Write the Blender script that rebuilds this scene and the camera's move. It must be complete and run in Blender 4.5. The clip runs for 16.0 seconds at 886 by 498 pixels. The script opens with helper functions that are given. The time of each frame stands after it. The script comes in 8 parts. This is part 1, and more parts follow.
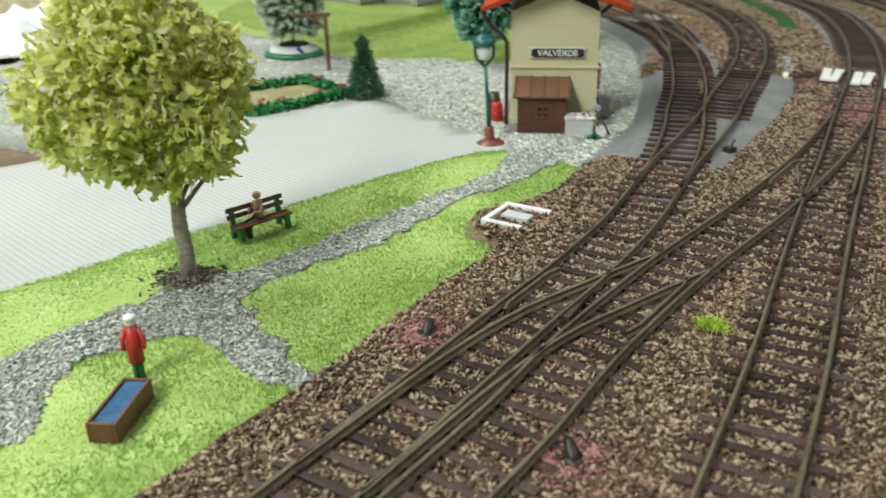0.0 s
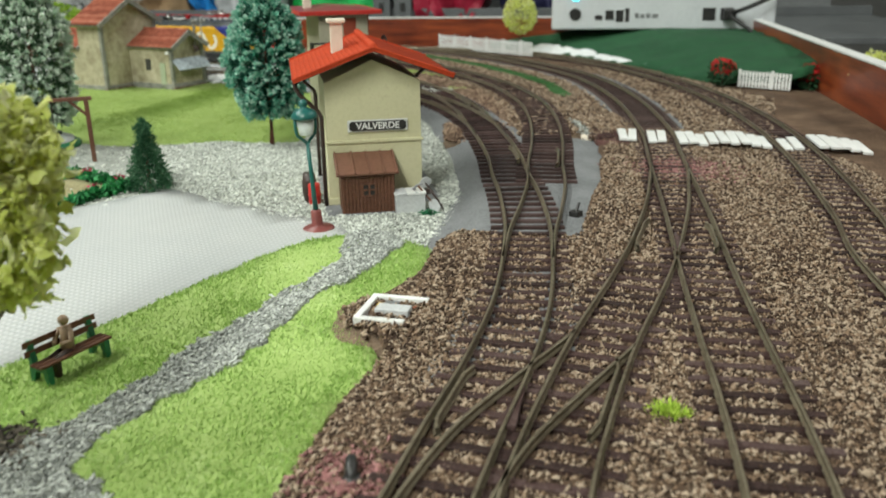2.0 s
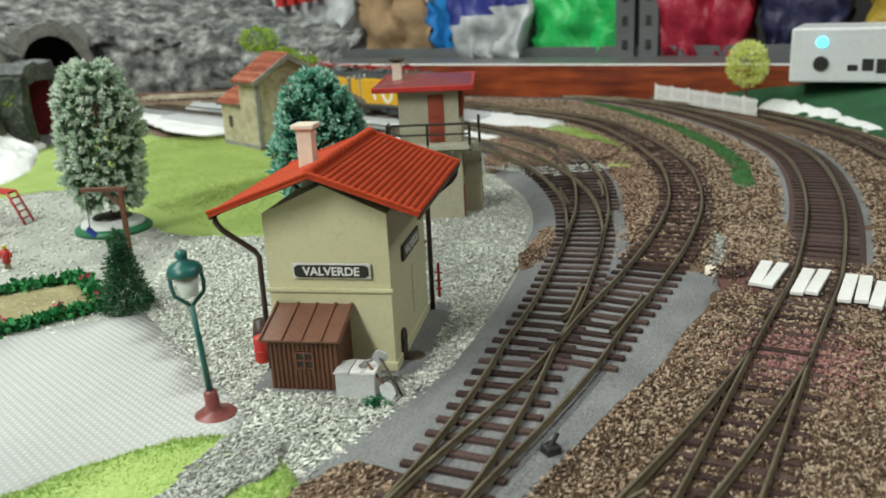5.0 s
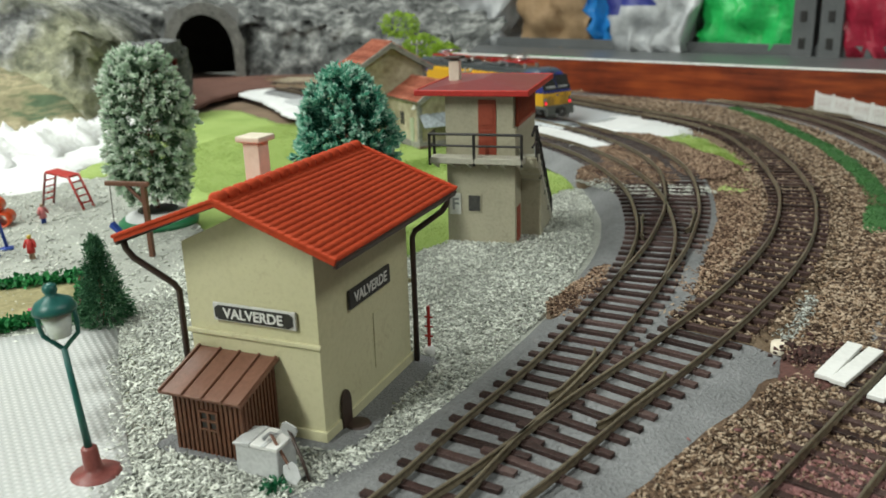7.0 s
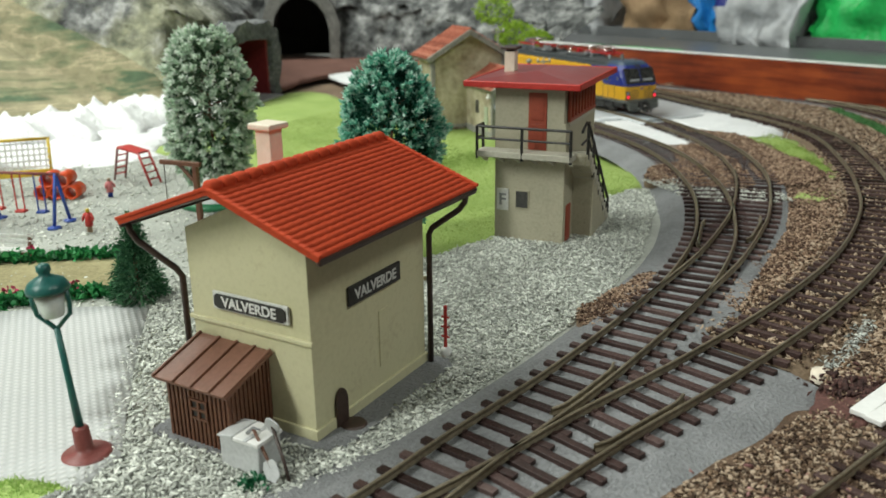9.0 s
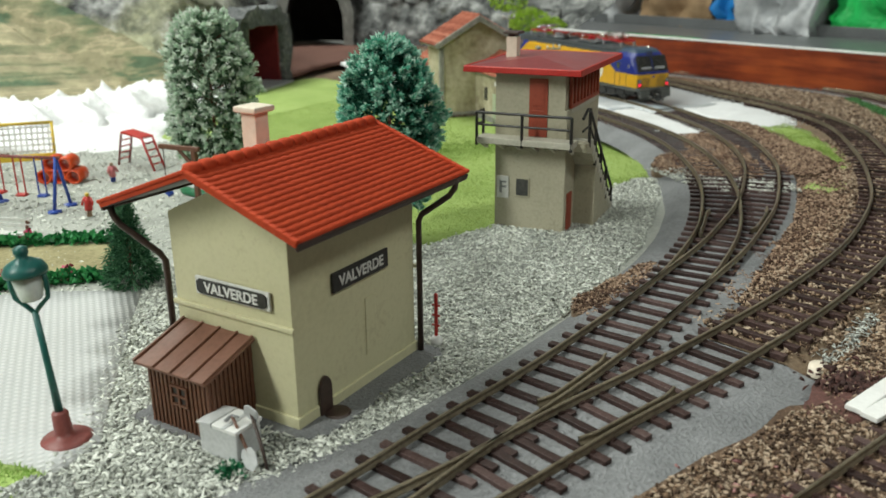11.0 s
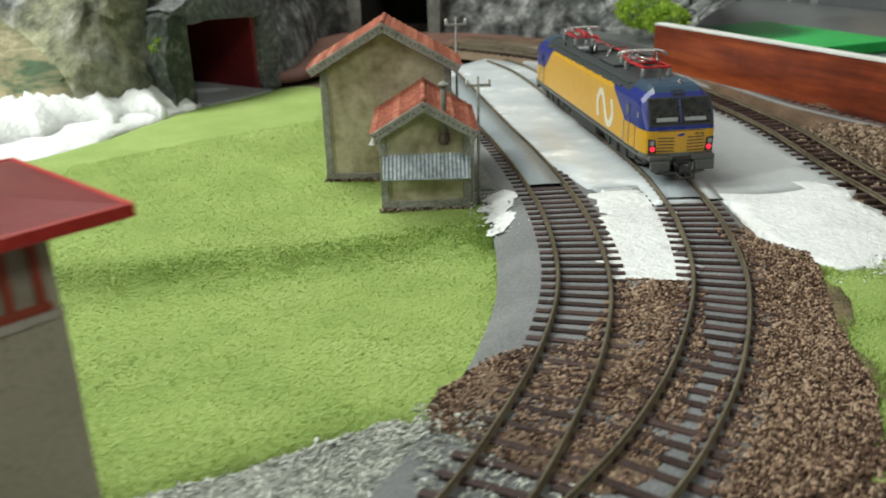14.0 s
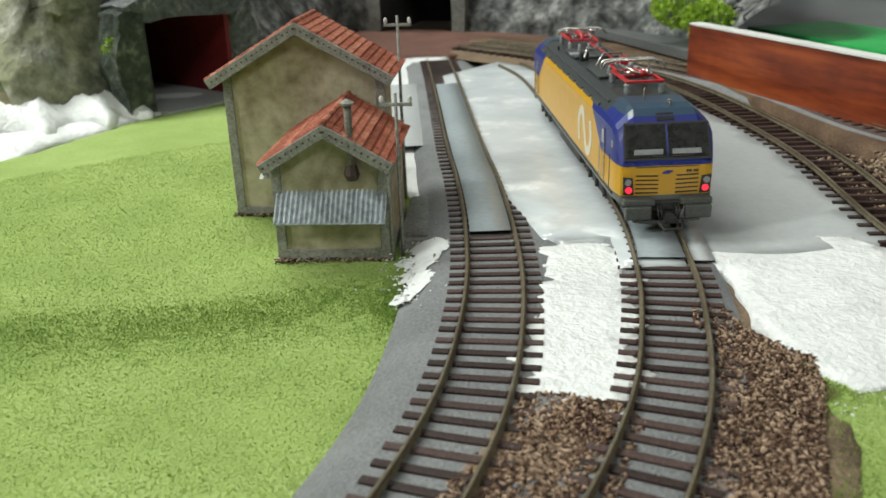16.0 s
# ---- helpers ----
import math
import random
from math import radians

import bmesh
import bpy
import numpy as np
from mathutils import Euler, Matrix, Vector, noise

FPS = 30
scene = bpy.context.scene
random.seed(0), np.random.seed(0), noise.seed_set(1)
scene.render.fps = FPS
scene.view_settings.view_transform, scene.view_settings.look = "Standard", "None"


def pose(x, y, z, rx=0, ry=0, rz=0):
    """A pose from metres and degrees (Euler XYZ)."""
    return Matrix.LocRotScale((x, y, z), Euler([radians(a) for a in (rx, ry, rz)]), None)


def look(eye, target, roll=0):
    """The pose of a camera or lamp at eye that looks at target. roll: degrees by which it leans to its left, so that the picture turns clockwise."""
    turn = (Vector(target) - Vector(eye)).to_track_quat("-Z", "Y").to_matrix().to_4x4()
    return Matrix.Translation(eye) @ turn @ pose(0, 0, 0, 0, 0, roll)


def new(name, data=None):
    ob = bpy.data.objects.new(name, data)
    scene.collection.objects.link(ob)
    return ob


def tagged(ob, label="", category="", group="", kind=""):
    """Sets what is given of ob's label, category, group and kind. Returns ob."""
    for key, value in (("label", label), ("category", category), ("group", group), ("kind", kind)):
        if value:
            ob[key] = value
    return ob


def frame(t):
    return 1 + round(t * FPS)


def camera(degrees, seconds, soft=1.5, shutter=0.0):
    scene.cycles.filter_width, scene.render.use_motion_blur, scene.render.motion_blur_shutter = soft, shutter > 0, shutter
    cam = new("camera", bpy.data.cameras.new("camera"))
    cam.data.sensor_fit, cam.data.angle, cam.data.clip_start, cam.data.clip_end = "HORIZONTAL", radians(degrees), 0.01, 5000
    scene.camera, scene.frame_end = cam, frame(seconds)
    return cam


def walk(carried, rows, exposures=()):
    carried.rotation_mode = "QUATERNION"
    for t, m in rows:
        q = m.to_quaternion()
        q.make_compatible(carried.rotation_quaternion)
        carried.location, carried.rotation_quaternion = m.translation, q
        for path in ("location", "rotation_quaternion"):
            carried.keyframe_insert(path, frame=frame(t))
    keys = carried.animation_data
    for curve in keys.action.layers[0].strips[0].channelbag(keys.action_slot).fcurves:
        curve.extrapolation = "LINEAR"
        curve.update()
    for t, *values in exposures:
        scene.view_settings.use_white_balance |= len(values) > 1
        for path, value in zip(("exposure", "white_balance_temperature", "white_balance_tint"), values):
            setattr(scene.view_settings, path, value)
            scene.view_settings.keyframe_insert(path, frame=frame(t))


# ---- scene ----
from mathutils import geometry

# All plan numbers below are in millimetres of the H0 layout.
MM = 0.001

# ---- camera ----
cam = camera(54.7, 16.0, soft=1.6, shutter=0.4)
ROWS = [
    (0.0, -2.86, 1.69, 113.43, -1.10, -23.79, -1.33),
    (0.5, -28.01, 15.70, 104.37, -9.58, -23.78, -1.10),
    (1.0, -39.85, 24.92, 102.63, -15.87, -21.57, 0.25),
    (1.5, -42.78, 37.27, 100.60, -19.16, -20.18, 0.14),
    (2.0, -35.36, 50.50, 102.21, -19.23, -18.80, -0.88),
    (2.5, -18.84, 60.78, 108.84, -18.10, -18.03, -1.96),
    (3.0, 7.30, 75.86, 114.24, -14.59, -17.34, -3.24),
    (3.5, 32.29, 93.55, 115.18, -9.70, -17.00, -4.14),
    (4.0, 55.82, 110.55, 116.70, -5.68, -17.12, -3.73),
    (6.5, 162.12, 206.48, 120.69, 11.32, -17.12, -2.00),
    (7.0, 167.42, 218.02, 118.37, 14.08, -17.41, -1.69),
    (7.5, 181.12, 225.25, 121.35, 17.07, -17.71, -1.47),
    (8.0, 188.11, 227.29, 124.03, 19.03, -18.06, -1.14),
    (8.5, 189.77, 233.66, 122.24, 20.36, -18.10, -0.72),
    (9.0, 189.93, 236.58, 118.49, 21.25, -18.19, -0.67),
    (9.5, 189.96, 237.76, 115.12, 21.79, -18.57, -0.65),
    (12.0, 199.83, 264.21, 120.23, 24.35, -19.45, -0.10),
    (12.5, 197.42, 332.60, 127.46, 27.91, -19.80, 0.25),
    (13.0, 211.70, 428.79, 129.81, 29.88, -20.13, 0.78),
    (13.5, 237.87, 520.70, 125.12, 35.27, -20.73, -0.28),
    (14.0, 254.33, 586.25, 117.70, 41.02, -21.08, -1.58),
    (14.5, 257.87, 637.74, 112.61, 43.37, -20.96, -2.31),
    (15.0, 255.20, 672.70, 110.55, 44.52, -21.01, -2.18),
    (15.5, 245.22, 684.88, 109.56, 45.38, -21.12, -1.96),
    (16.0, 239.45, 691.66, 107.71, 46.44, -21.13, -1.95),
]


def aim(x, y, z, yaw, pitch, roll):
    eye = Vector((x, y, z)) * MM
    a, b = radians(yaw), radians(pitch)
    ahead = Vector((-math.sin(a) * math.cos(b), math.cos(a) * math.cos(b), math.sin(b)))
    return look(eye, eye + ahead, roll)


cam.data.dof.use_dof = True
cam.data.dof.focus_distance, cam.data.dof.aperture_fstop = 0.29, 25.0
walk(cam, [(t, aim(*row)) for t, *row in ROWS], [(0.0, 0.0), (16.0, 0.0)])

# ---- light ----
world = bpy.data.worlds.new("room_air")
scene.world = world
world.use_nodes = True
world.node_tree.nodes["Background"].inputs[0].default_value = (0.9, 0.95, 1.0, 1)
world.node_tree.nodes["Background"].inputs[1].default_value = 0.02


def tube_light(name, x, y, z, w, d, watts, turn):
    data = bpy.data.lights.new(name, "AREA")
    data.shape, data.size, data.size_y, data.energy = "RECTANGLE", w, d, watts
    data.color = (0.95, 1.0, 0.93)
    ob = new(name, data)
    ob.matrix_world = pose(x, y, z, 0, 0, turn)
    return ob


tube_light("ceiling_tube_light", -1.05, -1.15, 1.50, 1.5, 0.16, 60.0, 62)
tube_light("ceiling_tube_light", -0.95, 0.75, 1.50, 1.5, 0.16, 37.0, 62)
# Added fill tube, its place unseen: brightens the walls that face right.
tube_light("ceiling_tube_light", 1.45, 0.20, 1.50, 1.5, 0.16, 16.0, 62)

# ---- materials ----


def ramp(nt, fac, stops):
    r = nt.nodes.new("ShaderNodeValToRGB")
    els = r.color_ramp.elements
    while len(els) < len(stops):
        els.new(0.5)
    for e, (p, c) in zip(els, stops):
        e.position, e.color = p, (*c, 1)
    nt.links.new(fac, r.inputs[0])
    return r.outputs[0]


def tex_noise(nt, vec, scale, detail=4.0, rough=0.6):
    n = nt.nodes.new("ShaderNodeTexNoise")
    n.inputs["Scale"].default_value, n.inputs["Detail"].default_value, n.inputs["Roughness"].default_value = scale, detail, rough
    nt.links.new(vec, n.inputs["Vector"])
    return n.outputs[0]


def surface(name, c1, c2, rough=0.6, fine=1.2, coarse=14.0, bump=0.15, c3=None, c3at=0.62, metal=0.0, spec=0.5, island=0.0, each=0.0, coat=0.0):
    """A mixed surface: colours c1 and c2 mottled at a fine and a coarse grain (both in mm), stains c3, fine relief."""
    m = bpy.data.materials.new(name)
    m.use_nodes = True
    nt = m.node_tree
    b = nt.nodes["Principled BSDF"]
    co = nt.nodes.new("ShaderNodeTexCoord").outputs["Object"]
    n1 = tex_noise(nt, co, 1000.0 / fine, 3.0)
    n2 = tex_noise(nt, co, 1000.0 / coarse, 5.0)
    add = nt.nodes.new("ShaderNodeMath")
    add.operation = "ADD"
    nt.links.new(n1, add.inputs[0]), nt.links.new(n2, add.inputs[1])
    half = nt.nodes.new("ShaderNodeMath")
    half.operation = "MULTIPLY_ADD"
    half.inputs[1].default_value, half.inputs[2].default_value = 0.5, 0.0
    nt.links.new(add.outputs[0], half.inputs[0])
    fac = half.outputs[0]
    for amount, node, sock in ((island, "ShaderNodeNewGeometry", "Random Per Island"), (each, "ShaderNodeObjectInfo", "Random")):
        if amount:
            rnd = nt.nodes.new(node).outputs[sock]
            k = nt.nodes.new("ShaderNodeMath")
            k.operation = "MULTIPLY_ADD"
            k.inputs[1].default_value, k.inputs[2].default_value = amount, -amount / 2
            nt.links.new(rnd, k.inputs[0])
            s = nt.nodes.new("ShaderNodeMath")
            s.operation = "ADD"
            nt.links.new(fac, s.inputs[0]), nt.links.new(k.outputs[0], s.inputs[1])
            fac = s.outputs[0]
    stops = [(0.36, c1), (0.60, c2)] if c3 is None else [(0.34, c1), (0.54, c2), (c3at + 0.06, c3)]
    nt.links.new(ramp(nt, fac, stops), b.inputs["Base Color"])
    b.inputs["Roughness"].default_value, b.inputs["Metallic"].default_value = rough, metal
    b.inputs["Specular IOR Level"].default_value = spec
    b.inputs["Coat Weight"].default_value = coat
    rr = nt.nodes.new("ShaderNodeMapRange")
    rr.inputs["To Min"].default_value, rr.inputs["To Max"].default_value = max(0.03, rough - 0.12), min(1.0, rough + 0.12)
    nt.links.new(n2, rr.inputs["Value"]), nt.links.new(rr.outputs[0], b.inputs["Roughness"])
    if bump:
        bp = nt.nodes.new("ShaderNodeBump")
        bp.inputs["Strength"].default_value, bp.inputs["Distance"].default_value = bump, fine * MM
        nt.links.new(n1, bp.inputs["Height"]), nt.links.new(bp.outputs[0], b.inputs["Normal"])
    return m


def thin(m, share=0.5):
    """Lets light through a thin leaf, blade or strip."""
    nt = m.node_tree
    pb = nt.nodes["Principled BSDF"]
    back, mixs = nt.nodes.new("ShaderNodeBsdfTranslucent"), nt.nodes.new("ShaderNodeMixShader")
    mixs.inputs[0].default_value = share
    nt.links.new(pb.inputs["Base Color"].links[0].from_socket, back.inputs["Color"])
    nt.links.new(pb.outputs[0], mixs.inputs[1]), nt.links.new(back.outputs[0], mixs.inputs[2])
    nt.links.new(mixs.outputs[0], nt.nodes["Material Output"].inputs["Surface"])
    return m


def stained_board(name, dark, mid, bright):
    """Varnished board: long streaks along the board, broad cloudy stains."""
    m, nt, b, co = start(name, 0.3)
    turn = nt.nodes.new("ShaderNodeMapping")
    turn.inputs["Rotation"].default_value = (0, 0, radians(28))
    nt.links.new(co, turn.inputs["Vector"])
    mp = nt.nodes.new("ShaderNodeMapping")
    mp.inputs["Scale"].default_value = (9.0, 9.0, 95.0)
    nt.links.new(turn.outputs[0], mp.inputs["Vector"])
    streak, cloud = tex_noise(nt, mp.outputs[0], 1.6, 6.0, 0.65), tex_noise(nt, co, 13.0, 4.0)
    add = nt.nodes.new("ShaderNodeMath")
    add.operation = "MULTIPLY_ADD"
    add.inputs[1].default_value = 0.55
    nt.links.new(streak, add.inputs[0])
    half = nt.nodes.new("ShaderNodeMath")
    half.operation = "MULTIPLY"
    half.inputs[1].default_value = 0.45
    nt.links.new(cloud, half.inputs[0]), nt.links.new(half.outputs[0], add.inputs[2])
    nt.links.new(ramp(nt, add.outputs[0], [(0.36, dark), (0.50, mid), (0.62, bright)]), b.inputs["Base Color"])
    noise_bump(nt, b, streak, 0.15, 1)
    return m


def glow(name, colour, strength):
    m = bpy.data.materials.new(name)
    m.use_nodes = True
    b = m.node_tree.nodes["Principled BSDF"]
    b.inputs["Base Color"].default_value = (*colour, 1)
    b.inputs["Emission Color"].default_value, b.inputs["Emission Strength"].default_value = (*colour, 1), strength
    return m


def noise_bump(nt, b, height, strength, mm):
    bp = nt.nodes.new("ShaderNodeBump")
    bp.inputs["Strength"].default_value, bp.inputs["Distance"].default_value = strength, mm * MM
    nt.links.new(height, bp.inputs["Height"]), nt.links.new(bp.outputs[0], b.inputs["Normal"])


def blend(nt, fac, a, b, mode="MIX"):
    """Mixes two colour sockets or colours."""
    m = nt.nodes.new("ShaderNodeMix")
    m.data_type, m.blend_type = "RGBA", mode
    for sock, v in ((m.inputs["Factor"], fac), (m.inputs[6], a), (m.inputs[7], b)):
        if isinstance(v, bpy.types.NodeSocket):
            nt.links.new(v, sock)
        else:
            sock.default_value = v if isinstance(v, float) else (*v, 1)
    return m.outputs[2]


def start(name, rough):
    m = bpy.data.materials.new(name)
    m.use_nodes = True
    b = m.node_tree.nodes["Principled BSDF"]
    b.inputs["Roughness"].default_value = rough
    return m, m.node_tree, b, m.node_tree.nodes.new("ShaderNodeTexCoord").outputs["Object"]


def woven(name, c1, c2):
    """White sheet with a pressed diamond grid."""
    m, nt, b, co = start(name, 0.55)
    waves = []
    for turn in (45, -45):
        mp = nt.nodes.new("ShaderNodeMapping")
        mp.inputs["Rotation"].default_value = (0, 0, radians(turn))
        nt.links.new(co, mp.inputs["Vector"])
        w = nt.nodes.new("ShaderNodeTexWave")
        w.inputs["Scale"].default_value = 130.0
        w.inputs["Distortion"].default_value = 0.4
        nt.links.new(mp.outputs[0], w.inputs["Vector"])
        waves.append(w.outputs["Fac"])
    k = nt.nodes.new("ShaderNodeMath")
    k.operation = "MULTIPLY"
    nt.links.new(waves[0], k.inputs[0]), nt.links.new(waves[1], k.inputs[1])
    stain = ramp(nt, tex_noise(nt, co, 16.0, 5.0), [(0.35, (0.93, 0.94, 0.95)), (0.65, (1, 1, 1))])
    col = blend(nt, 1.0, ramp(nt, k.outputs[0], [(0.05, c1), (0.45, c2)]), stain, "MULTIPLY")
    nt.links.new(col, b.inputs["Base Color"])
    noise_bump(nt, b, k.outputs[0], 0.5, 0.5)
    return m


def rock_paint(name):
    """Grey crag, darker in its hollows and paler on raised parts, with yellow-green moss paint."""
    m, nt, b, co = start(name, 0.9)
    fine, mid, wide = tex_noise(nt, co, 190.0, 5.0, 0.7), tex_noise(nt, co, 42.0, 6.0, 0.65), tex_noise(nt, co, 9.0, 4.0)
    grey = ramp(nt, mid, [(0.36, (0.022, 0.024, 0.024)), (0.50, (0.15, 0.156, 0.153)), (0.66, (0.45, 0.455, 0.44))])
    grain = ramp(nt, fine, [(0.35, (0.55, 0.55, 0.55)), (0.62, (1.0, 1.0, 1.0))])
    grey = blend(nt, 1.0, grey, grain, "MULTIPLY")
    moss = ramp(nt, mid, [(0.36, (0.15, 0.16, 0.105)), (0.52, (0.39, 0.39, 0.25)), (0.66, (0.58, 0.57, 0.44))])
    sep = nt.nodes.new("ShaderNodeSeparateXYZ")
    nt.links.new(co, sep.inputs[0])
    side = nt.nodes.new("ShaderNodeMapRange")
    side.inputs["From Min"].default_value, side.inputs["From Max"].default_value = 1.0, 0.86
    nt.links.new(sep.outputs["Y"], side.inputs["Value"])
    spots = ramp(nt, wide, [(0.36, (0, 0, 0)), (0.50, (1, 1, 1))])
    where = nt.nodes.new("ShaderNodeMath")
    where.operation = "MULTIPLY"
    nt.links.new(side.outputs[0], where.inputs[0]), nt.links.new(spots, where.inputs[1])
    nt.links.new(blend(nt, where.outputs[0], grey, moss), b.inputs["Base Color"])
    noise_bump(nt, b, mid, 0.9, 9)
    return m


def field_paint(name):
    """A hillside painted in long soft streaks of green and ochre with thin pale tracks."""
    m, nt, b, co = start(name, 0.9)
    turn = nt.nodes.new("ShaderNodeMapping")
    turn.inputs["Rotation"].default_value = (0, 0, radians(-53))
    mp = nt.nodes.new("ShaderNodeMapping")
    mp.inputs["Scale"].default_value = (1.5, 15.0, 30.0)
    nt.links.new(co, turn.inputs["Vector"]), nt.links.new(turn.outputs[0], mp.inputs["Vector"])
    wide = tex_noise(nt, mp.outputs[0], 1.1, 5.0, 0.55)
    green, olive, ochre, pale = (0.085, 0.135, 0.075), (0.19, 0.205, 0.115), (0.31, 0.285, 0.175), (0.46, 0.40, 0.26)
    plots = ramp(nt, wide, [(0.30, olive), (0.385, green), (0.43, green), (0.455, olive), (0.48, ochre), (0.525, ochre), (0.54, pale), (0.555, ochre), (0.60, olive), (0.66, green)])
    mid = tex_noise(nt, co, 60.0, 5.0, 0.65)
    plots = blend(nt, 1.0, plots, ramp(nt, mid, [(0.35, (0.68, 0.68, 0.66)), (0.65, (1.12, 1.10, 1.08))]), "MULTIPLY")
    nt.links.new(plots, b.inputs["Base Color"])
    noise_bump(nt, b, mid, 0.6, 5)
    return m


EARTH = surface("brown_earth", (0.10, 0.066, 0.042), (0.21, 0.145, 0.095), 0.9, 1.4, 30, 0.6, (0.32, 0.23, 0.15))
STONE = surface("ballast_stone", (0.066, 0.041, 0.028), (0.275, 0.182, 0.116), 0.85, 0.7, 40, 0.3, (0.43, 0.335, 0.245), 0.66, island=0.75, spec=0.25)
# Earth darkened so that the shade between ballast stones lies in its colour.
GAPEARTH = surface("gap_shaded_earth", (0.045, 0.029, 0.020), (0.15, 0.096, 0.063), 0.95, 0.9, 30, 0.8, (0.26, 0.18, 0.12), spec=0.2)
REDSTONE = surface("red_brown_ballast", (0.068, 0.036, 0.024), (0.225, 0.136, 0.088), 0.85, 0.7, 30, 0.3, (0.42, 0.30, 0.21), 0.66, island=0.75, spec=0.3)
CHIP = surface("grey_chip", (0.39, 0.405, 0.365), (0.58, 0.60, 0.54), 0.85, 0.8, 40, 0.3, (0.78, 0.80, 0.73), 0.66, island=0.65, spec=0.3)
PATHCHIP = surface("path_chip", (0.25, 0.26, 0.24), (0.41, 0.425, 0.39), 0.85, 0.8, 40, 0.3, (0.62, 0.64, 0.59), 0.66, island=0.65, spec=0.3)
GREY = surface("grey_gravel_bed", (0.27, 0.28, 0.25), (0.44, 0.455, 0.41), 0.9, 1.3, 30, 0.8)
TURF = surface("grass_turf", (0.29, 0.415, 0.105), (0.42, 0.56, 0.17), 0.9, 1.0, 22, 0.6, (0.54, 0.67, 0.29))
BLADE = thin(surface("grass_blade", (0.26, 0.41, 0.095), (0.42, 0.59, 0.18), 0.8, 3, 30, 0.0, (0.62, 0.74, 0.36), 0.62, island=0.2), 0.45)
MEADOW = surface("meadow_turf", (0.22, 0.325, 0.072), (0.32, 0.43, 0.118), 0.9, 1.1, 38, 0.9, (0.41, 0.52, 0.185))
SHEET = woven("white_sheet", (0.48, 0.49, 0.48), (0.56, 0.56, 0.55))
PLASTER = surface("white_plaster", (0.70, 0.71, 0.71), (0.84, 0.85, 0.85), 0.45, 3, 22, 0.5)
CARDBLUE = surface("blue_grey_card", (0.26, 0.30, 0.325), (0.34, 0.38, 0.405), 0.35, 3, 50, 0.05)
CARD = surface("grey_card", (0.40, 0.415, 0.425), (0.47, 0.485, 0.495), 0.4, 3, 60, 0.04)
BEDGREY = surface("grey_roadbed", (0.135, 0.138, 0.142), (0.215, 0.220, 0.226), 0.9, 1.1, 30, 0.9, (0.275, 0.28, 0.287))
BALLASTBED = surface("track_bed", (0.10, 0.068, 0.042), (0.20, 0.14, 0.088), 0.9, 1.2, 22, 0.6)
SLEEPER = surface("sleeper_brown", (0.023, 0.012, 0.010), (0.062, 0.034, 0.030), 0.55, 1.0, 12, 0.3, (0.105, 0.070, 0.064), 0.64, each=0.3, spec=0.35)
RAIL = surface("rail_metal", (0.13, 0.105, 0.07), (0.27, 0.23, 0.16), 0.36, 1.5, 25, 0.1, metal=0.5)
CREAM = surface("cream_wall", (0.56, 0.53, 0.325), (0.63, 0.60, 0.385), 0.5, 2.0, 24, 0.03, (0.53, 0.49, 0.30))
ORANGE = surface("orange_tile", (0.39, 0.042, 0.014), (0.51, 0.064, 0.021), 0.7, 1.5, 18, 0.1, spec=0.2)
BROWNP = surface("brown_plastic", (0.095, 0.038, 0.020), (0.15, 0.062, 0.034), 0.5, 1.5, 12, 0.15)
ROOFBROWN = surface("brown_roof", (0.155, 0.068, 0.042), (0.21, 0.096, 0.062), 0.5, 1.5, 14, 0.12)
BLACK = surface("black_plastic", (0.012, 0.012, 0.012), (0.03, 0.028, 0.026), 0.45, 1.5, 12, 0.05)
DARKBROWN = surface("dark_brown_gutter", (0.03, 0.018, 0.014), (0.06, 0.036, 0.028), 0.45, 1.5, 12, 0.05)
RED = surface("red_paint", (0.40, 0.022, 0.018), (0.52, 0.035, 0.026), 0.45, 1.5, 12, 0.05)
TOWERROOF = surface("dark_red_roof", (0.175, 0.032, 0.034), (0.25, 0.048, 0.048), 0.33, 2, 26, 0.06)
DOORRED = surface("brick_red_door", (0.26, 0.045, 0.022), (0.33, 0.062, 0.03), 0.55, 1.5, 12, 0.08)
TOWERWALL = surface("tower_plaster", (0.36, 0.335, 0.245), (0.45, 0.42, 0.31), 0.75, 1.6, 16, 0.15, (0.30, 0.275, 0.20))
CONCRETE = surface("pale_concrete", (0.40, 0.385, 0.31), (0.50, 0.48, 0.40), 0.8, 1.4, 12, 0.2)
BARNWALL = surface("weathered_plaster", (0.25, 0.21, 0.135), (0.45, 0.40, 0.28), 0.85, 5, 19, 0.1, (0.54, 0.485, 0.36), 0.6)
BARNTRIM = surface("grey_stone_trim", (0.13, 0.13, 0.115), (0.30, 0.295, 0.265), 0.85, 1.2, 7, 0.25, (0.42, 0.41, 0.37), 0.66)
PANTILE = surface("weathered_pantile", (0.21, 0.058, 0.034), (0.40, 0.125, 0.075), 0.8, 1.0, 6, 0.3, (0.50, 0.22, 0.145), 0.62, each=0.25, spec=0.3)
ZINC = surface("corrugated_zinc", (0.16, 0.18, 0.20), (0.40, 0.45, 0.49), 0.45, 3.0, 12, 0.1, (0.58, 0.64, 0.69), 0.62)
WHITE = surface("white_paint", (0.72, 0.72, 0.70), (0.82, 0.82, 0.80), 0.45, 2, 20, 0.06)
OFFWHITE = surface("old_white_paint", (0.55, 0.55, 0.52), (0.72, 0.72, 0.69), 0.6, 1.2, 9, 0.2)
CHIMNEY = surface("pinkish_cream", (0.68, 0.60, 0.48), (0.76, 0.68, 0.56), 0.55, 2, 12, 0.05)
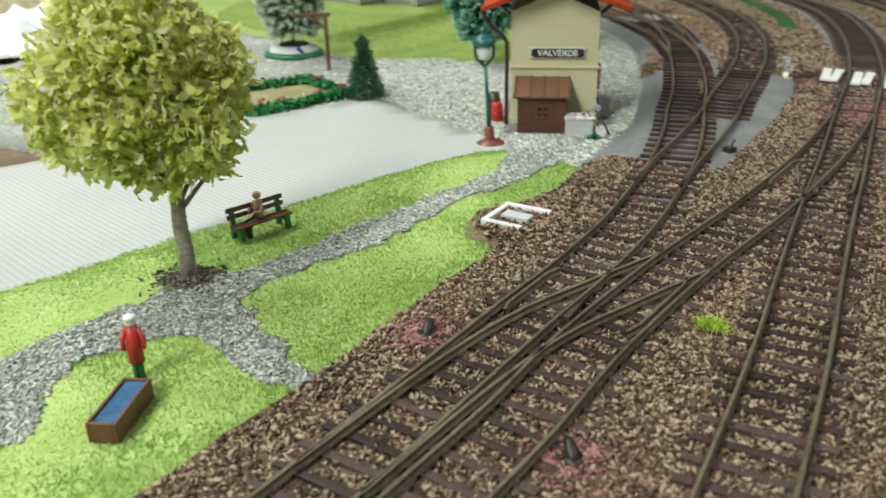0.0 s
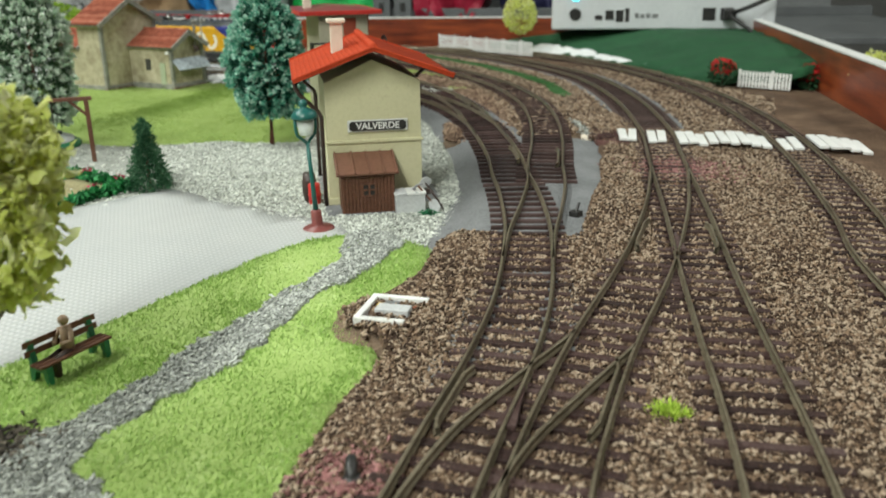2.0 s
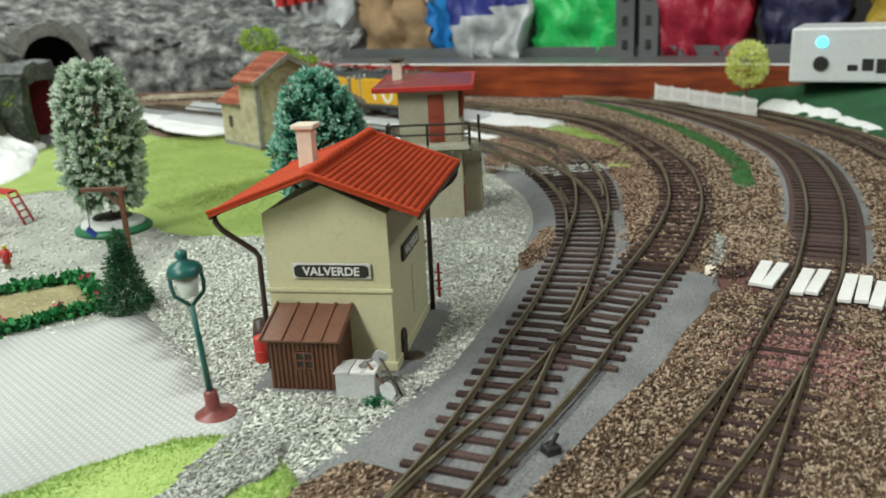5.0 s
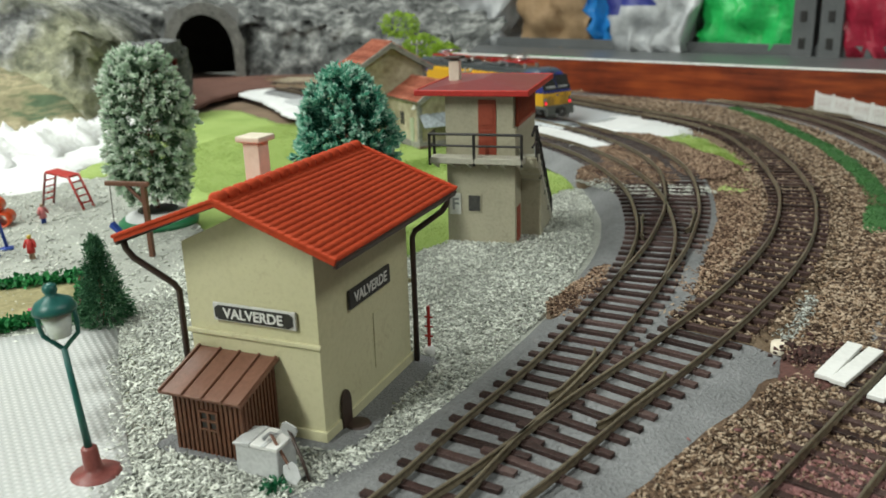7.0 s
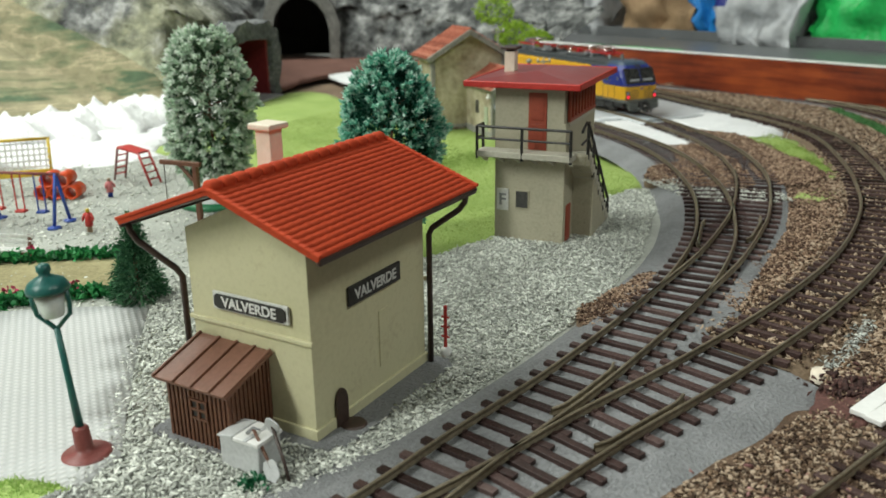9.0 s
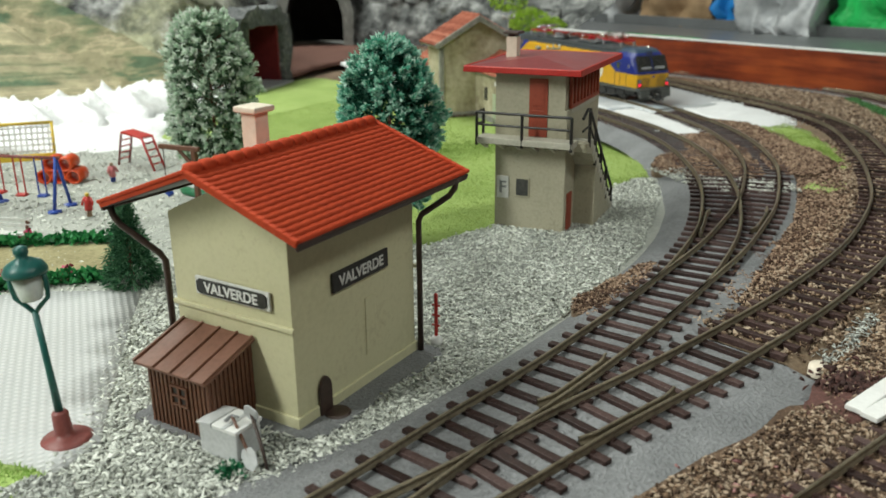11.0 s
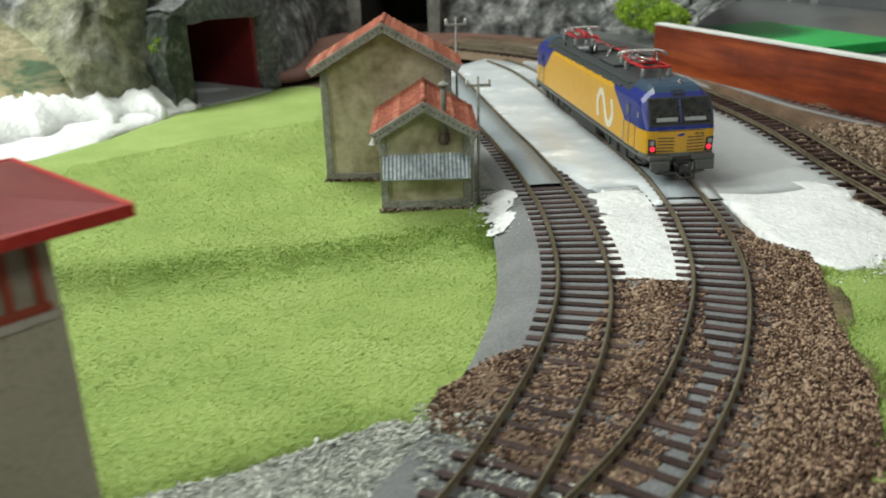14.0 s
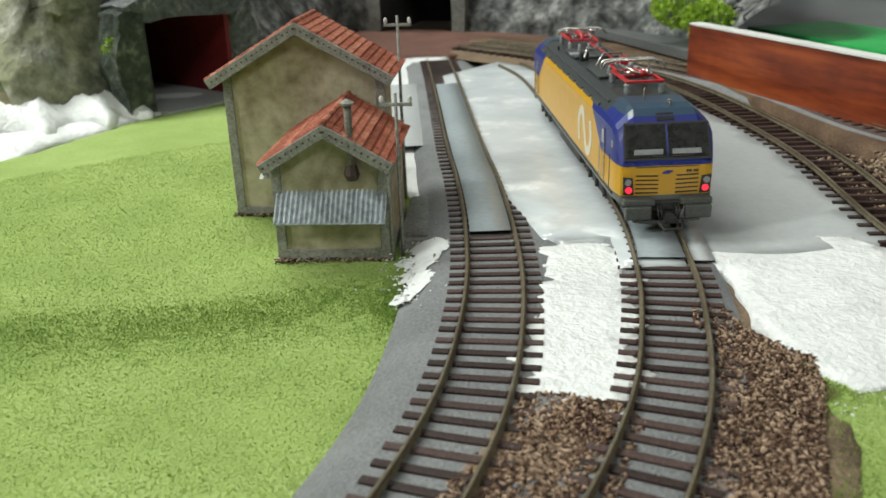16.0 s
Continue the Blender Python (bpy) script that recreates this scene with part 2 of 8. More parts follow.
FASCIA = stained_board("red_brown_board", (0.055, 0.010, 0.006), (0.20, 0.038, 0.014), (0.34, 0.075, 0.022))
ROCK = rock_paint("grey_rock")
HILL = field_paint("painted_hill")
METALGREY = surface("grey_metal", (0.20, 0.205, 0.21), (0.27, 0.275, 0.28), 0.45, 3, 40, 0.05, metal=0.3)
WALLPAINT = surface("room_wall_paint", (0.26, 0.26, 0.25), (0.33, 0.33, 0.32), 0.8, 5, 200, 0.1)
FLOORPAINT = surface("room_floor", (0.22, 0.21, 0.20), (0.30, 0.29, 0.28), 0.6, 5, 200, 0.1)
DARKPANE = surface("dark_window", (0.03, 0.03, 0.032), (0.07, 0.068, 0.062), 0.15, 1.5, 12, 0.0)

# ---- mesh helpers, in mm ----


def link_mesh(name, me, material, parent=None, label="", smooth=False):
    me.materials.append(material)
    if smooth:
        me.shade_smooth()
    ob = new(name, me)
    if parent is not None:
        ob.parent = parent
    if label:
        ob["label"] = label
    return ob


def part(name, bm, material, parent=None, label="", smooth=False):
    bmesh.ops.scale(bm, vec=(MM, MM, MM), verts=bm.verts)
    me = bpy.data.meshes.new(name)
    bm.to_mesh(me)
    bm.free()
    return link_mesh(name, me, material, parent, label, smooth)


def arrays(name, verts, faces, material, parent=None, label="", smooth=False):
    """A mesh from an array of corners in mm and an array of faces that all have as many corners."""
    verts, faces = np.asarray(verts, np.float32) * MM, np.asarray(faces, np.int32)
    me = bpy.data.meshes.new(name)
    me.vertices.add(len(verts)), me.loops.add(faces.size), me.polygons.add(len(faces))
    me.vertices.foreach_set("co", verts.ravel())
    me.loops.foreach_set("vertex_index", faces.ravel())
    me.polygons.foreach_set("loop_start", np.arange(len(faces), dtype=np.int32) * faces.shape[1])
    me.update(calc_edges=True)
    me.validate()
    return link_mesh(name, me, material, parent, label, smooth)


def thing(name, x, y, z, turn=0.0, label="", category="", group="", kind=""):
    ob = new(name)
    ob.empty_display_size = 0.01
    ob.matrix_world = pose(x * MM, y * MM, z * MM, 0, 0, turn)
    return tagged(ob, label, category, group, kind)


def box(bm, x0, x1, y0, y1, z0, z1, bevel=0.0, m=None):
    mat4 = Matrix.Translation(((x0 + x1) / 2, (y0 + y1) / 2, (z0 + z1) / 2)) @ Matrix.Diagonal((x1 - x0, y1 - y0, z1 - z0, 1))
    made = bmesh.ops.create_cube(bm, size=1.0, matrix=(m or Matrix()) @ mat4)["verts"]
    if bevel:
        edges = list({e for v in made for e in v.link_edges})
        bmesh.ops.bevel(bm, geom=edges, offset=bevel, segments=2, profile=0.5, affect="EDGES")


def one_box(*a, **k):
    bm = bmesh.new()
    box(bm, *a, **k)
    return bm


def prism(bm, poly, axis, a, b):
    """A flat outline, pushed from a to b along an axis; the outline's two numbers are the other axes in order."""
    def place(p, v):
        return {"x": (v, p[0], p[1]), "y": (p[0], v, p[1]), "z": (p[0], p[1], v)}[axis]
    low, high = [bm.verts.new(place(p, a)) for p in poly], [bm.verts.new(place(p, b)) for p in poly]
    n = len(poly)
    fs = [bm.faces.new(low), bm.faces.new(high)]
    fs += [bm.faces.new((low[i], low[(i + 1) % n], high[(i + 1) % n], high[i])) for i in range(n)]
    bmesh.ops.recalc_face_normals(bm, faces=fs)
    return low + high


def one_prism(poly, axis, a, b, bevel=0.0):
    bm = bmesh.new()
    prism(bm, poly, axis, a, b)
    if bevel:
        bmesh.ops.bevel(bm, geom=bm.edges[:], offset=bevel, segments=2, profile=0.5, affect="EDGES")
    return bm


def tube(bm, pts, radius, n=8, taper=None):
    """A round bar along a line of points."""
    pts = [Vector(p) for p in pts]
    rings = []
    side = None
    for i, p in enumerate(pts):
        way = (pts[min(i + 1, len(pts) - 1)] - pts[max(i - 1, 0)]).normalized()
        side = way.orthogonal().normalized() if side is None else (side - way * side.dot(way)).normalized()
        up = way.cross(side)
        r = radius if taper is None else radius + (taper - radius) * i / (len(pts) - 1)
        rings.append([bm.verts.new(p + (side * math.cos(2 * math.pi * k / n) + up * math.sin(2 * math.pi * k / n)) * r) for k in range(n)])
    for a, b in zip(rings, rings[1:]):
        for k in range(n):
            bm.faces.new((a[k], a[(k + 1) % n], b[(k + 1) % n], b[k]))
    bm.faces.new(rings[0][::-1]), bm.faces.new(rings[-1])


def one_tube(pts, radius, n=8, taper=None):
    bm = bmesh.new()
    tube(bm, pts, radius, n, taper)
    return bm


def lathe(bm, profile, n=16, x=0.0, y=0.0):
    """A turned shape from (radius, height) pairs, bottom to top."""
    rings = [[bm.verts.new((x + r * math.cos(2 * math.pi * k / n), y + r * math.sin(2 * math.pi * k / n), z)) for k in range(n)] for r, z in profile]
    for a, b in zip(rings, rings[1:]):
        for k in range(n):
            bm.faces.new((a[k], a[(k + 1) % n], b[(k + 1) % n], b[k]))
    bm.faces.new(rings[0][::-1]), bm.faces.new(rings[-1])


def one_lathe(profile, n=16, x=0.0, y=0.0):
    bm = bmesh.new()
    lathe(bm, profile, n, x, y)
    return bm


def lettering(name, text, size, material, parent, m):
    """Raised letters of the built-in font, as a mesh, centred at the pose m (mm)."""
    cu = bpy.data.curves.new(name, "FONT")
    cu.body, cu.size, cu.extrude, cu.align_x, cu.align_y = text, size * MM, 0.08 * MM, "CENTER", "CENTER"
    cu.offset = 0.022 * size * MM
    tmp = new(name + "_outline", cu)
    me = bpy.data.meshes.new_from_object(tmp.evaluated_get(bpy.context.evaluated_depsgraph_get()))
    bpy.data.objects.remove(tmp)
    ob = link_mesh(name, me, material, parent)
    loc = m.translation * MM
    ob.matrix_local = Matrix.Translation(loc) @ m.to_3x3().to_4x4()
    return ob


def spline(pts, step=2.0, closed=False):
    """A smooth line through control points, at even steps; returns an array."""
    p = np.array(pts, float)
    p = np.vstack([p[-1], p, p[0], p[1]]) if closed else np.vstack([2 * p[0] - p[1], p, 2 * p[-1] - p[-2]])
    out = []
    for a, b, c, d in zip(p, p[1:], p[2:], p[3:]):
        n = max(2, int(np.linalg.norm(c - b) / 1.5))
        t = np.linspace(0, 1, n, endpoint=False)[:, None]
        out.append(0.5 * (2 * b + (c - a) * t + (2 * a - 5 * b + 4 * c - d) * t**2 + (3 * b - a - 3 * c + d) * t**3))
    out = np.vstack(out + ([] if closed else [p[-2][None]]))
    if closed:
        out = np.vstack([out, out[:1]])
    s = np.r_[0, np.cumsum(np.linalg.norm(np.diff(out, axis=0), axis=1))]
    at = np.linspace(0, s[-1], max(3, int(round(s[-1] / step)) + 1))
    res = np.stack([np.interp(at, s, out[:, k]) for k in range(out.shape[1])], 1)
    return res[:-1] if closed else res


def inside(pts, poly):
    x, y = pts[:, 0], pts[:, 1]
    hit = np.zeros(len(pts), bool)
    q = np.roll(poly, -1, axis=0)
    for (x0, y0), (x1, y1) in zip(poly, q):
        if y0 == y1:
            continue
        cross = ((y0 > y) != (y1 > y)) & (x < (x1 - x0) * (y - y0) / (y1 - y0) + x0)
        hit ^= cross
    return hit


def ragged(poly, seed, amp, step=3.0, curved=True):
    """A closed outline through control points with an uneven edge."""
    line = spline(poly, step, True) if curved else np.vstack([np.linspace(a, b, max(2, int(np.linalg.norm(np.subtract(b, a)) / step)), endpoint=False) for a, b in zip(poly, poly[1:] + poly[:1])])
    if amp:
        rng = np.random.default_rng(seed)
        out = []
        for k in range(2):
            w = rng.normal(size=line.shape)
            for _ in range(2 - k):
                w = (w + np.roll(w, 1, 0) + np.roll(w, -1, 0)) / 2
            out.append(w)
        line = line + (out[0] * 0.7 + out[1] * 0.5) * amp
    return line


def patch(name, line, z, material, thick=2.0, grid=8.0, relief=0.0, grain=30.0, label="", dome=0.0, category=""):
    """A sheet of ground within an outline: triangles over a grid, with soft relief and an edge of its own thickness."""
    rng = np.random.default_rng(len(name))
    lo, hi = line.min(0), line.max(0)
    gx, gy = np.meshgrid(np.arange(lo[0], hi[0], grid), np.arange(lo[1], hi[1], grid))
    g = np.stack([gx.ravel(), gy.ravel()], 1)
    g += rng.uniform(-0.3, 0.3, g.shape) * grid
    g = g[inside(g, line)]
    if len(g):
        near = np.sqrt(((g[:, None] - line[None, ::2]) ** 2).sum(-1)).min(1)
        g, near = g[near > grid * 0.35], near[near > grid * 0.35]
    else:
        near = np.zeros(0)
    n = len(line)
    pts = [Vector(p) for p in np.vstack([line, g])]
    vs, _, fs, *_ = geometry.delaunay_2d_cdt(pts, [(i, (i + 1) % n) for i in range(n)], [list(range(n))], 1, 1e-4)
    bm = bmesh.new()
    made = []
    for v in vs:
        h = relief * noise.noise((v.x / grain, v.y / grain, 0.3)) if relief else 0.0
        if dome:
            h += dome * min(1.0, np.sqrt(((line - (v.x, v.y)) ** 2).sum(1)).min() / 12.0)
        made.append(bm.verts.new((v.x, v.y, z + h)))
    for f in fs:
        try:
            bm.faces.new([made[i] for i in f])
        except ValueError:
            pass
    bmesh.ops.recalc_face_normals(bm, faces=bm.faces[:])
    if bm.faces and sum(f.normal.z for f in bm.faces) < 0:
        bmesh.ops.reverse_faces(bm, faces=bm.faces[:])
    rim = [e for e in bm.edges if e.is_boundary]
    low = bmesh.ops.extrude_edge_only(bm, edges=rim)["geom"]
    for v in low:
        if isinstance(v, bmesh.types.BMVert):
            v.co.z -= thick
    ob = part(name, bm, material, None, "", True)
    return tagged(ob, label, category or "ground", "", "structure")

# ---- the layout's ground ----
GROUND = -5.0
# Board frame: along the back board to the right, and away from the near edge.
E1, E2 = np.array((0.883, -0.469)), np.array((0.469, 0.883))
CORNER = np.array((618.0, 869.0))


def on_board(a, b):
    """A place a mm left of the back right corner along the back board and b mm in front of it."""
    return CORNER - a * E1 - b * E2


board = np.array([on_board(0, 0), on_board(1500, 0), on_board(1500, 1500), on_board(0, 1500)])
patch("ground", ragged([tuple(p) for p in board], 1, 0, 40, False), GROUND - 7, EARTH, 30, 26, 0.6, 90, "brown scattered earth of the model railway board")

# Outlines of the areas, in plan.
LAWN = ragged([(-150, 150), (-84, 120), (-62, 146), (-47, 167), (-32, 186), (-19, 203), (0, 235), (17, 256), (20, 290), (44, 312), (60, 338), (60, 352), (40, 372), (20, 372), (-17, 345), (-56, 312), (-84, 290), (-132, 246), (-190, 200)], 2, 0.6)
lawn = patch("grass_lawn", LAWN, -3.2, TURF, 3, 7, 0.8, 26, "yellow-green static grass lawn beside the track", 0.6, "lawn")
WSHEET = ragged([(-200, 190), (-132, 243), (-71, 284), (-17, 343), (22, 366), (38, 374), (38, 390), (19, 416), (-5, 449), (-27, 481), (-58, 468), (-90, 448), (-150, 400), (-260, 330)], 3, 0.1, 3.0, False)
patch("white_sheet", WSHEET, -3.55, SHEET, 1, 14, 0.0, 30, "plain white textured sheet laid as a paved square", 0, "paving")
YARD = ragged([(36, 368), (47, 358), (62, 350), (76, 358), (100, 388), (113, 418), (129, 474), (145, 535), (154, 600), (151, 660), (143, 729), (122, 726), (108, 698), (88, 616), (72, 590), (52, 568), (28, 578), (8, 592), (-61, 610), (-120, 690), (-180, 735), (-225, 690), (-280, 640), (-320, 520), (-200, 420), (-120, 420), (-60, 456), (-36, 476), (-8, 438), (24, 398)], 4, 0.8)
yard = patch("gravel_yard", YARD, -4.4, GREY, 7.5, 9, 0.5, 30, "pale grey gravel yard round the small station", 0, "gravel")


def heap(p):
    """How high the gravel lies heaped round the signal tower."""
    p = np.atleast_2d(p)
    dx = np.maximum(0, np.maximum(74 - p[:, 0], p[:, 0] - 118))
    dy = np.maximum(0, np.maximum(595 - p[:, 1], p[:, 1] - 650))
    u = np.clip(1 - np.hypot(dx, dy) / 44.0, 0, 1)
    return 4.4 * u * u * (3 - 2 * u)


for v in yard.data.vertices:
    v.co.z += float(heap((v.co.x / MM, v.co.y / MM))[0]) * MM
PATH = ragged([(54, 362), (40, 374), (25, 342), (10, 327), (-10, 304), (-32, 284), (-47, 266), (-60, 251), (-84, 238), (-106, 213), (-118, 199), (-150, 180), (-150, 150), (-100, 161), (-97, 173), (-98, 192), (-88, 204), (-70, 211), (-56, 196), (-38, 182), (-28, 191), (-36, 193), (-54, 222), (-56, 236), (-44, 252), (-18, 274), (12, 312), (27, 325), (48, 346)], 5, 1.3, 2.0)
path = patch("gravel_path", PATH, -2.35, GREY, 2, 7, 0.3, 30, "narrow grey gravel path across the lawn", 0, "path")
FIELD = ragged([(52, 570), (72, 592), (88, 618), (108, 700), (121, 724), (131, 737), (129, 757), (109, 789), (79, 832), (55, 854), (30, 884), (-20, 925), (-50, 945), (-95, 960), (-150, 950), (-262, 1040), (-300, 1010), (-290, 940), (-265, 880), (-240, 820), (-232, 740), (-214, 720), (-182, 737), (-122, 692), (-62, 612), (8, 594), (28, 580)], 6, 0.7)
field = patch("grass_meadow", FIELD, -5.4, MEADOW, 9, 8, 2.2, 90, "smooth light green meadow between station and barn", 1.0, "meadow")


def ease(u):
    u = min(1.0, max(0.0, u))
    return u * u * (3 - 2 * u)


def hollow(x, y):
    """The shallow step down across the meadow, and two soft swells."""
    s = 0.85 * (x + 31) - 0.53 * (y - 758)
    return -3.4 * ease(s / 26) * (1 - ease((s - 60) / 60)) + 1.1 * noise.noise((x / 34, y / 34, 2.7))


for v in field.data.vertices:
    v.co.z += hollow(v.co.x / MM, v.co.y / MM) * MM
patch("plaster_patch", ragged([(-420, 640), (-290, 655), (-224, 662), (-208, 722), (-232, 742), (-240, 820), (-266, 885), (-290, 945), (-320, 1000), (-400, 900), (-430, 780)], 7, 1.6), -5.0, PLASTER, 3, 7, 4.5, 40, "rough white plaster not yet painted", 3.0, "plaster")
patch("plaster_patch", ragged([(84, 920), (66, 904), (88, 878), (107, 848), (121, 826), (132, 831), (145, 834), (140, 852), (124, 874), (106, 898)], 8, 2.2, 1.2), 1.35, PLASTER, 4, 4, 0.2, 12, "white plaster strip between the tracks", 0.35, "plaster")
patch("plaster_patch", ragged([(110, 932), (124, 921), (140, 907), (156, 895), (170, 887), (184, 885), (194, 900), (194, 925), (180, 950), (154, 972), (138, 982), (122, 962), (106, 944)], 9, 2.4), 0.7, PLASTER, 6, 6, 2.0, 30, "white plaster patch beside the siding", 0.6, "plaster")
smear = patch("plaster_patch", ragged([(55, 848), (60, 853), (46, 874), (34, 888), (27, 887), (32, 874), (43, 860)], 10, 1.9, 0.9), -1.2, PLASTER, 2, 2.5, 0.8, 5, "small white plaster patch beside the track", 0.6, "plaster")
patch("plaster_patch", ragged([(-30, 925), (-12, 945), (-60, 985), (-200, 1110), (-300, 1215), (-340, 1190), (-250, 1090), (-160, 975), (-90, 962)], 11, 1.2), -2.6, PLASTER, 3, 9, 1.0, 40, "white plaster ground behind the barn", 0.3, "plaster")
# Pale card that covers the ground between and beside the sidings.
patch("card_sheet", ragged([(60, 911), (77, 927), (96, 906), (110, 922), (-30, 1062), (-150, 1180), (-215, 1190), (-205, 1120), (-60, 990)], 12, 0.2, 4, False), 2.15, surface("pale_card", (0.52, 0.555, 0.585), (0.61, 0.64, 0.665), 0.24, 22, 55, 0.05, (0.86, 0.87, 0.88), 0.60), 5, 12, 0, 30, "pale grey painted card between the sidings", 0, "card")
patch("card_sheet", ragged([(104, 938), (150, 985), (138, 1000), (113, 1027), (54, 1088), (-24, 1142), (-120, 1196), (-180, 1200), (-130, 1150), (-30, 1062), (72, 968)], 13, 0.2, 4, True), 1.2, CARD, 5, 12, 0, 30, "plain grey card beside the siding", 0, "card")
patch("grass_strip", ragged([(162, 890), (172, 874), (180, 856), (188, 838), (198, 820), (209, 806), (221, 768), (228, 780), (224, 815), (214, 850), (204, 880), (192, 900), (176, 900)], 14, 1.4), 0.4, MEADOW, 5, 6, 0.5, 14, "light green grass strip in the ballast", 0.5, "grass")
patch("grass_strip", ragged([(208, 704), (220, 716), (226, 738), (215, 742), (206, 722)], 15, 1.6, 2.0), -0.2, MEADOW, 3, 5, 0.6, 14, "small light green grass patch between the tracks", 0.5, "grass")
patch("grass_strip", ragged([(276, 640), (292, 700), (296, 760), (290, 850), (268, 960), (240, 1040), (232, 1034), (258, 950), (278, 850), (284, 760), (280, 700), (266, 645)], 16, 1.0), 1.0, surface("dark_grass", (0.022, 0.085, 0.020), (0.05, 0.15, 0.04), 0.9, 1, 20, 0.5), 3, 6, 0.8, 14, "dark green grass strip between curved tracks", 0.6, "grass")

patch("ballast_ground", ragged([(168, 556), (183, 634), (186, 711), (170, 796), (151, 846), (124, 893), (104, 918), (112, 942), (140, 945), (180, 950), (222, 890), (238, 805), (242, 740), (228, 614), (206, 552)], 18, 0.6, 5), -2.5, EARTH, 8, 10, 0.4, 20, "dark earth between the siding and the outer track", 0, "ballast")

# ---- tracks ----
LINES = {
    "main": [(-75, 70), (-40, 118), (-8, 163), (21, 204), (43, 234), (65, 268), (84, 304), (102, 343), (118, 386), (128, 418), (142, 459), (156, 510), (166, 555), (171, 613), (168, 664), (162, 702), (153, 735), (138, 776), (115, 819), (80, 864), (40, 905), (-6, 947), (-54, 988), (-188, 1106), (-260, 1168)],
    "siding": [(156, 510), (166, 552), (175, 592), (181, 634), (184, 668), (184, 711), (181, 751), (170.5, 797), (151, 847), (123.5, 892), (98, 925), (73, 953), (36, 988), (-127, 1135), (-197, 1183)],
    "outer": [(84, 304), (100, 334), (118, 364), (138, 400), (156, 438), (181, 487), (208, 548), (230, 614), (243, 686), (245, 740), (241, 805), (226, 890), (190, 955), (140, 1010), (92, 1066), (40, 1114), (-34, 1172), (-100, 1207), (-200, 1232), (-300, 1240)],
    "crossover": [(-40, 80), (-8, 126), (16, 158), (35, 186), (56, 213), (76, 237), (96, 259), (115, 280), (140, 310), (172, 352), (206, 402)],
    "slip": [(-24, 140), (4, 176), (26, 200), (48, 217), (76, 237)],
    "loop": [(10, 50), (40, 103), (64, 144), (88, 186), (112, 231), (136, 275), (168, 332), (206, 402), (226, 438), (254, 490), (294, 584), (322, 676), (332, 750), (326, 850), (300, 960), (246, 1058), (170, 1112), (84, 1154), (15, 1203), (-60, 1236), (-130, 1254), (-300, 1262)],
    "far": [(160, 190), (196, 259), (230, 308), (290, 408), (337, 508), (368, 600), (386, 694), (390, 790), (372, 890), (330, 980), (268, 1048), (210, 1090)],
}
BEDS = {}
for key, ctrl in LINES.items():
    BEDS[key] = spline(ctrl, 2.0)
# The small plaster smear follows the bank of the main track.
for v in smear.data.vertices:
    d = np.sqrt(((BEDS["main"] * MM - (v.co.x, v.co.y)) ** 2).sum(1)).min() / MM
    v.co.z = (1.7 - min(5.6, max(0.0, (d - 20) * 0.53)) + 0.5 * noise.noise((v.co.x / MM / 5, v.co.y / MM / 5, 0.7))) * MM


def normals(line):
    d = np.gradient(line, axis=0)
    d /= np.linalg.norm(d, axis=1)[:, None]
    return d, np.stack([d[:, 1], -d[:, 0]], 1)


def strip(name, line, half_top, half_low, z0, z1, material, parent=None):
    """A bank of trapezium section along a line."""
    _, nrm = normals(line)
    rows = []
    for off, z in ((-half_low, z0), (-half_top, z1), (half_top, z1), (half_low, z0)):
        rows.append(np.column_stack([line + nrm * off, np.full(len(line), z)]))
    v = np.stack(rows, 1).reshape(-1, 3)
    f = [(4 * i + k, 4 * i + k + 1, 4 * i + k + 5, 4 * i + k + 4) for i in range(len(line) - 1) for k in range(3)]
    return arrays(name, v, f, material, parent, "", True)


def rail_mesh(name, line, z, material, parent):
    """A rail: foot, web and head swept along a line."""
    _, nrm = normals(line)
    prof = [(-0.8, 0.0), (-0.8, 0.3), (-0.2, 0.55), (-0.2, 1.45), (-0.4, 1.6), (-0.4, 2.1), (0.4, 2.1), (0.4, 1.6), (0.2, 1.45), (0.2, 0.55), (0.8, 0.3), (0.8, 0.0)]
    v = np.stack([np.column_stack([line + nrm * o, np.full(len(line), z + h)]) for o, h in prof], 1).reshape(-1, 3)
    n = len(prof)
    f = [(n * i + k, n * i + (k + 1) % n, n * (i + 1) + (k + 1) % n, n * (i + 1) + k) for i in range(len(line) - 1) for k in range(n)]
    return arrays(name, v, f, material, parent)


def sleeper_shape(half):
    bm = one_box(-half, half, -1.25, 1.25, 0, 1.9, 0.18)
    for s in (-1, 1):
        box(bm, s * 8.7 - 1.5, s * 8.7 + 1.5, -0.8, 0.8, 1.7, 2.25)
    bmesh.ops.scale(bm, vec=(MM, MM, MM), verts=bm.verts)
    me = bpy.data.meshes.new("sleeper")
    bm.to_mesh(me)
    bm.free()
    me.materials.append(SLEEPER)
    return me


SLEEPER_MESH = sleeper_shape(14.5)
SKIP = {"siding": (0, 92), "outer": (0, 112), "slip": (0, 999), "crossover": (268, 999)}


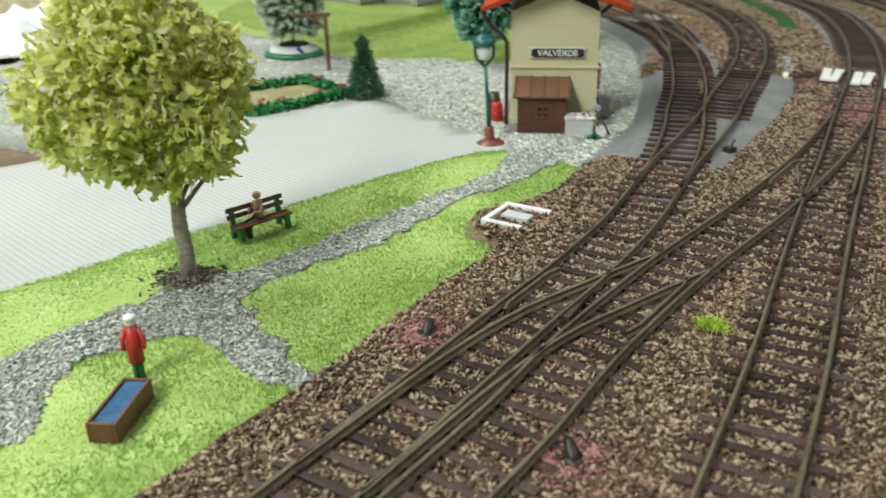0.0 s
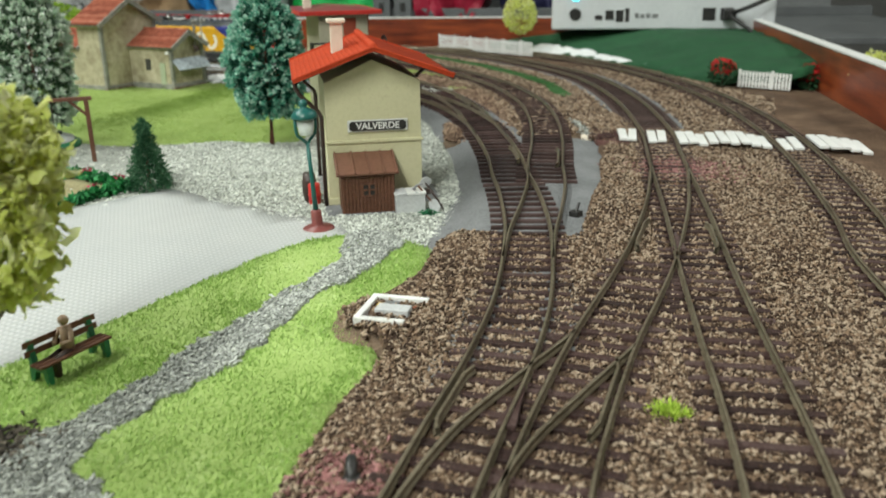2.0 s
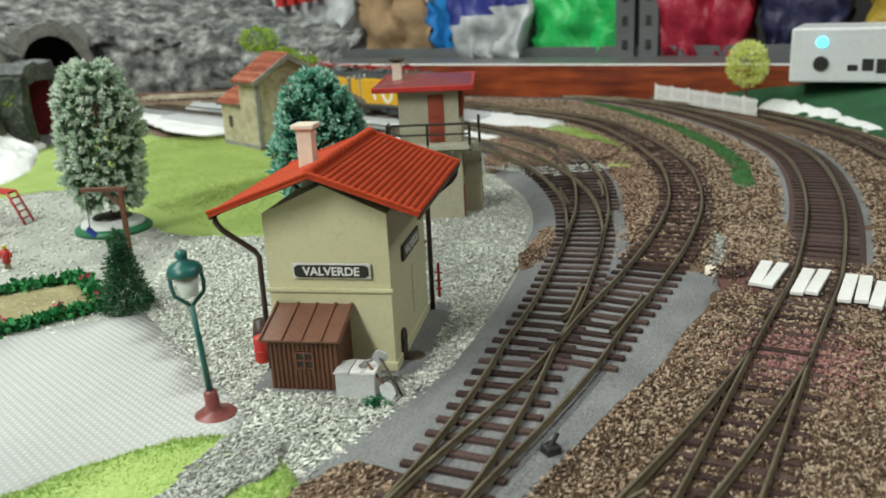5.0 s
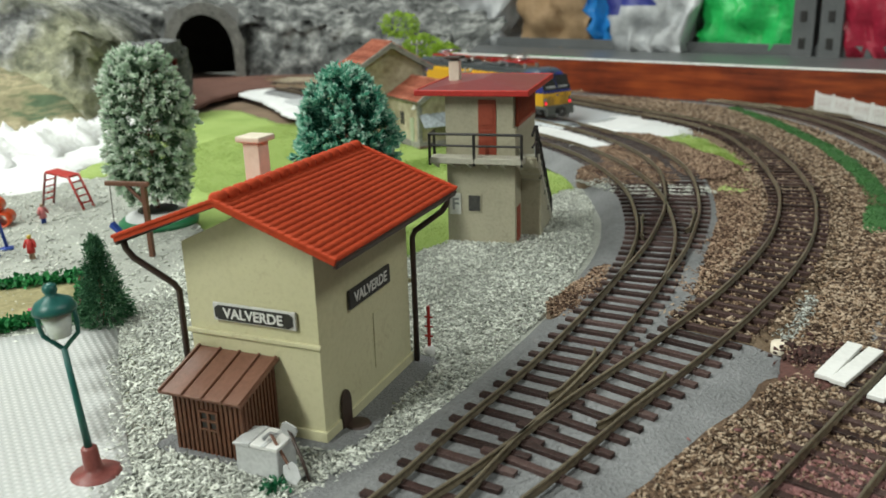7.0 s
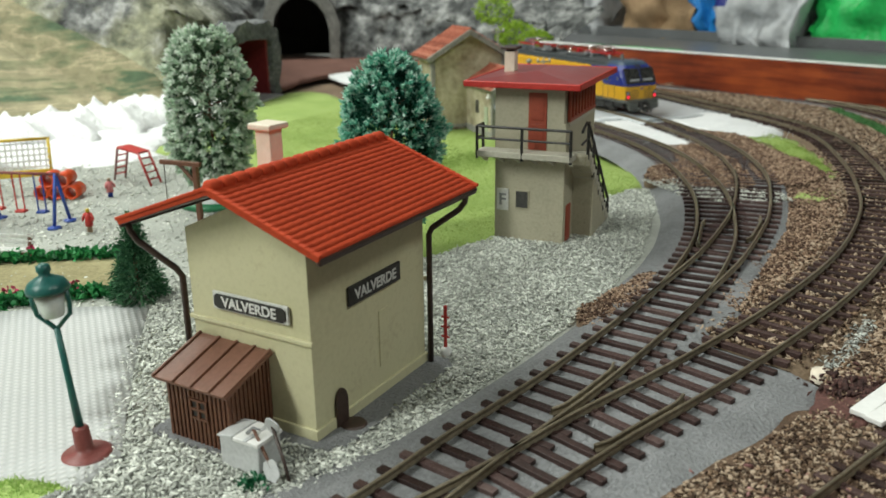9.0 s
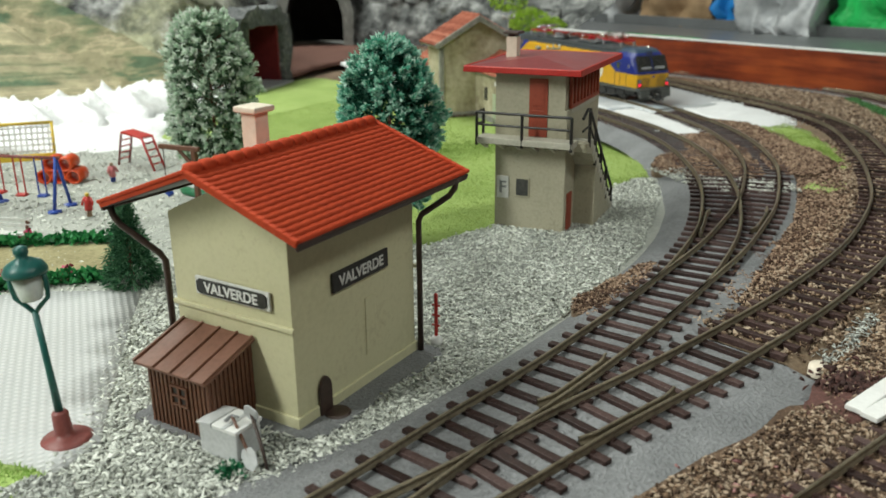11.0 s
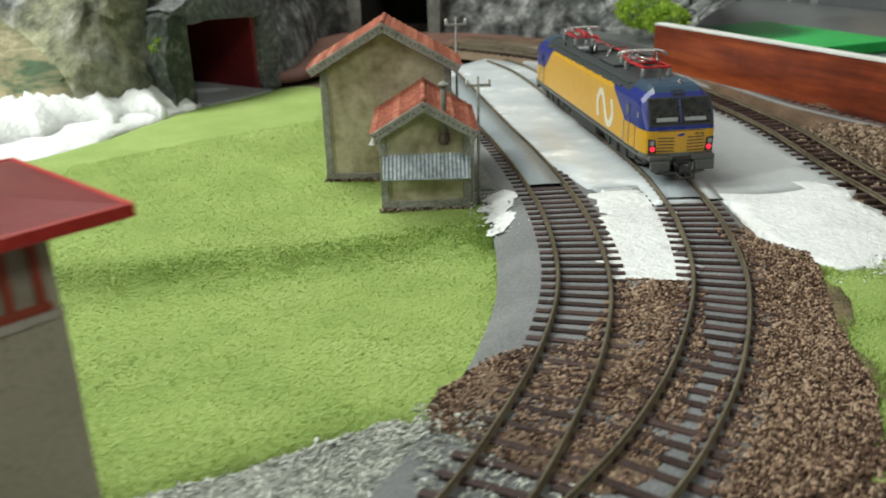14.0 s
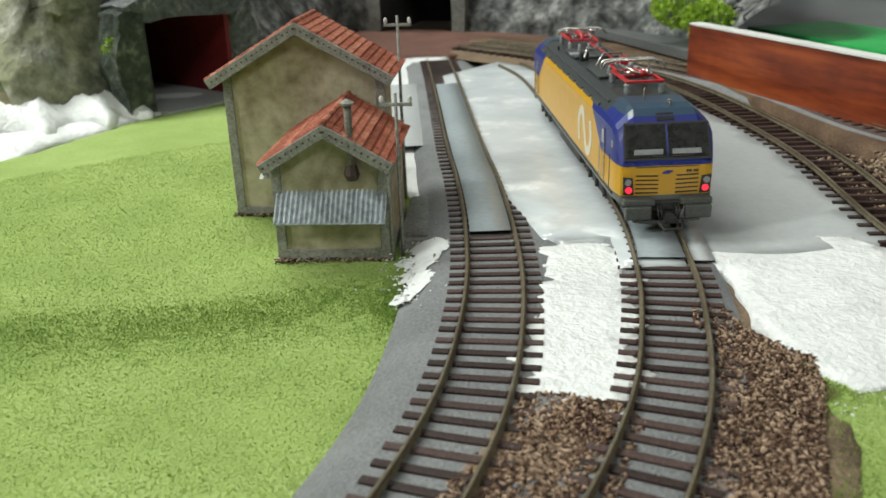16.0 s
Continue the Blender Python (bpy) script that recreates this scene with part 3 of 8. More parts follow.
def track(key, label):
    line = BEDS[key]
    t = thing("railway_track", 0, 0, 0, 0, label, "railway track", "model railway tracks")
    _, nrm = normals(line)
    for s in (-1, 1):
        rail_mesh("rail", line + nrm * 8.7 * s, 1.9, RAIL, t)
    d, _ = normals(line)
    s = np.r_[0, np.cumsum(np.linalg.norm(np.diff(line, axis=0), axis=1))]
    a, b = SKIP.get(key, (-1, -1))
    rng = np.random.default_rng(len(key))
    at = 2.0
    while at < s[-1]:
        y = np.interp(at, s, line[:, 1])
        gap = 6.6 if key in ("main", "siding") and y > 735 else 8.4 if key in ("main", "siding", "outer") and y > 330 else 7.7
        at += gap
        if a <= at <= b:
            continue
        x, y = np.interp(at, s, line[:, 0]), np.interp(at, s, line[:, 1])
        k = min(len(d) - 1, int(np.searchsorted(s, at)))
        ob = new("sleeper", SLEEPER_MESH)
        ob.parent = t
        ob.matrix_local = pose(x * MM, y * MM, 0.0, 0, 0, math.degrees(math.atan2(-d[k, 0], d[k, 1])) + rng.uniform(-1, 1))
    return t


for key, label in (("main", "brown-sleepered main track past the station"), ("siding", "brown-sleepered siding that carries the locomotive"), ("outer", "brown-sleepered outer track on the curve"), ("crossover", "crossover track with its own points"), ("slip", "slip rails that join two tracks at the points"), ("loop", "loop track over the white plank crossing"), ("far", "far curved track beside the board's edge")):
    track(key, label)


def check_rail(key, at, length, side):
    """A short guard rail inside a running rail, bent away at both ends."""
    line = BEDS[key]
    k = int(np.argmin(np.linalg.norm(line - at, axis=1)))
    n = int(length / 4)
    seg = line[max(0, k - n):k + n + 1]
    _, nrm = normals(seg)
    u = np.abs(np.linspace(-1, 1, len(seg)))
    away = np.where(u > 0.72, (u - 0.72) * 5.0, 0.0)
    t = thing("check_rail", 0, 0, 0, 0, "short guard rail bolted inside the points", "check rail", "check rails at the points")
    rail_mesh("rail", seg + nrm * (side * (6.6 - away))[:, None], 1.9, RAIL, t)


for key, at, length, side in (("loop", (152, 304), 34, 1), ("crossover", (140, 312), 36, -1), ("outer", (160, 446), 40, 1), ("main", (142, 460), 36, 1), ("main", (30, 218), 34, -1), ("crossover", (56, 213), 40, 1), ("siding", (182, 640), 40, 1), ("main", (171, 625), 40, -1)):
    check_rail(key, at, length, side)
for at, key in (((143, 302), "loop"), ((38, 212), "main")):
    line = BEDS[key]
    k = int(np.argmin(np.linalg.norm(line - at, axis=1)))
    d, _ = normals(line)
    t = thing("rail_frog", at[0], at[1], 1.9, math.degrees(math.atan2(-d[k, 0], d[k, 1])), "dark brown frog plate where rails cross", "rail frog", "frogs at the points")
    part("plate", one_prism([(-2.4, -9.0), (2.4, -9.0), (1.2, 2.0), (0.5, 10.0), (-0.5, 10.0), (-1.2, 2.0)], "z", 0.0, 1.5, 0.2), SLEEPER, t)
# Roadbeds: grey foam by the station, brown ballast elsewhere.
strip("roadbed", BEDS["main"][95:260], 18, 27, GROUND, 0.65, BEDGREY)
strip("roadbed", BEDS["siding"][20:112], 16.5, 21, GROUND - 0.1, 0.6, BEDGREY)
strip("roadbed", BEDS["siding"][111:240], 16.5, 21, GROUND - 0.1, 1.2, BEDGREY)
GREYEND = int(np.argmin(np.linalg.norm(BEDS["outer"] - (186.0, 503.0), axis=1)))
strip("roadbed", BEDS["outer"][8:GREYEND], 17, 46, GROUND + 0.3, 0.55, BEDGREY)
strip("roadbed", BEDS["outer"][GREYEND:], 16, 24, GROUND - 0.2, -0.1, BALLASTBED)
strip("roadbed", BEDS["main"][:95], 17, 28, GROUND - 0.1, -0.02, BALLASTBED)
strip("roadbed", BEDS["main"][259:364], 20, 30, GROUND - 0.15, 0.62, BEDGREY)
strip("roadbed", BEDS["main"][363:], 20, 30, GROUND - 0.15, 1.25, BEDGREY)
strip("roadbed", BEDS["crossover"], 17, 26, GROUND - 0.2, -0.04, BALLASTBED)
strip("roadbed", BEDS["loop"][:230], 17, 27, GROUND - 0.3, -0.08, BALLASTBED)
strip("roadbed", BEDS["loop"][232:], 21, 26, GROUND - 0.3, 0.95, BEDGREY)
strip("roadbed", BEDS["loop"][232:], 17, 19, GROUND - 0.3, 1.25, surface("dark_brown_bed", (0.055, 0.032, 0.028), (0.085, 0.052, 0.044), 0.8, 1.5, 40, 0.2))
strip("roadbed", BEDS["far"], 17, 24, GROUND - 0.3, -0.12, BALLASTBED)
for ob in [o for o in scene.objects if o.name.startswith("roadbed")]:
    tagged(ob, "raised track bed under the sleepers", "track bed", "", "structure")

# ---- the station ----


APRON = [(-45.0, -19.0), (-12.0, -19.0), (-10.0, -4.5), (4, -4.0), (9, 2), (9.5, 58), (6, 62), (-46, 62)]


def station():
    t = thing("station_house", 82.6, 416.2, -5, -9.0, "small cream station building with an orange tiled roof", "station building")
    W, D, H = 42.5, 57.0, 56.0
    gable = [(-W, 0), (0, 0), (0, H), (-W / 2, H + 9.6), (-W, H)]
    part("wall", one_prism(gable, "y", 0, D, 0.25), CREAM, t)
    part("plinth", one_box(-W - 0.7, 0.7, -0.7, D + 0.7, 0, 4.2, 0.3), CREAM, t)
    for y0, y1 in ((-0.9, 0.2), (D - 0.2, D + 0.9)):
        part("string_course", one_box(-W - 0.8, 0.8, y0, y1, 29.0, 30.4, 0.3), CREAM, t)
    # roof: two tiled slopes
    slope = math.atan2(12.6, 34.8)
    run = 34.8 / math.cos(slope)
    y0, y1 = -11.0, 67.5
    for s in (-1, 1):
        r = thing("roof_slope", 0, 0, 0)
        r.parent = t
        r.matrix_local = pose(-W / 2 * MM, 0, 71.9 * MM, 0, math.degrees(slope) * s, 0)
        bm = bmesh.new()
        box(bm, 0 if s > 0 else -run, run if s > 0 else 0, y0, y1, -1.9, -0.9, 0.15)
        part("roof_board", bm, DARKBROWN, r)
        rows, cols = 17, 19
        pitch, wide = run / rows, (y1 - y0) / cols
        for i in range(rows):
            bm = bmesh.new()
            x0 = i * pitch
            n = cols * 6
            top, low = [], []
            for k in range(n + 1):
                y = y0 + (y1 - y0) * k / n
                h = 0.21 * (0.5 - 0.5 * math.cos(2 * math.pi * k / 6))
                top.append(bm.verts.new((s * x0, y, -0.42 + h)))
                low.append(bm.verts.new((s * (x0 + pitch), y, -0.15 + h)))
            edge = [bm.verts.new((v.co.x, v.co.y, v.co.z - 0.8)) for v in low]
            for k in range(n):
                bm.faces.new((top[k], top[k + 1], low[k + 1], low[k]) if s < 0 else (top[k + 1], top[k], low[k], low[k + 1]))
                bm.faces.new((low[k], low[k + 1], edge[k + 1], edge[k]) if s < 0 else (low[k + 1], low[k], edge[k], edge[k + 1]))
            part("tile_course", bm, ORANGE, r, "", True)
        bm = bmesh.new()
        box(bm, s * run - 0.6, s * run + 0.6, y0, y1, -2.6, -0.6, 0.4)
        part("gutter", bm, DARKBROWN, r)
        for yy in (y0, y1):
            part("verge_board", one_box(min(0, s * run), max(0, s * run), yy - 0.35, yy + 0.35, -1.7, 0.1, 0.2), ORANGE, r)
            for i in range(rows):
                bm = one_box(min(s * i * pitch, s * (i + 1.08) * pitch), max(s * i * pitch, s * (i + 1.08) * pitch), yy - 0.75, yy + 0.75, -0.6, 0.42, 0.25)
                bmesh.ops.rotate(bm, verts=bm.verts, cent=(s * i * pitch, 0, 0), matrix=Matrix.Rotation(radians(-5.0 * s), 3, "Y"))
                part("verge_tile", bm, ORANGE, r)
    for k in range(16):
        bm = bmesh.new()
        a = y0 + (y1 - y0) * k / 16
        lathe(bm, [(1.2, 0), (1.9, 0.6), (1.85, 3.4), (1.25, 4.9)], 10)
        bmesh.ops.rotate(bm, verts=bm.verts, matrix=Matrix.Rotation(radians(-90), 3, "X"))
        bmesh.ops.translate(bm, verts=bm.verts, vec=(-W / 2, a, 71.9))
        part("ridge_tile", bm, ORANGE, t, "", True)
    # chimney
    bm = one_box(-37.0, -31.5, 25.2, 30.7, 58, 80, 0.3)
    ch = part("chimney", bm, CHIMNEY, t)
    part("chimney_cap", one_box(-38.5, -30.0, 23.7, 32.2, 79.6, 81.4, 0.5), CHIMNEY, ch)
    # station signs
    sg = part("name_board", one_box(-33.2, -6.2, -1.2, -0.3, 34.0, 39.4, 0.35), OFFWHITE, t)
    bm = bmesh.new()
    prism(bm, [(-32.4, 35.4), (-31.2, 34.6), (-8.2, 34.6), (-7.0, 35.4), (-7.0, 38.0), (-8.2, 38.8), (-31.2, 38.8), (-32.4, 38.0)], "y", -1.5, -1.1)
    part("board_panel", bm, BLACK, sg)
    lettering("letters", "VALVERDE", 4.1, WHITE, sg, pose(-19.7, -1.58, 36.6, 90, 0, 0))
    sg = part("name_board", one_box(0.25, 1.1, 16.0, 42.0, 34.6, 40.4, 0.25), BLACK, t)
    lettering("letters", "VALVERDE", 4.4, OFFWHITE, sg, pose(1.2, 29.0, 37.4, 90, 0, 90))
    # low arched dog door with step
    arch = [(8.0, 0.4), (13.2, 0.4), (13.2, 9.0), (12.6, 10.8), (11.6, 12.0), (10.6, 12.4), (9.6, 12.0), (8.6, 10.8), (8.0, 9.0)]
    part("arched_hatch", one_prism(arch, "x", 0.3, 1.3, 0.25), DARKBROWN, t, "dark brown arched hatch in the wall")
    part("door_step", one_lathe([(3.8, 0.2), (3.9, 1.2), (3.4, 1.7)], 14, 3.6, 12.0), DARKBROWN, t)
    part("blind_panel", one_box(0.05, 0.35, 31.0, 36.0, 10.0, 28.0, 0.15), CREAM, t)
    # downpipes
    for pts in ([(13.0, 61.5, 58.0), (12.6, 61.2, 55.4), (11.0, 60.5, 53.0), (2.6, 58.2, 46.6), (1.8, 57.6, 44.5), (1.8, 57.6, 0.3)], [(-55.0, -8.6, 58.0), (-54.8, -8.2, 55.2), (-53.2, -7.4, 52.4), (-45.4, -1.8, 43.8), (-44.4, -0.9, 41.5), (-44.4, -0.9, 0.3)], [(-55.5, 60.5, 55.2), (-45.0, 58, 45), (-44.4, 57.6, 43), (-44.4, 57.6, 0.3)]):
        part("downpipe", one_tube(pts, 0.95, 8), DARKBROWN, t, "", True)
    # grey foundation slab round it
    part("foundation", one_prism(APRON, "z", -0.6, 1.15, 0.15), BEDGREY, t)
    # lean-to shed
    sh = part("lean_to", one_prism([(-16.2, 0), (0, 0), (0, 23.5), (-16.2, 18.3)], "x", -38.2, -15.2, 0.1), BROWNP, t, "brown plank lean-to shed")
    for k in range(15):
        x = -37.8 + k * 1.55
        if -29.6 < x + 0.5 < -22.6:
            part("plank", one_box(x, x + 0.95, -16.75, -16.1, 0.3, 8.2, 0.15), BROWNP, sh)
            part("plank", one_box(x, x + 0.95, -16.75, -16.1, 14.6, 17.6, 0.15), BROWNP, sh)
        else:
            part("plank", one_box(x, x + 0.95, -16.75, -16.1, 0.3, 17.6, 0.15), BROWNP, sh)
    for k in range(10):
        y = -15.7 + k * 1.55
        part("plank", one_box(-15.3, -14.7, y, y + 0.95, 0.3, 18.2 + (k + 0.5) * 0.5, 0.15), BROWNP, sh)
    wn = part("window", one_box(-29.2, -23.0, -16.6, -16.2, 8.5, 14.2), BLACK, sh)
    for a in (-29.4, -26.5, -23.6):
        part("glazing_bar", one_box(a, a + 0.8, -17.2, -16.0, 8.4, 14.4, 0.1), BROWNP, wn)
    for z in (8.4, 11.1, 13.8):
        part("glazing_bar", one_box(-29.4, -22.8, -17.15, -16.1, z, z + 0.7, 0.1), BROWNP, wn)
    tilt = math.degrees(math.atan2(5.4, 17.5))
    rf = thing("shed_roof", 0, 0, 0)
    rf.parent = t
    rf.matrix_local = pose(-26.7 * MM, -19.0 * MM, 18.4 * MM, tilt, 0, 0)
    part("roof_sheet", one_box(-13.6, 13.6, 0, 19.6, 0, 1.1, 0.25), ROOFBROWN, rf)
    for x in (-12.9, -5.6, 0.9, 7.4, 12.9):
        part("roof_batten", one_box(x - 0.4, x + 0.4, -0.1, 19.6, 0.9, 1.75, 0.2), ROOFBROWN, rf)


station()


# ---- signal tower ----
def tower():
    t = thing("signal_tower", 75.3, 597.0, -5, -2.0, "beige two-storey signal tower with a red flat roof", "signal box")
    W, D = 32.2, 52.0
    part("wall", one_box(0, W, 0, D, 0, 42, 0.3), TOWERWALL, t)
    part("upper_wall", one_prism([(0, 0), (W, 0), (W, D), (0, D)], "z", 42, 59.0), TOWERWALL, t)
    part("upper_wall", one_box(0, W - 1.0, 0, D, 59.0, 75.0), TOWERWALL, t)
    # right-hand ribbon window with red mullions
    rb = part("ribbon_window", one_box(W - 1.1, W + 0.6, 4.5, D - 1.5, 57.4, 59.4, 0.2), CONCRETE, t)
    part("pane", one_box(W - 0.9, W - 0.3, 5, D - 2, 59.4, 74.8), surface("dim_pane", (0.22, 0.20, 0.15), (0.34, 0.31, 0.24), 0.2, 3, 20, 0.0), rb)
    for k in range(9):
        y = 5.0 + k * (D - 8.6) / 8
        part("mullion", one_box(W - 0.6, W + 0.7, y - 0.75, y + 0.75, 59.4, 75.0, 0.15), DOORRED, rb)
    for z in (59.3, 73.6):
        part("window_rail", one_box(W - 0.6, W + 0.8, 4.4, D - 2.0, z, z + 1.5, 0.15), DOORRED, rb)
    # doors and small windows
    dr = part("balcony_door", one_box(15.4, 23.6, -0.5, 0.4, 47.2, 72.0, 0.15), DOORRED, t)
    part("door_panel", one_box(16.6, 22.4, -0.75, -0.4, 48.6, 58.6, 0.15), DOORRED, dr)
    part("door_panel", one_box(16.6, 22.4, -0.75, -0.4, 60.4, 70.6, 0.15), DOORRED, dr)
    part("ground_door", one_box(W - 0.3, W + 0.5, 3.4, 10.4, 0.3, 22.0, 0.15), DOORRED, t)
    w = part("window", one_box(9.6, 16.4, -0.5, 0.2, 19.8, 28.6, 0.15), TOWERWALL, t)
    part("pane", one_box(10.3, 15.7, -0.7, -0.35, 20.5, 27.9), DARKPANE, w)
    nb = part("letter_board", one_box(1.2, 6.6, -0.6, -0.02, 18.6, 28.6, 0.12), OFFWHITE, t)
    lettering("letter", "F", 7.6, METALGREY, nb, pose(3.9, -0.68, 23.4, 90, 0, 0))
    # balcony with railing
    bal = part("balcony", one_box(-6.0, W + 5.0, -8.6, 0.2, 44.2, 47.0, 0.35), CONCRETE, t)
    for k in range(6):
        x = -4.0 + k * (W + 7.0) / 5
        part("bracket", one_prism([(-8.0, 44.3), (0.1, 44.3), (0.1, 40.6)], "x", x - 0.7, x + 0.7), CONCRETE, bal)
    rail = part("railing", one_tube([(-5.6, 0.0, 57.6), (-5.6, -8.0, 57.6), (W + 4.4, -8.0, 57.6)], 0.62, 8), BLACK, t)
    part("mid_rail", one_tube([(-5.6, 0.0, 52.4), (-5.6, -8.0, 52.4), (W + 4.4, -8.0, 52.4)], 0.5, 8), BLACK, rail)
    for x, y in ((-5.6, -0.3), (-5.6, -8.0), (15.0, -8.0), (W + 4.4, -8.0)):
        part("post", one_tube([(x, y, 43.4), (x, y, 57.8)], 0.7, 8), BLACK, rail)
    # side stair
    st = part("stair_wall", one_prism([(15.0, 0), (50.0, 0), (50.0, 4.0), (4.0, 46.0), (-1.0, 46.0), (-1.0, 42.0), (7.0, 40.0), (15.0, 33.0)], "x", W + 0.05, W + 9.5, 0.25), TOWERWALL, t)
    for k in range(13):
        y, z = 4.0 + k * 3.6, 46.4 - k * 3.45
        part("step", one_box(W + 0.3, W + 9.9, y, y + 4.2, z - 3.5, z, 0.15), CONCRETE, st)
    hr = part("stair_rail", one_tube([(W + 9.2, -7.8, 57.6), (W + 9.2, -1.0, 60.5), (W + 9.2, 4.0, 58.5), (W + 9.2, 48.0, 15.5), (W + 9.2, 48.0, 4.0)], 0.65, 8), BLACK, t)
    part("mid_rail", one_tube([(W + 9.2, -7.8, 52.4), (W + 9.2, 3.0, 53.2), (W + 9.2, 48.0, 9.5)], 0.5, 8), BLACK, hr)
    for y in (3.0, 14.0, 25.0, 36.0):
        part("post", one_tube([(W + 9.2, y, 43.0 - (y - 4) * 0.94), (W + 9.2, y, 59.4 - (y - 4) * 0.975)], 0.7, 8), BLACK, hr)
    # roof
    bm = bmesh.new()
    x0, x1, y0, y1 = -12.0, W + 6.6, -6.0, 64.5
    rim = [bm.verts.new((x, y, z)) for z in (74.9, 76.5) for x, y in ((x0, y0), (x1, y0), (x1, y1), (x0, y1))]
    ridge = [bm.verts.new(((x0 + x1) / 2, y, 79.2)) for y in (18.0, 42.0)]
    bm.faces.new(rim[3::-1])
    for k in range(4):
        bm.faces.new((rim[k], rim[(k + 1) % 4], rim[4 + (k + 1) % 4], rim[4 + k]))
    bm.faces.new((rim[4], rim[5], ridge[0])), bm.faces.new((rim[6], rim[7], ridge[1]))
    bm.faces.new((rim[5], rim[6], ridge[1], ridge[0])), bm.faces.new((rim[7], rim[4], ridge[0], ridge[1]))
    rf = part("roof", bm, TOWERROOF, t)
    for box4 in ((x0 - 0.6, x1 + 0.6, y0 - 0.6, y0 + 0.5), (x0 - 0.6, x1 + 0.6, y1 - 0.5, y1 + 0.6), (x0 - 0.62, x0 + 0.5, y0 + 0.5, y1 - 0.5), (x1 - 0.5, x1 + 0.62, y0 + 0.5, y1 - 0.5)):
        part("roof_edge", one_box(*box4, 74.2, 76.9, 0.35), RED, rf, "bright red roof edge")
    ch = part("chimney", one_box(-4.9, 0.1, 25.5, 30.5, 75.8, 86.6, 0.25), CHIMNEY, t)
    part("chimney_cap", one_box(-6.3, 1.5, 24.1, 31.9, 87.6, 88.8, 0.3), DARKBROWN, ch)
    part("chimney_pot", one_box(-4.2, -0.6, 26.2, 29.8, 86.2, 87.8), DARKBROWN, ch)
    part("doorstep", one_box(-0.6, W + 3.0, -1.0, D + 1, -0.4, 0.6, 0.2), TOWERWALL, t)


tower()


# ---- barn with annex ----
def gable_roof(t, name, x0, x1, y0, y1, z_eave, z_ridge, course, wide, material):
    """Two slopes of single pantile courses over a dark deck; the ridge runs along y."""
    mid = (x0 + x1) / 2
    for s in (-1, 1):
        half = (x1 - x0) / 2
        ang = math.atan2(z_ridge - z_eave, half)
        run = half / math.cos(ang)
        r = thing(name, 0, 0, 0)
        r.parent = t
        r.matrix_local = pose(mid * MM, 0, z_ridge * MM, 0, math.degrees(ang) * s, 0)
        part("roof_board", one_box(min(0, s * run), max(0, s * run), y0, y1, -2.0, -0.8, 0.1), BARNTRIM, r)
        rows = max(4, int(run / course))
        cols = max(4, int((y1 - y0) / wide))
        step = run / rows
        for i in range(rows):
            bm = bmesh.new()
            n = cols * 4
            a, b, c = [], [], []
            for k in range(n + 1):
                y = y0 + (y1 - y0) * k / n
                h = 1.25 * abs(math.sin(math.pi * k / 4)) + random.uniform(-0.1, 0.1)
                a.append(bm.verts.new((s * i * step, y, -0.6 + h)))
                b.append(bm.verts.new((s * (i + 1.03) * step, y, -0.1 + h)))
                c.append(bm.verts.new((s * (i + 1.03) * step, y, -0.9 + h)))
            for k in range(n):
                q = (a[k], a[k + 1], b[k + 1], b[k]) if s < 0 else (a[k + 1], a[k], b[k], b[k + 1])
                bm.faces.new(q)
                q = (b[k], b[k + 1], c[k + 1], c[k]) if s < 0 else (b[k + 1], b[k], c[k], c[k + 1])
                bm.faces.new(q)
            part("tile_course", bm, material, r)
        for yy in (y0, y1):
            part("verge_board", one_box(min(0, s * run), max(0, s * run), yy - 0.7, yy + 0.5, -3.8, 0.2, 0.2), BARNTRIM, r)
        for k in range(int(run / 2.4)):
            for yy in (y0,):
                x = s * (1.4 + k * 2.4)
                part("stud", one_box(x - 0.3, x + 0.3, yy - 0.95, yy - 0.6, -1.9, -1.3, 0.1), DARKBROWN, r)
    n = int((y1 - y0) / 4)
    for k in range(n):
        bm = one_lathe([(1.0, 0), (1.25, 0.4), (1.2, (y1 - y0) / n)], 8)
        bmesh.ops.rotate(bm, verts=bm.verts, matrix=Matrix.Rotation(radians(-90), 3, "X"))
        bmesh.ops.translate(bm, verts=bm.verts, vec=(mid, y0 + (y1 - y0) * k / n, z_ridge + 0.1))
        part("ridge_tile", bm, material, t, "", True)


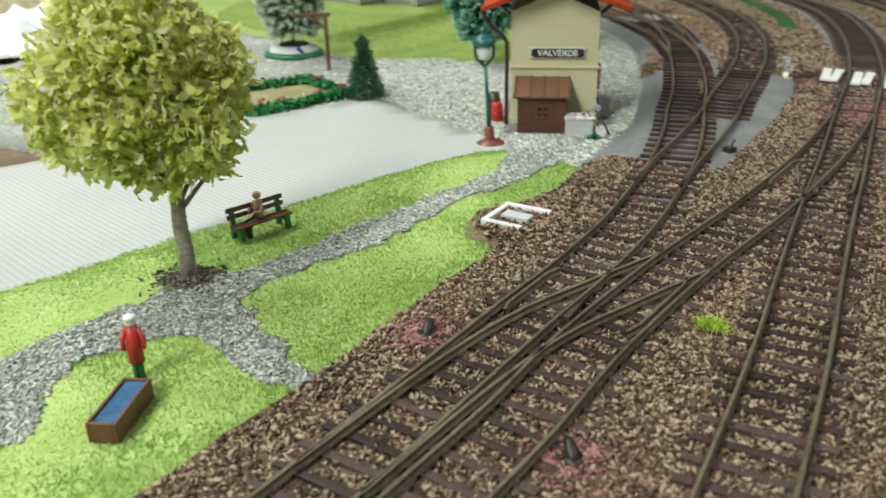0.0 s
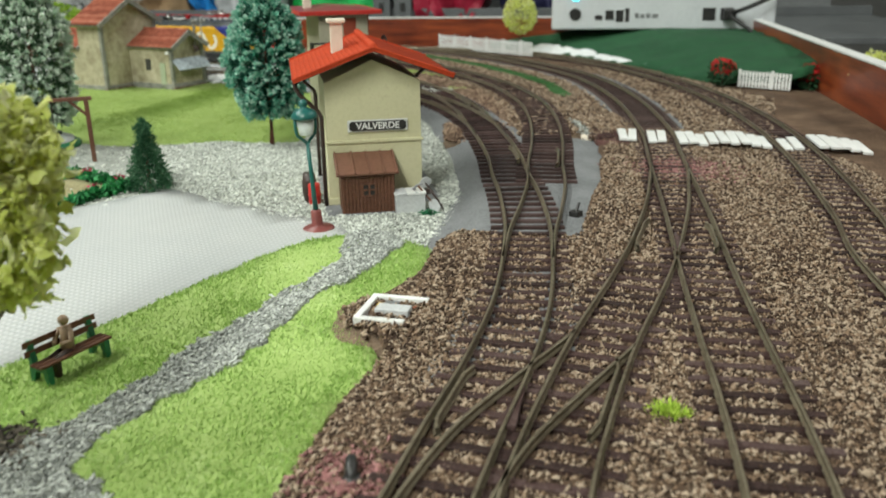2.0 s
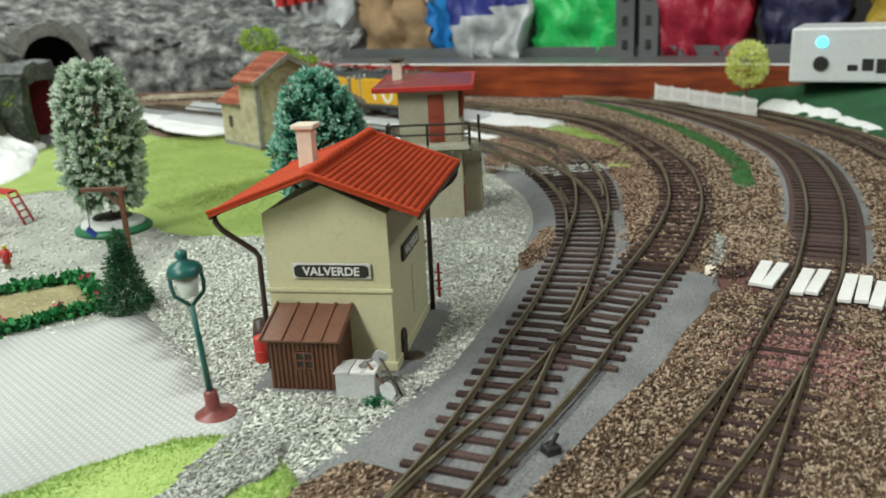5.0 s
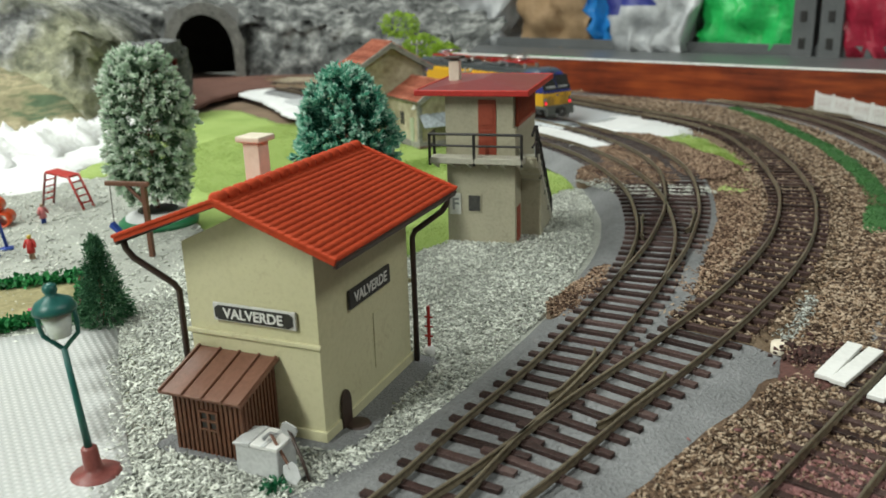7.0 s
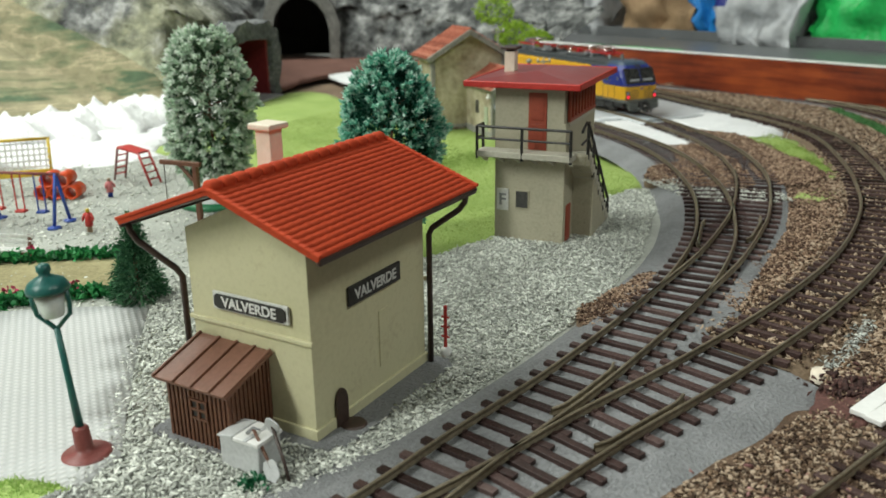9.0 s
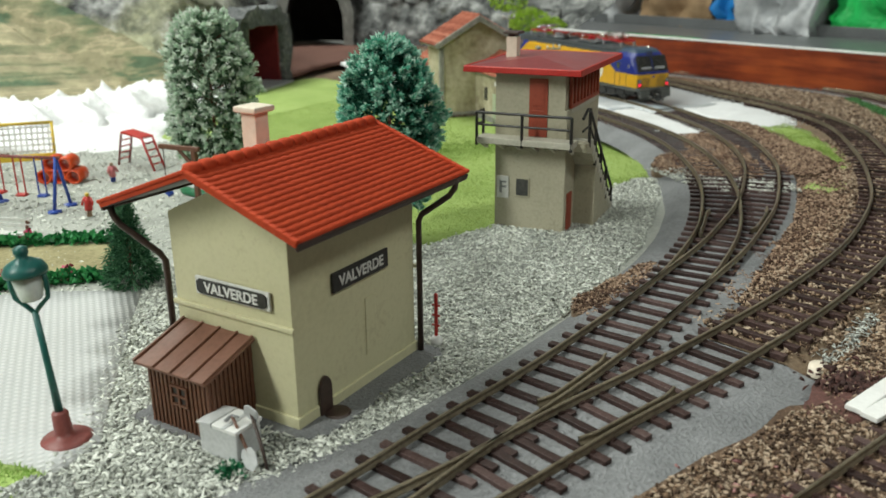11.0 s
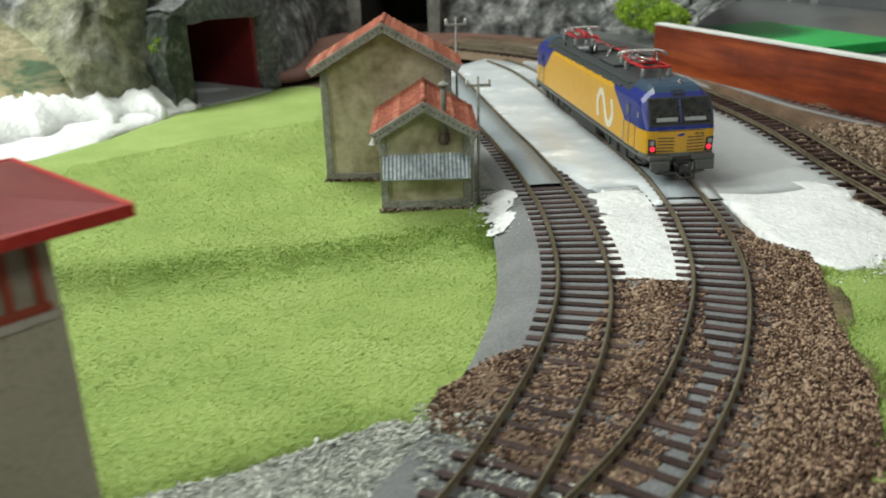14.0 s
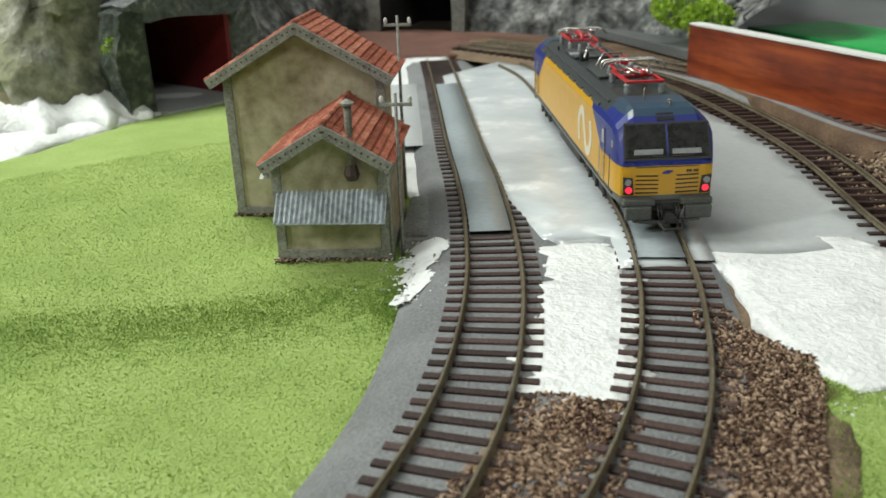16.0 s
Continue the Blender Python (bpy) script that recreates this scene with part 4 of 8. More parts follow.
def barn():
    t = thing("old_barn", -8, 844, -6, 42.0, "weathered beige goods barn with pantile roof and annex", "barn")
    # main barn, behind the annex
    y0, y1 = 50.0, 79.0
    part("wall", one_prism([(-27, 0), (34.5, 0), (34.5, 57.0), (3.8, 77.0), (-27, 57.0)], "y", y0, y1, 0.2), BARNWALL, t)
    for x in (-27.6, 32.4):
        part("corner_pilaster", one_box(x, x + 3.6, y0 - 0.8, y0 + 2, 0, 60.5, 0.25), BARNTRIM, t)
    part("plinth", one_box(-27.8, 36.3, y0 - 0.9, y1 + 0.8, 0, 5.5, 0.3), BARNTRIM, t)
    gable_roof(t, "roof_slope", -33.0, 40.5, y0 - 5.0, y1 + 4, 58.0, 79.0, 3.0, 2.7, PANTILE)
    # rear annex
    part("annex_wall", one_prism([(-26.6, 0), (14, 0), (14, 37.4), (-6.3, 49.0), (-26.6, 37.4)], "y", y1, y1 + 36, 0.2), BARNWALL, t)
    part("plinth", one_box(-27.2, 14.6, y1, y1 + 36.6, 0, 5.0, 0.25), BARNTRIM, t)
    gable_roof(t, "roof_slope", -30.0, 17.4, y1 + 0.6, y1 + 40, 37.8, 51.4, 2.8, 2.5, PANTILE)
    part("window", one_box(1.9, 2.9, 25, 31, 17, 27, 0.2), DARKPANE, t)
    part("side_door", one_box(1.8, 2.9, 8, 14, 0.4, 24, 0.2), surface("pale_green_door", (0.30, 0.36, 0.24), (0.42, 0.47, 0.33), 0.6, 1.5, 9, 0.1), t, "pale green side door")
    # annex
    part("annex_wall", one_prism([(2.5, 0), (41.5, 0), (41.5, 37.4), (22, 49.0), (2.5, 37.4)], "y", 0, y0, 0.2), BARNWALL, t)
    for x in (1.9, 38.7):
        part("corner_pilaster", one_box(x, x + 3.4, -0.8, 2, 0, 38.0, 0.25), BARNTRIM, t)
    part("plinth", one_box(1.8, 42.2, -0.9, y0, 0, 6.0, 0.25), BARNTRIM, t)
    gable_roof(t, "roof_slope", -1.0, 45.0, -5.0, y0 - 1.0, 37.8, 51.4, 2.8, 2.5, PANTILE)
    # corrugated canopy over the front
    c = thing("canopy", 0, 0, 0)
    c.parent = t
    c.matrix_local = pose(22.5 * MM, -8.5 * MM, 18.6 * MM, 46, 0, 0)
    bm = bmesh.new()
    n = 110
    for dz in (0.0, -0.45):
        a = [bm.verts.new((-19.2 + 38.4 * k / n, 0.0, dz + 0.42 * math.sin(2 * math.pi * k / 5.0))) for k in range(n + 1)]
        b = [bm.verts.new((v.co.x, 13.6, v.co.z)) for v in a]
        for k in range(n):
            bm.faces.new((a[k], a[k + 1], b[k + 1], b[k]) if dz == 0 else (a[k + 1], a[k], b[k], b[k + 1]))
    part("canopy_sheet", bm, ZINC, c, "streaked corrugated zinc sheet", True)
    part("canopy_edge", one_box(-19.2, 19.2, -0.5, 0.4, -0.9, 0.0, 0.2), ZINC, c)
    # stove pipe
    part("stove_pipe", one_tube([(30.6, -3.0, 35.0), (30.6, -3.0, 58.0)], 1.3, 10), surface("rusty_pipe", (0.08, 0.075, 0.06), (0.20, 0.18, 0.14), 0.6, 1, 6, 0.2), t, "", True)
    part("pipe_cap", one_lathe([(2.3, 57.6), (2.4, 58.4), (0.3, 59.6)], 10, 30.6, -3.0), BARNTRIM, t)
    part("pipe_clamp", one_lathe([(1.9, 32.0), (2.8, 34.0), (2.0, 37.0)], 8, 30.6, -3.0), DARKBROWN, t)
    part("downpipe", one_tube([(45.0, -3.0, 37.5), (44.0, -1.5, 34.5), (42.8, -0.9, 32.0), (42.8, -0.9, 0.3)], 0.7, 8), BARNTRIM, t, "", True)
    # side loading platform with steps
    pf = part("loading_platform", one_box(43.5, 60.0, 14.0, 60.0, 0, 6.0, 0.3), surface("dark_stone_platform", (0.12, 0.125, 0.12), (0.27, 0.28, 0.27), 0.85, 1.5, 12, 0.3), t)
    for k in range(4):
        part("step", one_box(43.6, 59.8, 3.0 + k * 2.8, 14.2, 0, 1.2 + k * 1.2, 0.2), BARNTRIM, pf)
    part("wall_lamp", one_lathe([(0.4, 33.5), (2.0, 32.0), (0.5, 35.0)], 8, -0.5, 1.0), OFFWHITE, t)
    part("window", one_box(-27.5, -26.2, 96, 102, 17, 27, 0.2), DARKPANE, t)
    rg = np.random.default_rng(91)
    a = rg.uniform(0, 1, 260)
    q = np.where((a < 0.55)[:, None], np.column_stack([rg.uniform(1, 43, 260), rg.normal(-1.6, 0.7, 260)]), np.column_stack([rg.uniform(-29, 1, 260), y0 - 1.6 + rg.normal(0, 0.7, 260)]))
    ca, sa = math.cos(radians(42)), math.sin(radians(42))
    RUBBLE_AT.append(np.column_stack([-8 + q[:, 0] * ca - q[:, 1] * sa, 844 + q[:, 0] * sa + q[:, 1] * ca]))


RUBBLE_AT = []
barn()
rgw = np.random.default_rng(97)
WHITE_CRUMBS = np.vstack([np.array((42.0, 870.0)) + rgw.normal(0, 1, (260, 2)) @ np.array(((-9.0, 11.0), (4.2, 3.6))), np.array((184.0, 905.0)) + rgw.normal(0, 1, (500, 2)) * (8, 14)])

# ---- board edges, shelf and room ----


def plank_between(name, p, q, z0, z1, thick, material, label, category):
    p, q = np.array(p), np.array(q)
    d = (q - p) / np.linalg.norm(q - p)
    nrm = np.array((-d[1], d[0]))
    t = thing(name, 0, 0, 0, 0, label, category)
    bm = bmesh.new()
    poly = [tuple(p), tuple(q), tuple(q + nrm * thick), tuple(p + nrm * thick)]
    prism(bm, poly, "z", z0, z1)
    part("board", bm, material, t)
    bm = bmesh.new()
    poly = [tuple(p - nrm * 0.6), tuple(q - nrm * 0.6), tuple(q + nrm * (thick + 0.6)), tuple(p + nrm * (thick + 0.6))]
    prism(bm, poly, "z", z1, z1 + 1.2)
    part("edge_strip", bm, WHITE, t, "white edge strip")
    return t


LEFT_END = on_board(778, 0)
plank_between("back_board", on_board(0, 0), LEFT_END, -30, 35, 8, FASCIA, "red-brown back board with a white top edge", "board")
plank_between("side_board", on_board(0, 1500), on_board(0, -8), -30, 35, 8, FASCIA, "red-brown side board with a white top edge", "board")

# room shell
room = [("wall_back", -3.0, 3.2, 2.9, 3.0), ("wall_front", -3.0, 3.2, -2.6, -2.5)]
for name, x0, x1, y0, y1 in room:
    tagged(part(name, one_box(x0 * 1000, x1 * 1000, y0 * 1000, y1 * 1000, -1000, 1600), WALLPAINT), "plain pale room wall", "wall", "", "structure")
for name, x0, x1 in (("wall_left", -3.0, -2.9), ("wall_right", 3.1, 3.2)):
    tagged(part(name, one_box(x0 * 1000, x1 * 1000, -2500, 2900, -1000, 1600), WALLPAINT), "plain pale room wall", "wall", "", "structure")
tagged(part("floor", one_box(-3000, 3200, -2600, 3000, -1100, -1000), FLOORPAINT), "grey room floor", "floor", "", "structure")
tagged(part("ceiling", one_box(-3000, 3200, -2600, 3000, 1600, 1700), OFFWHITE), "white room ceiling", "ceiling", "", "structure")

# ---- ballast sheets ----
_, LOOPN = normals(BEDS["loop"])
BALLAST = ragged([(-120, 30), (-84, 112), (-62, 140), (-47, 163), (-30, 184), (-17, 201), (2, 233), (20, 256), (24, 288), (48, 312), (64, 340), (76, 350), (96, 338), (116, 326), (146, 372), (168, 402), (181, 428), (195, 449), (203, 466), (209, 470), (214, 484), (215, 498), (222, 512), (236, 548), (252, 605), (270, 690), (273, 745), (268, 810), (252, 900), (215, 970), (160, 1030), (110, 1088), (55, 1138), (-20, 1196), (-90, 1232), (-200, 1258), (-310, 1262), (-330, 1310), (-150, 1330), (-40, 1260), (180, 1130), (420, 990), (600, 860), (560, 760), (200, 60)], 21, 0.8, 5)
patch("ballast_ground", BALLAST, 0.7, GAPEARTH, 8, 11, 0.7, 40, "brown ballast and earth level with the tracks", 0, "ballast")
BALLAST2 = ragged([(172, 556), (196, 538), (214, 590), (228, 660), (230, 740), (226, 800), (205, 880), (188, 884), (196, 830), (199, 760), (203, 700), (198, 640), (184, 592)], 22, 0.8, 4)
patch("ballast_ground", BALLAST2, -0.7, EARTH, 5, 8, 0.7, 30, "brown ballast between the curved tracks", 0, "ballast")
BALLAST3 = ragged([(126, 727), (142, 721), (160, 720), (180, 724), (182, 744), (172, 790), (152, 832), (142, 838), (124, 830), (128, 812), (136, 780), (126, 766), (122, 748)], 23, 1.0, 4)
patch("ballast_ground", BALLAST3, 1.2, EARTH, 5, 6, 0.6, 20, "brown ballast between the sidings", 0, "ballast")
BALLAST4 = ragged([(132, 520), (140, 510), (152, 548), (154, 572), (146, 566), (138, 545)], 24, 0.8, 3)
patch("ballast_ground", BALLAST4, -0.3, EARTH, 5, 6, 0.3, 20, "loose brown ballast beside the points", 0, "ballast")
BALLAST5 = ragged([(186, 750), (204, 738), (224, 772), (213, 808), (202, 828), (192, 850), (184, 867), (172, 886), (150, 892), (134, 903), (128, 898), (150, 868), (172, 820)], 25, 1.0, 4)
patch("ballast_ground", BALLAST5, 0.7, EARTH, 5, 6, 0.8, 20, "dark brown ballast beside the siding", 0, "ballast")


# ---- loose stones, chips and grass ----


def sprinkle(poly, count, rng):
    lo, hi = poly.min(0), poly.max(0)
    got = np.zeros((0, 2))
    while len(got) < count:
        q = rng.uniform(lo, hi, (count, 2))
        got = np.vstack([got, q[inside(q, poly)]])
    return got[:count]


def stones(name, p, z, size, rng, material, label, flat=0.7, long=1.35):
    """Angular splinters at the places p: a skewed wedge of five corners each."""
    n = len(p)
    base = np.array([(1, -0.5, -0.5), (1, 0.6, -0.4), (-1, 0.05, -0.5), (0.55, 0.0, 0.75), (-0.75, 0.45, 0.55)], float)
    v = base[None] * rng.uniform(0.6, 1.25, (n, 5, 1)) + rng.normal(0, 0.2, (n, 5, 3))
    v *= np.stack([rng.uniform(0.75, long, n), rng.uniform(0.55, 1, n), np.full(n, flat)], 1)[:, None]
    a, b = rng.uniform(0, 6.28, n), rng.uniform(-0.6, 0.6, n)
    x, y, zz = v[..., 0], v[..., 1], v[..., 2]
    x, zz = x * np.cos(b)[:, None] + zz * np.sin(b)[:, None], zz * np.cos(b)[:, None] - x * np.sin(b)[:, None]
    x, y = x * np.cos(a)[:, None] - y * np.sin(a)[:, None], x * np.sin(a)[:, None] + y * np.cos(a)[:, None]
    v = np.stack([x, y, zz], -1) * (size * rng.uniform(0.55, 1.4, n))[:, None, None]
    v += np.column_stack([p, z])[:, None]
    face = np.array([(0, 1, 3), (1, 4, 3), (1, 2, 4), (2, 0, 3), (2, 3, 4), (0, 2, 1)])
    f = (np.arange(n)[:, None, None] * 5 + face[None]).reshape(-1, 3)
    return tagged(arrays(name, v.reshape(-1, 3), f, material), label, "ballast", "", "stuff")


def clear_rails(p):
    ok = np.ones(len(p), bool)
    for b in BEDS.values():
        for i in range(0, len(p), 4000):
            q = p[i:i + 4000]
            d = np.sqrt(((q[:, None] - b[None, ::2]) ** 2).sum(-1).min(1))
            ok[i:i + 4000] &= np.abs(d - 8.7) > 1.9
    return p[ok]


def off(p, poly):
    return p[~inside(p, poly)]


GSTRIP = np.array([(166, 890), (176, 872), (190, 840), (210, 808), (222, 775), (226, 785), (212, 848), (190, 896)], float)
DGRASS = np.array([(276, 640), (292, 700), (296, 760), (290, 850), (268, 960), (240, 1040), (232, 1034), (258, 950), (278, 850), (284, 760), (280, 700), (266, 645)], float)


def noise_at(p, grain):
    return np.array([noise.noise((x / grain, y / grain, 1.3)) for x, y in p])


rng = np.random.default_rng(5)
NEAR = np.array([(-120, 60), (-62, 140), (-30, 184), (2, 233), (20, 256), (24, 288), (48, 312), (64, 340), (76, 350), (96, 338), (116, 326), (147, 372), (170, 404), (183, 428), (197, 449), (205, 466), (214, 473), (224, 512), (300, 480), (300, 380), (200, 120), (120, 40)], float)
p = clear_rails(sprinkle(NEAR, 165000, rng))
stones("ballast_stones", p, rng.uniform(0.5, 1.4, len(p)) + 0.8 * (rng.uniform(0, 1, len(p)) < 0.06), 0.76, rng, STONE, "loose brown and beige ballast stones")
FARB = np.array([(222, 512), (250, 605), (262, 690), (264, 745), (258, 810), (242, 900), (205, 970), (150, 1040), (100, 1100), (130, 1120), (240, 1030), (300, 940), (330, 800), (420, 780), (400, 560), (300, 440), (230, 470)], float)
p = clear_rails(sprinkle(FARB, 40000, rng))
p = off(p, DGRASS)
p = p[(np.sqrt(((p[:, None] - BEDS["loop"][232::3][None]) ** 2).sum(-1)).min(1) > 20)]
stones("ballast_stones", p, rng.uniform(0.5, 1.2, len(p)), 1.0, rng, STONE, "loose brown ballast on the curve")
for poly, count, z in ((BALLAST2, 17000, -0.6), (BALLAST3, 14000, 0.95), (BALLAST4, 1700, 0.0), (BALLAST5, 16000, 1.0)):
    p = sprinkle(poly, count, rng)
    p = off(clear_rails(p), GSTRIP)
    stones("ballast_stones", p, z + rng.uniform(0.0, 0.9, len(p)) + 0.8 * noise_at(p, 9), 0.74, rng, REDSTONE, "loose red-brown ballast crumbs between tracks")
p = clear_rails(sprinkle(np.array([(213, 474), (212, 492), (222, 514), (238, 565), (266, 565), (252, 500), (228, 450), (208, 460)], float), 4600, rng))
stones("ballast_stones", p, rng.uniform(0.5, 1.4, len(p)), 0.95, rng, STONE, "loose brown ballast beside the crossing")
line = BEDS["outer"][GREYEND + 3:430]
_, nn = normals(line)
k = rng.integers(0, len(line), 15000)
o = rng.uniform(-28, 28, 15000)
p = line[k] + nn[k] * o[:, None] + rng.normal(0, 1, (15000, 2))
z = np.where(np.abs(o) < 16, 0.35, 0.35 - (np.abs(o) - 16) * 0.17) + rng.uniform(0, 0.9, 15000)
far = np.abs(np.abs(o) - 8.7) > 1.9
p, z = p[far], z[far]
far = ~inside(p, DGRASS) & ~inside(p, GSTRIP) & ((p[:, 1] < 850) | (o[np.abs(np.abs(o) - 8.7) > 1.9] > 0))
stones("ballast_stones", p[far], z[far], 0.9, rng, STONE, "loose brown ballast on the outer track's shoulders")
YNEAR = np.array([(36, 368), (47, 358), (62, 350), (76, 358), (97, 388), (104, 418), (118, 474), (134, 535), (142, 600), (138, 660), (137, 729), (118, 724), (108, 698), (88, 616), (72, 590), (52, 568), (28, 578), (8, 592), (-45, 590), (-34, 500), (-6, 444), (24, 400)], float)
p = sprinkle(YNEAR, 52000, rng)
turned = (p - (82.6, 416.2)) @ np.array(((math.cos(radians(9)), math.sin(radians(9))), (-math.sin(radians(9)), math.cos(radians(9)))))
p = p[~inside(turned + rng.normal(0, 0.7, p.shape), np.array(APRON))]
stones("gravel_chips", p, -4.3 + heap(p) + rng.uniform(0, 0.6, len(p)), 0.84, rng, CHIP, "loose pale grey gravel chips in the yard", 0.5, 1.9)
p = clear_rails(sprinkle(np.array([(122, 726), (142, 702), (166, 690), (192, 694), (204, 704), (198, 722), (176, 722), (158, 718), (140, 734)], float), 1500, rng))
stones("gravel_chips", p, 0.9 + rng.uniform(0, 0.9, len(p)), 0.7, rng, CHIP, "pale grey gravel spilt across the tracks", 0.5)
p = sprinkle(PATH, 19000, rng)
stones("gravel_chips", p, -2.3 + rng.uniform(0, 0.5, len(p)), 0.8, rng, PATHCHIP, "loose grey gravel chips on the path", 0.5, 1.8)
p = sprinkle(YARD, 9000, rng)
p = p[p[:, 0] < -20]
stones("gravel_chips", p, -4.3 + rng.uniform(0, 0.4, len(p)), 1.0, rng, CHIP, "pale gravel of the playground", 0.5)


def blades(name, p, z, length, rng, material, label, spread=0.55):
    n = len(p)
    a = rng.uniform(0, 6.28, n)
    lean = rng.normal(0, spread, (n, 2)) * length
    w = 0.28 if length > 0.8 else 0.23
    dx, dy = np.cos(a) * w, np.sin(a) * w
    h = length * rng.uniform(0.6, 1.2, n)
    v = np.stack([np.column_stack([p[:, 0] - dx, p[:, 1] - dy, z]), np.column_stack([p[:, 0] + dx, p[:, 1] + dy, z]), np.column_stack([p[:, 0] + lean[:, 0], p[:, 1] + lean[:, 1], z + h])], 1)
    f = np.arange(n * 3).reshape(-1, 3)
    return tagged(arrays(name, v.reshape(-1, 3), f, material), label, "grass", "", "stuff")


p = off(sprinkle(LAWN, 60000, rng), PATH)
blades("grass_fibres", p, np.full(len(p), -2.9), 1.15, rng, BLADE, "short yellow-green grass fibres on the lawn")
MBLADE = thin(surface("meadow_blade", (0.225, 0.325, 0.072), (0.35, 0.455, 0.125), 0.9, 3, 40, 0.0, (0.52, 0.62, 0.235), 0.62, island=0.2), 0.45)
DKBLADE = surface("dark_blade", (0.03, 0.11, 0.025), (0.06, 0.19, 0.05), 0.8, 3, 34, 0.0, island=0.4)
MNEAR = np.array([(72, 592), (88, 618), (108, 700), (121, 724), (127, 755), (107, 787), (77, 830), (53, 852), (28, 882), (-20, 925), (-50, 945), (-95, 960), (-180, 960), (-200, 800), (-60, 640), (28, 580)], float)
p = sprinkle(MNEAR, 95000, rng)
zz = np.array([-5.4 + 1.0 + 2.2 * noise.noise((x / 90, y / 90, 0.3)) + hollow(x, y) for x, y in p])
blades("grass_fibres", p, zz - 0.15, 0.75, rng, MBLADE, "short green grass fibres on the meadow", 1.0)
# Extra, darker green blades in a soft band along the step.
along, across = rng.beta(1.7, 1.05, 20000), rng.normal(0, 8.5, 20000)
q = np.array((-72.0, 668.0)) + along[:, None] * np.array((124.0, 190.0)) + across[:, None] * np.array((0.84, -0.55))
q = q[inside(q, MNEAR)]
zz = np.array([-5.4 + 1.0 + 2.2 * noise.noise((x / 90, y / 90, 0.3)) + hollow(x, y) for x, y in q])
blades("grass_fibres", q, zz - 0.15, 0.75, rng, thin(surface("deep_meadow_blade", (0.17, 0.28, 0.045), (0.25, 0.37, 0.070), 0.8, 3, 34, 0.0, island=0.25), 0.4), "extra dark green blades along the meadow's step", 0.8)
for poly, count, z, mt, lab in ((DGRASS, 5000, 1.2, DKBLADE, "dark green grass fibres between curved tracks"), (GSTRIP, 9000, 0.2, MBLADE, "short light green grass fibres in the ballast")):
    q = sprinkle(poly, count, rng)
    blades("grass_fibres", q, np.full(len(q), z), 1.2, rng, mt, lab, 0.7)


# ---- trees ----
def leaf_mesh(name, pts, dirs, length, width, rng, material, parent, bend=0.35, label=""):
    """Folded leaves: each of four corners, at the places pts along dirs."""
    n = len(pts)
    d = dirs / np.linalg.norm(dirs, axis=1)[:, None]
    r = rng.normal(size=(n, 3))
    s = np.cross(d, r)
    s /= np.linalg.norm(s, axis=1)[:, None] + 1e-9
    u = np.cross(s, d)
    le, wi = length * rng.uniform(0.6, 1.3, n)[:, None], width * rng.uniform(0.6, 1.3, n)[:, None]
    a = pts
    b = pts + d * le * 0.55 + s * wi * 0.5 + u * bend * wi
    c = pts + d * le
    e = pts + d * le * 0.55 - s * wi * 0.5 + u * bend * wi * rng.uniform(-0.4, 1.0, (n, 1))
    v = np.stack([a, b, c, e], 1).reshape(-1, 3)
    i = np.arange(n)[:, None] * 4
    f = np.vstack([i + np.array([[0, 1, 2]]), i + np.array([[0, 2, 3]])])
    return arrays(name, v, f, material, parent, label)


def ball_points(n, rng, centre, radius, shell=0.55):
    q = rng.normal(size=(n, 3))
    q /= np.linalg.norm(q, axis=1)[:, None]
    r = shell + (1 - shell) * rng.uniform(0, 1, n) ** 0.5
    return np.array(centre) + q * r[:, None] * np.array(radius), q


LEAFY = surface("yellow_green_leaf", (0.72, 0.78, 0.22), (0.88, 0.91, 0.38), 0.7, 3, 26, 0.0, (0.95, 0.96, 0.62), 0.62, island=0.4, spec=0.3)
thin(LEAFY, 0.6)
# Inner needles are darkened to put shade between the sprigs into colour.
PALE = thin(surface("shaded_pale_needle", (0.055, 0.125, 0.065), (0.16, 0.27, 0.16), 0.8, 3, 20, 0.0, (0.34, 0.44, 0.31), 0.64, island=0.5, spec=0.1), 0.3)
TEAL = thin(surface("shaded_blue_green_needle", (0.012, 0.085, 0.058), (0.045, 0.19, 0.13), 0.8, 3, 20, 0.0, (0.12, 0.30, 0.22), 0.64, island=0.5, spec=0.1), 0.25)
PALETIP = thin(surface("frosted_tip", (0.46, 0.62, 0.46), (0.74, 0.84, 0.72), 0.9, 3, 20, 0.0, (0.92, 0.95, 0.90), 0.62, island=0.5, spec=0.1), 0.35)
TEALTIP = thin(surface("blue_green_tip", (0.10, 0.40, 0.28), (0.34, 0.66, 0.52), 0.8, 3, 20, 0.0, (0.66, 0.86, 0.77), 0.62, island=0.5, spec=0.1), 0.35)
PINE = thin(surface("dark_pine_needle", (0.012, 0.070, 0.030), (0.040, 0.145, 0.062), 0.8, 3, 16, 0.0, (0.10, 0.24, 0.12), 0.62, island=0.5), 0.25)
BARK = surface("grey_bark", (0.17, 0.155, 0.125), (0.36, 0.34, 0.28), 0.85, 1.2, 7, 0.4)
BARKRED = surface("red_brown_bark", (0.10, 0.035, 0.024), (0.18, 0.065, 0.045), 0.8, 1.2, 7, 0.3)


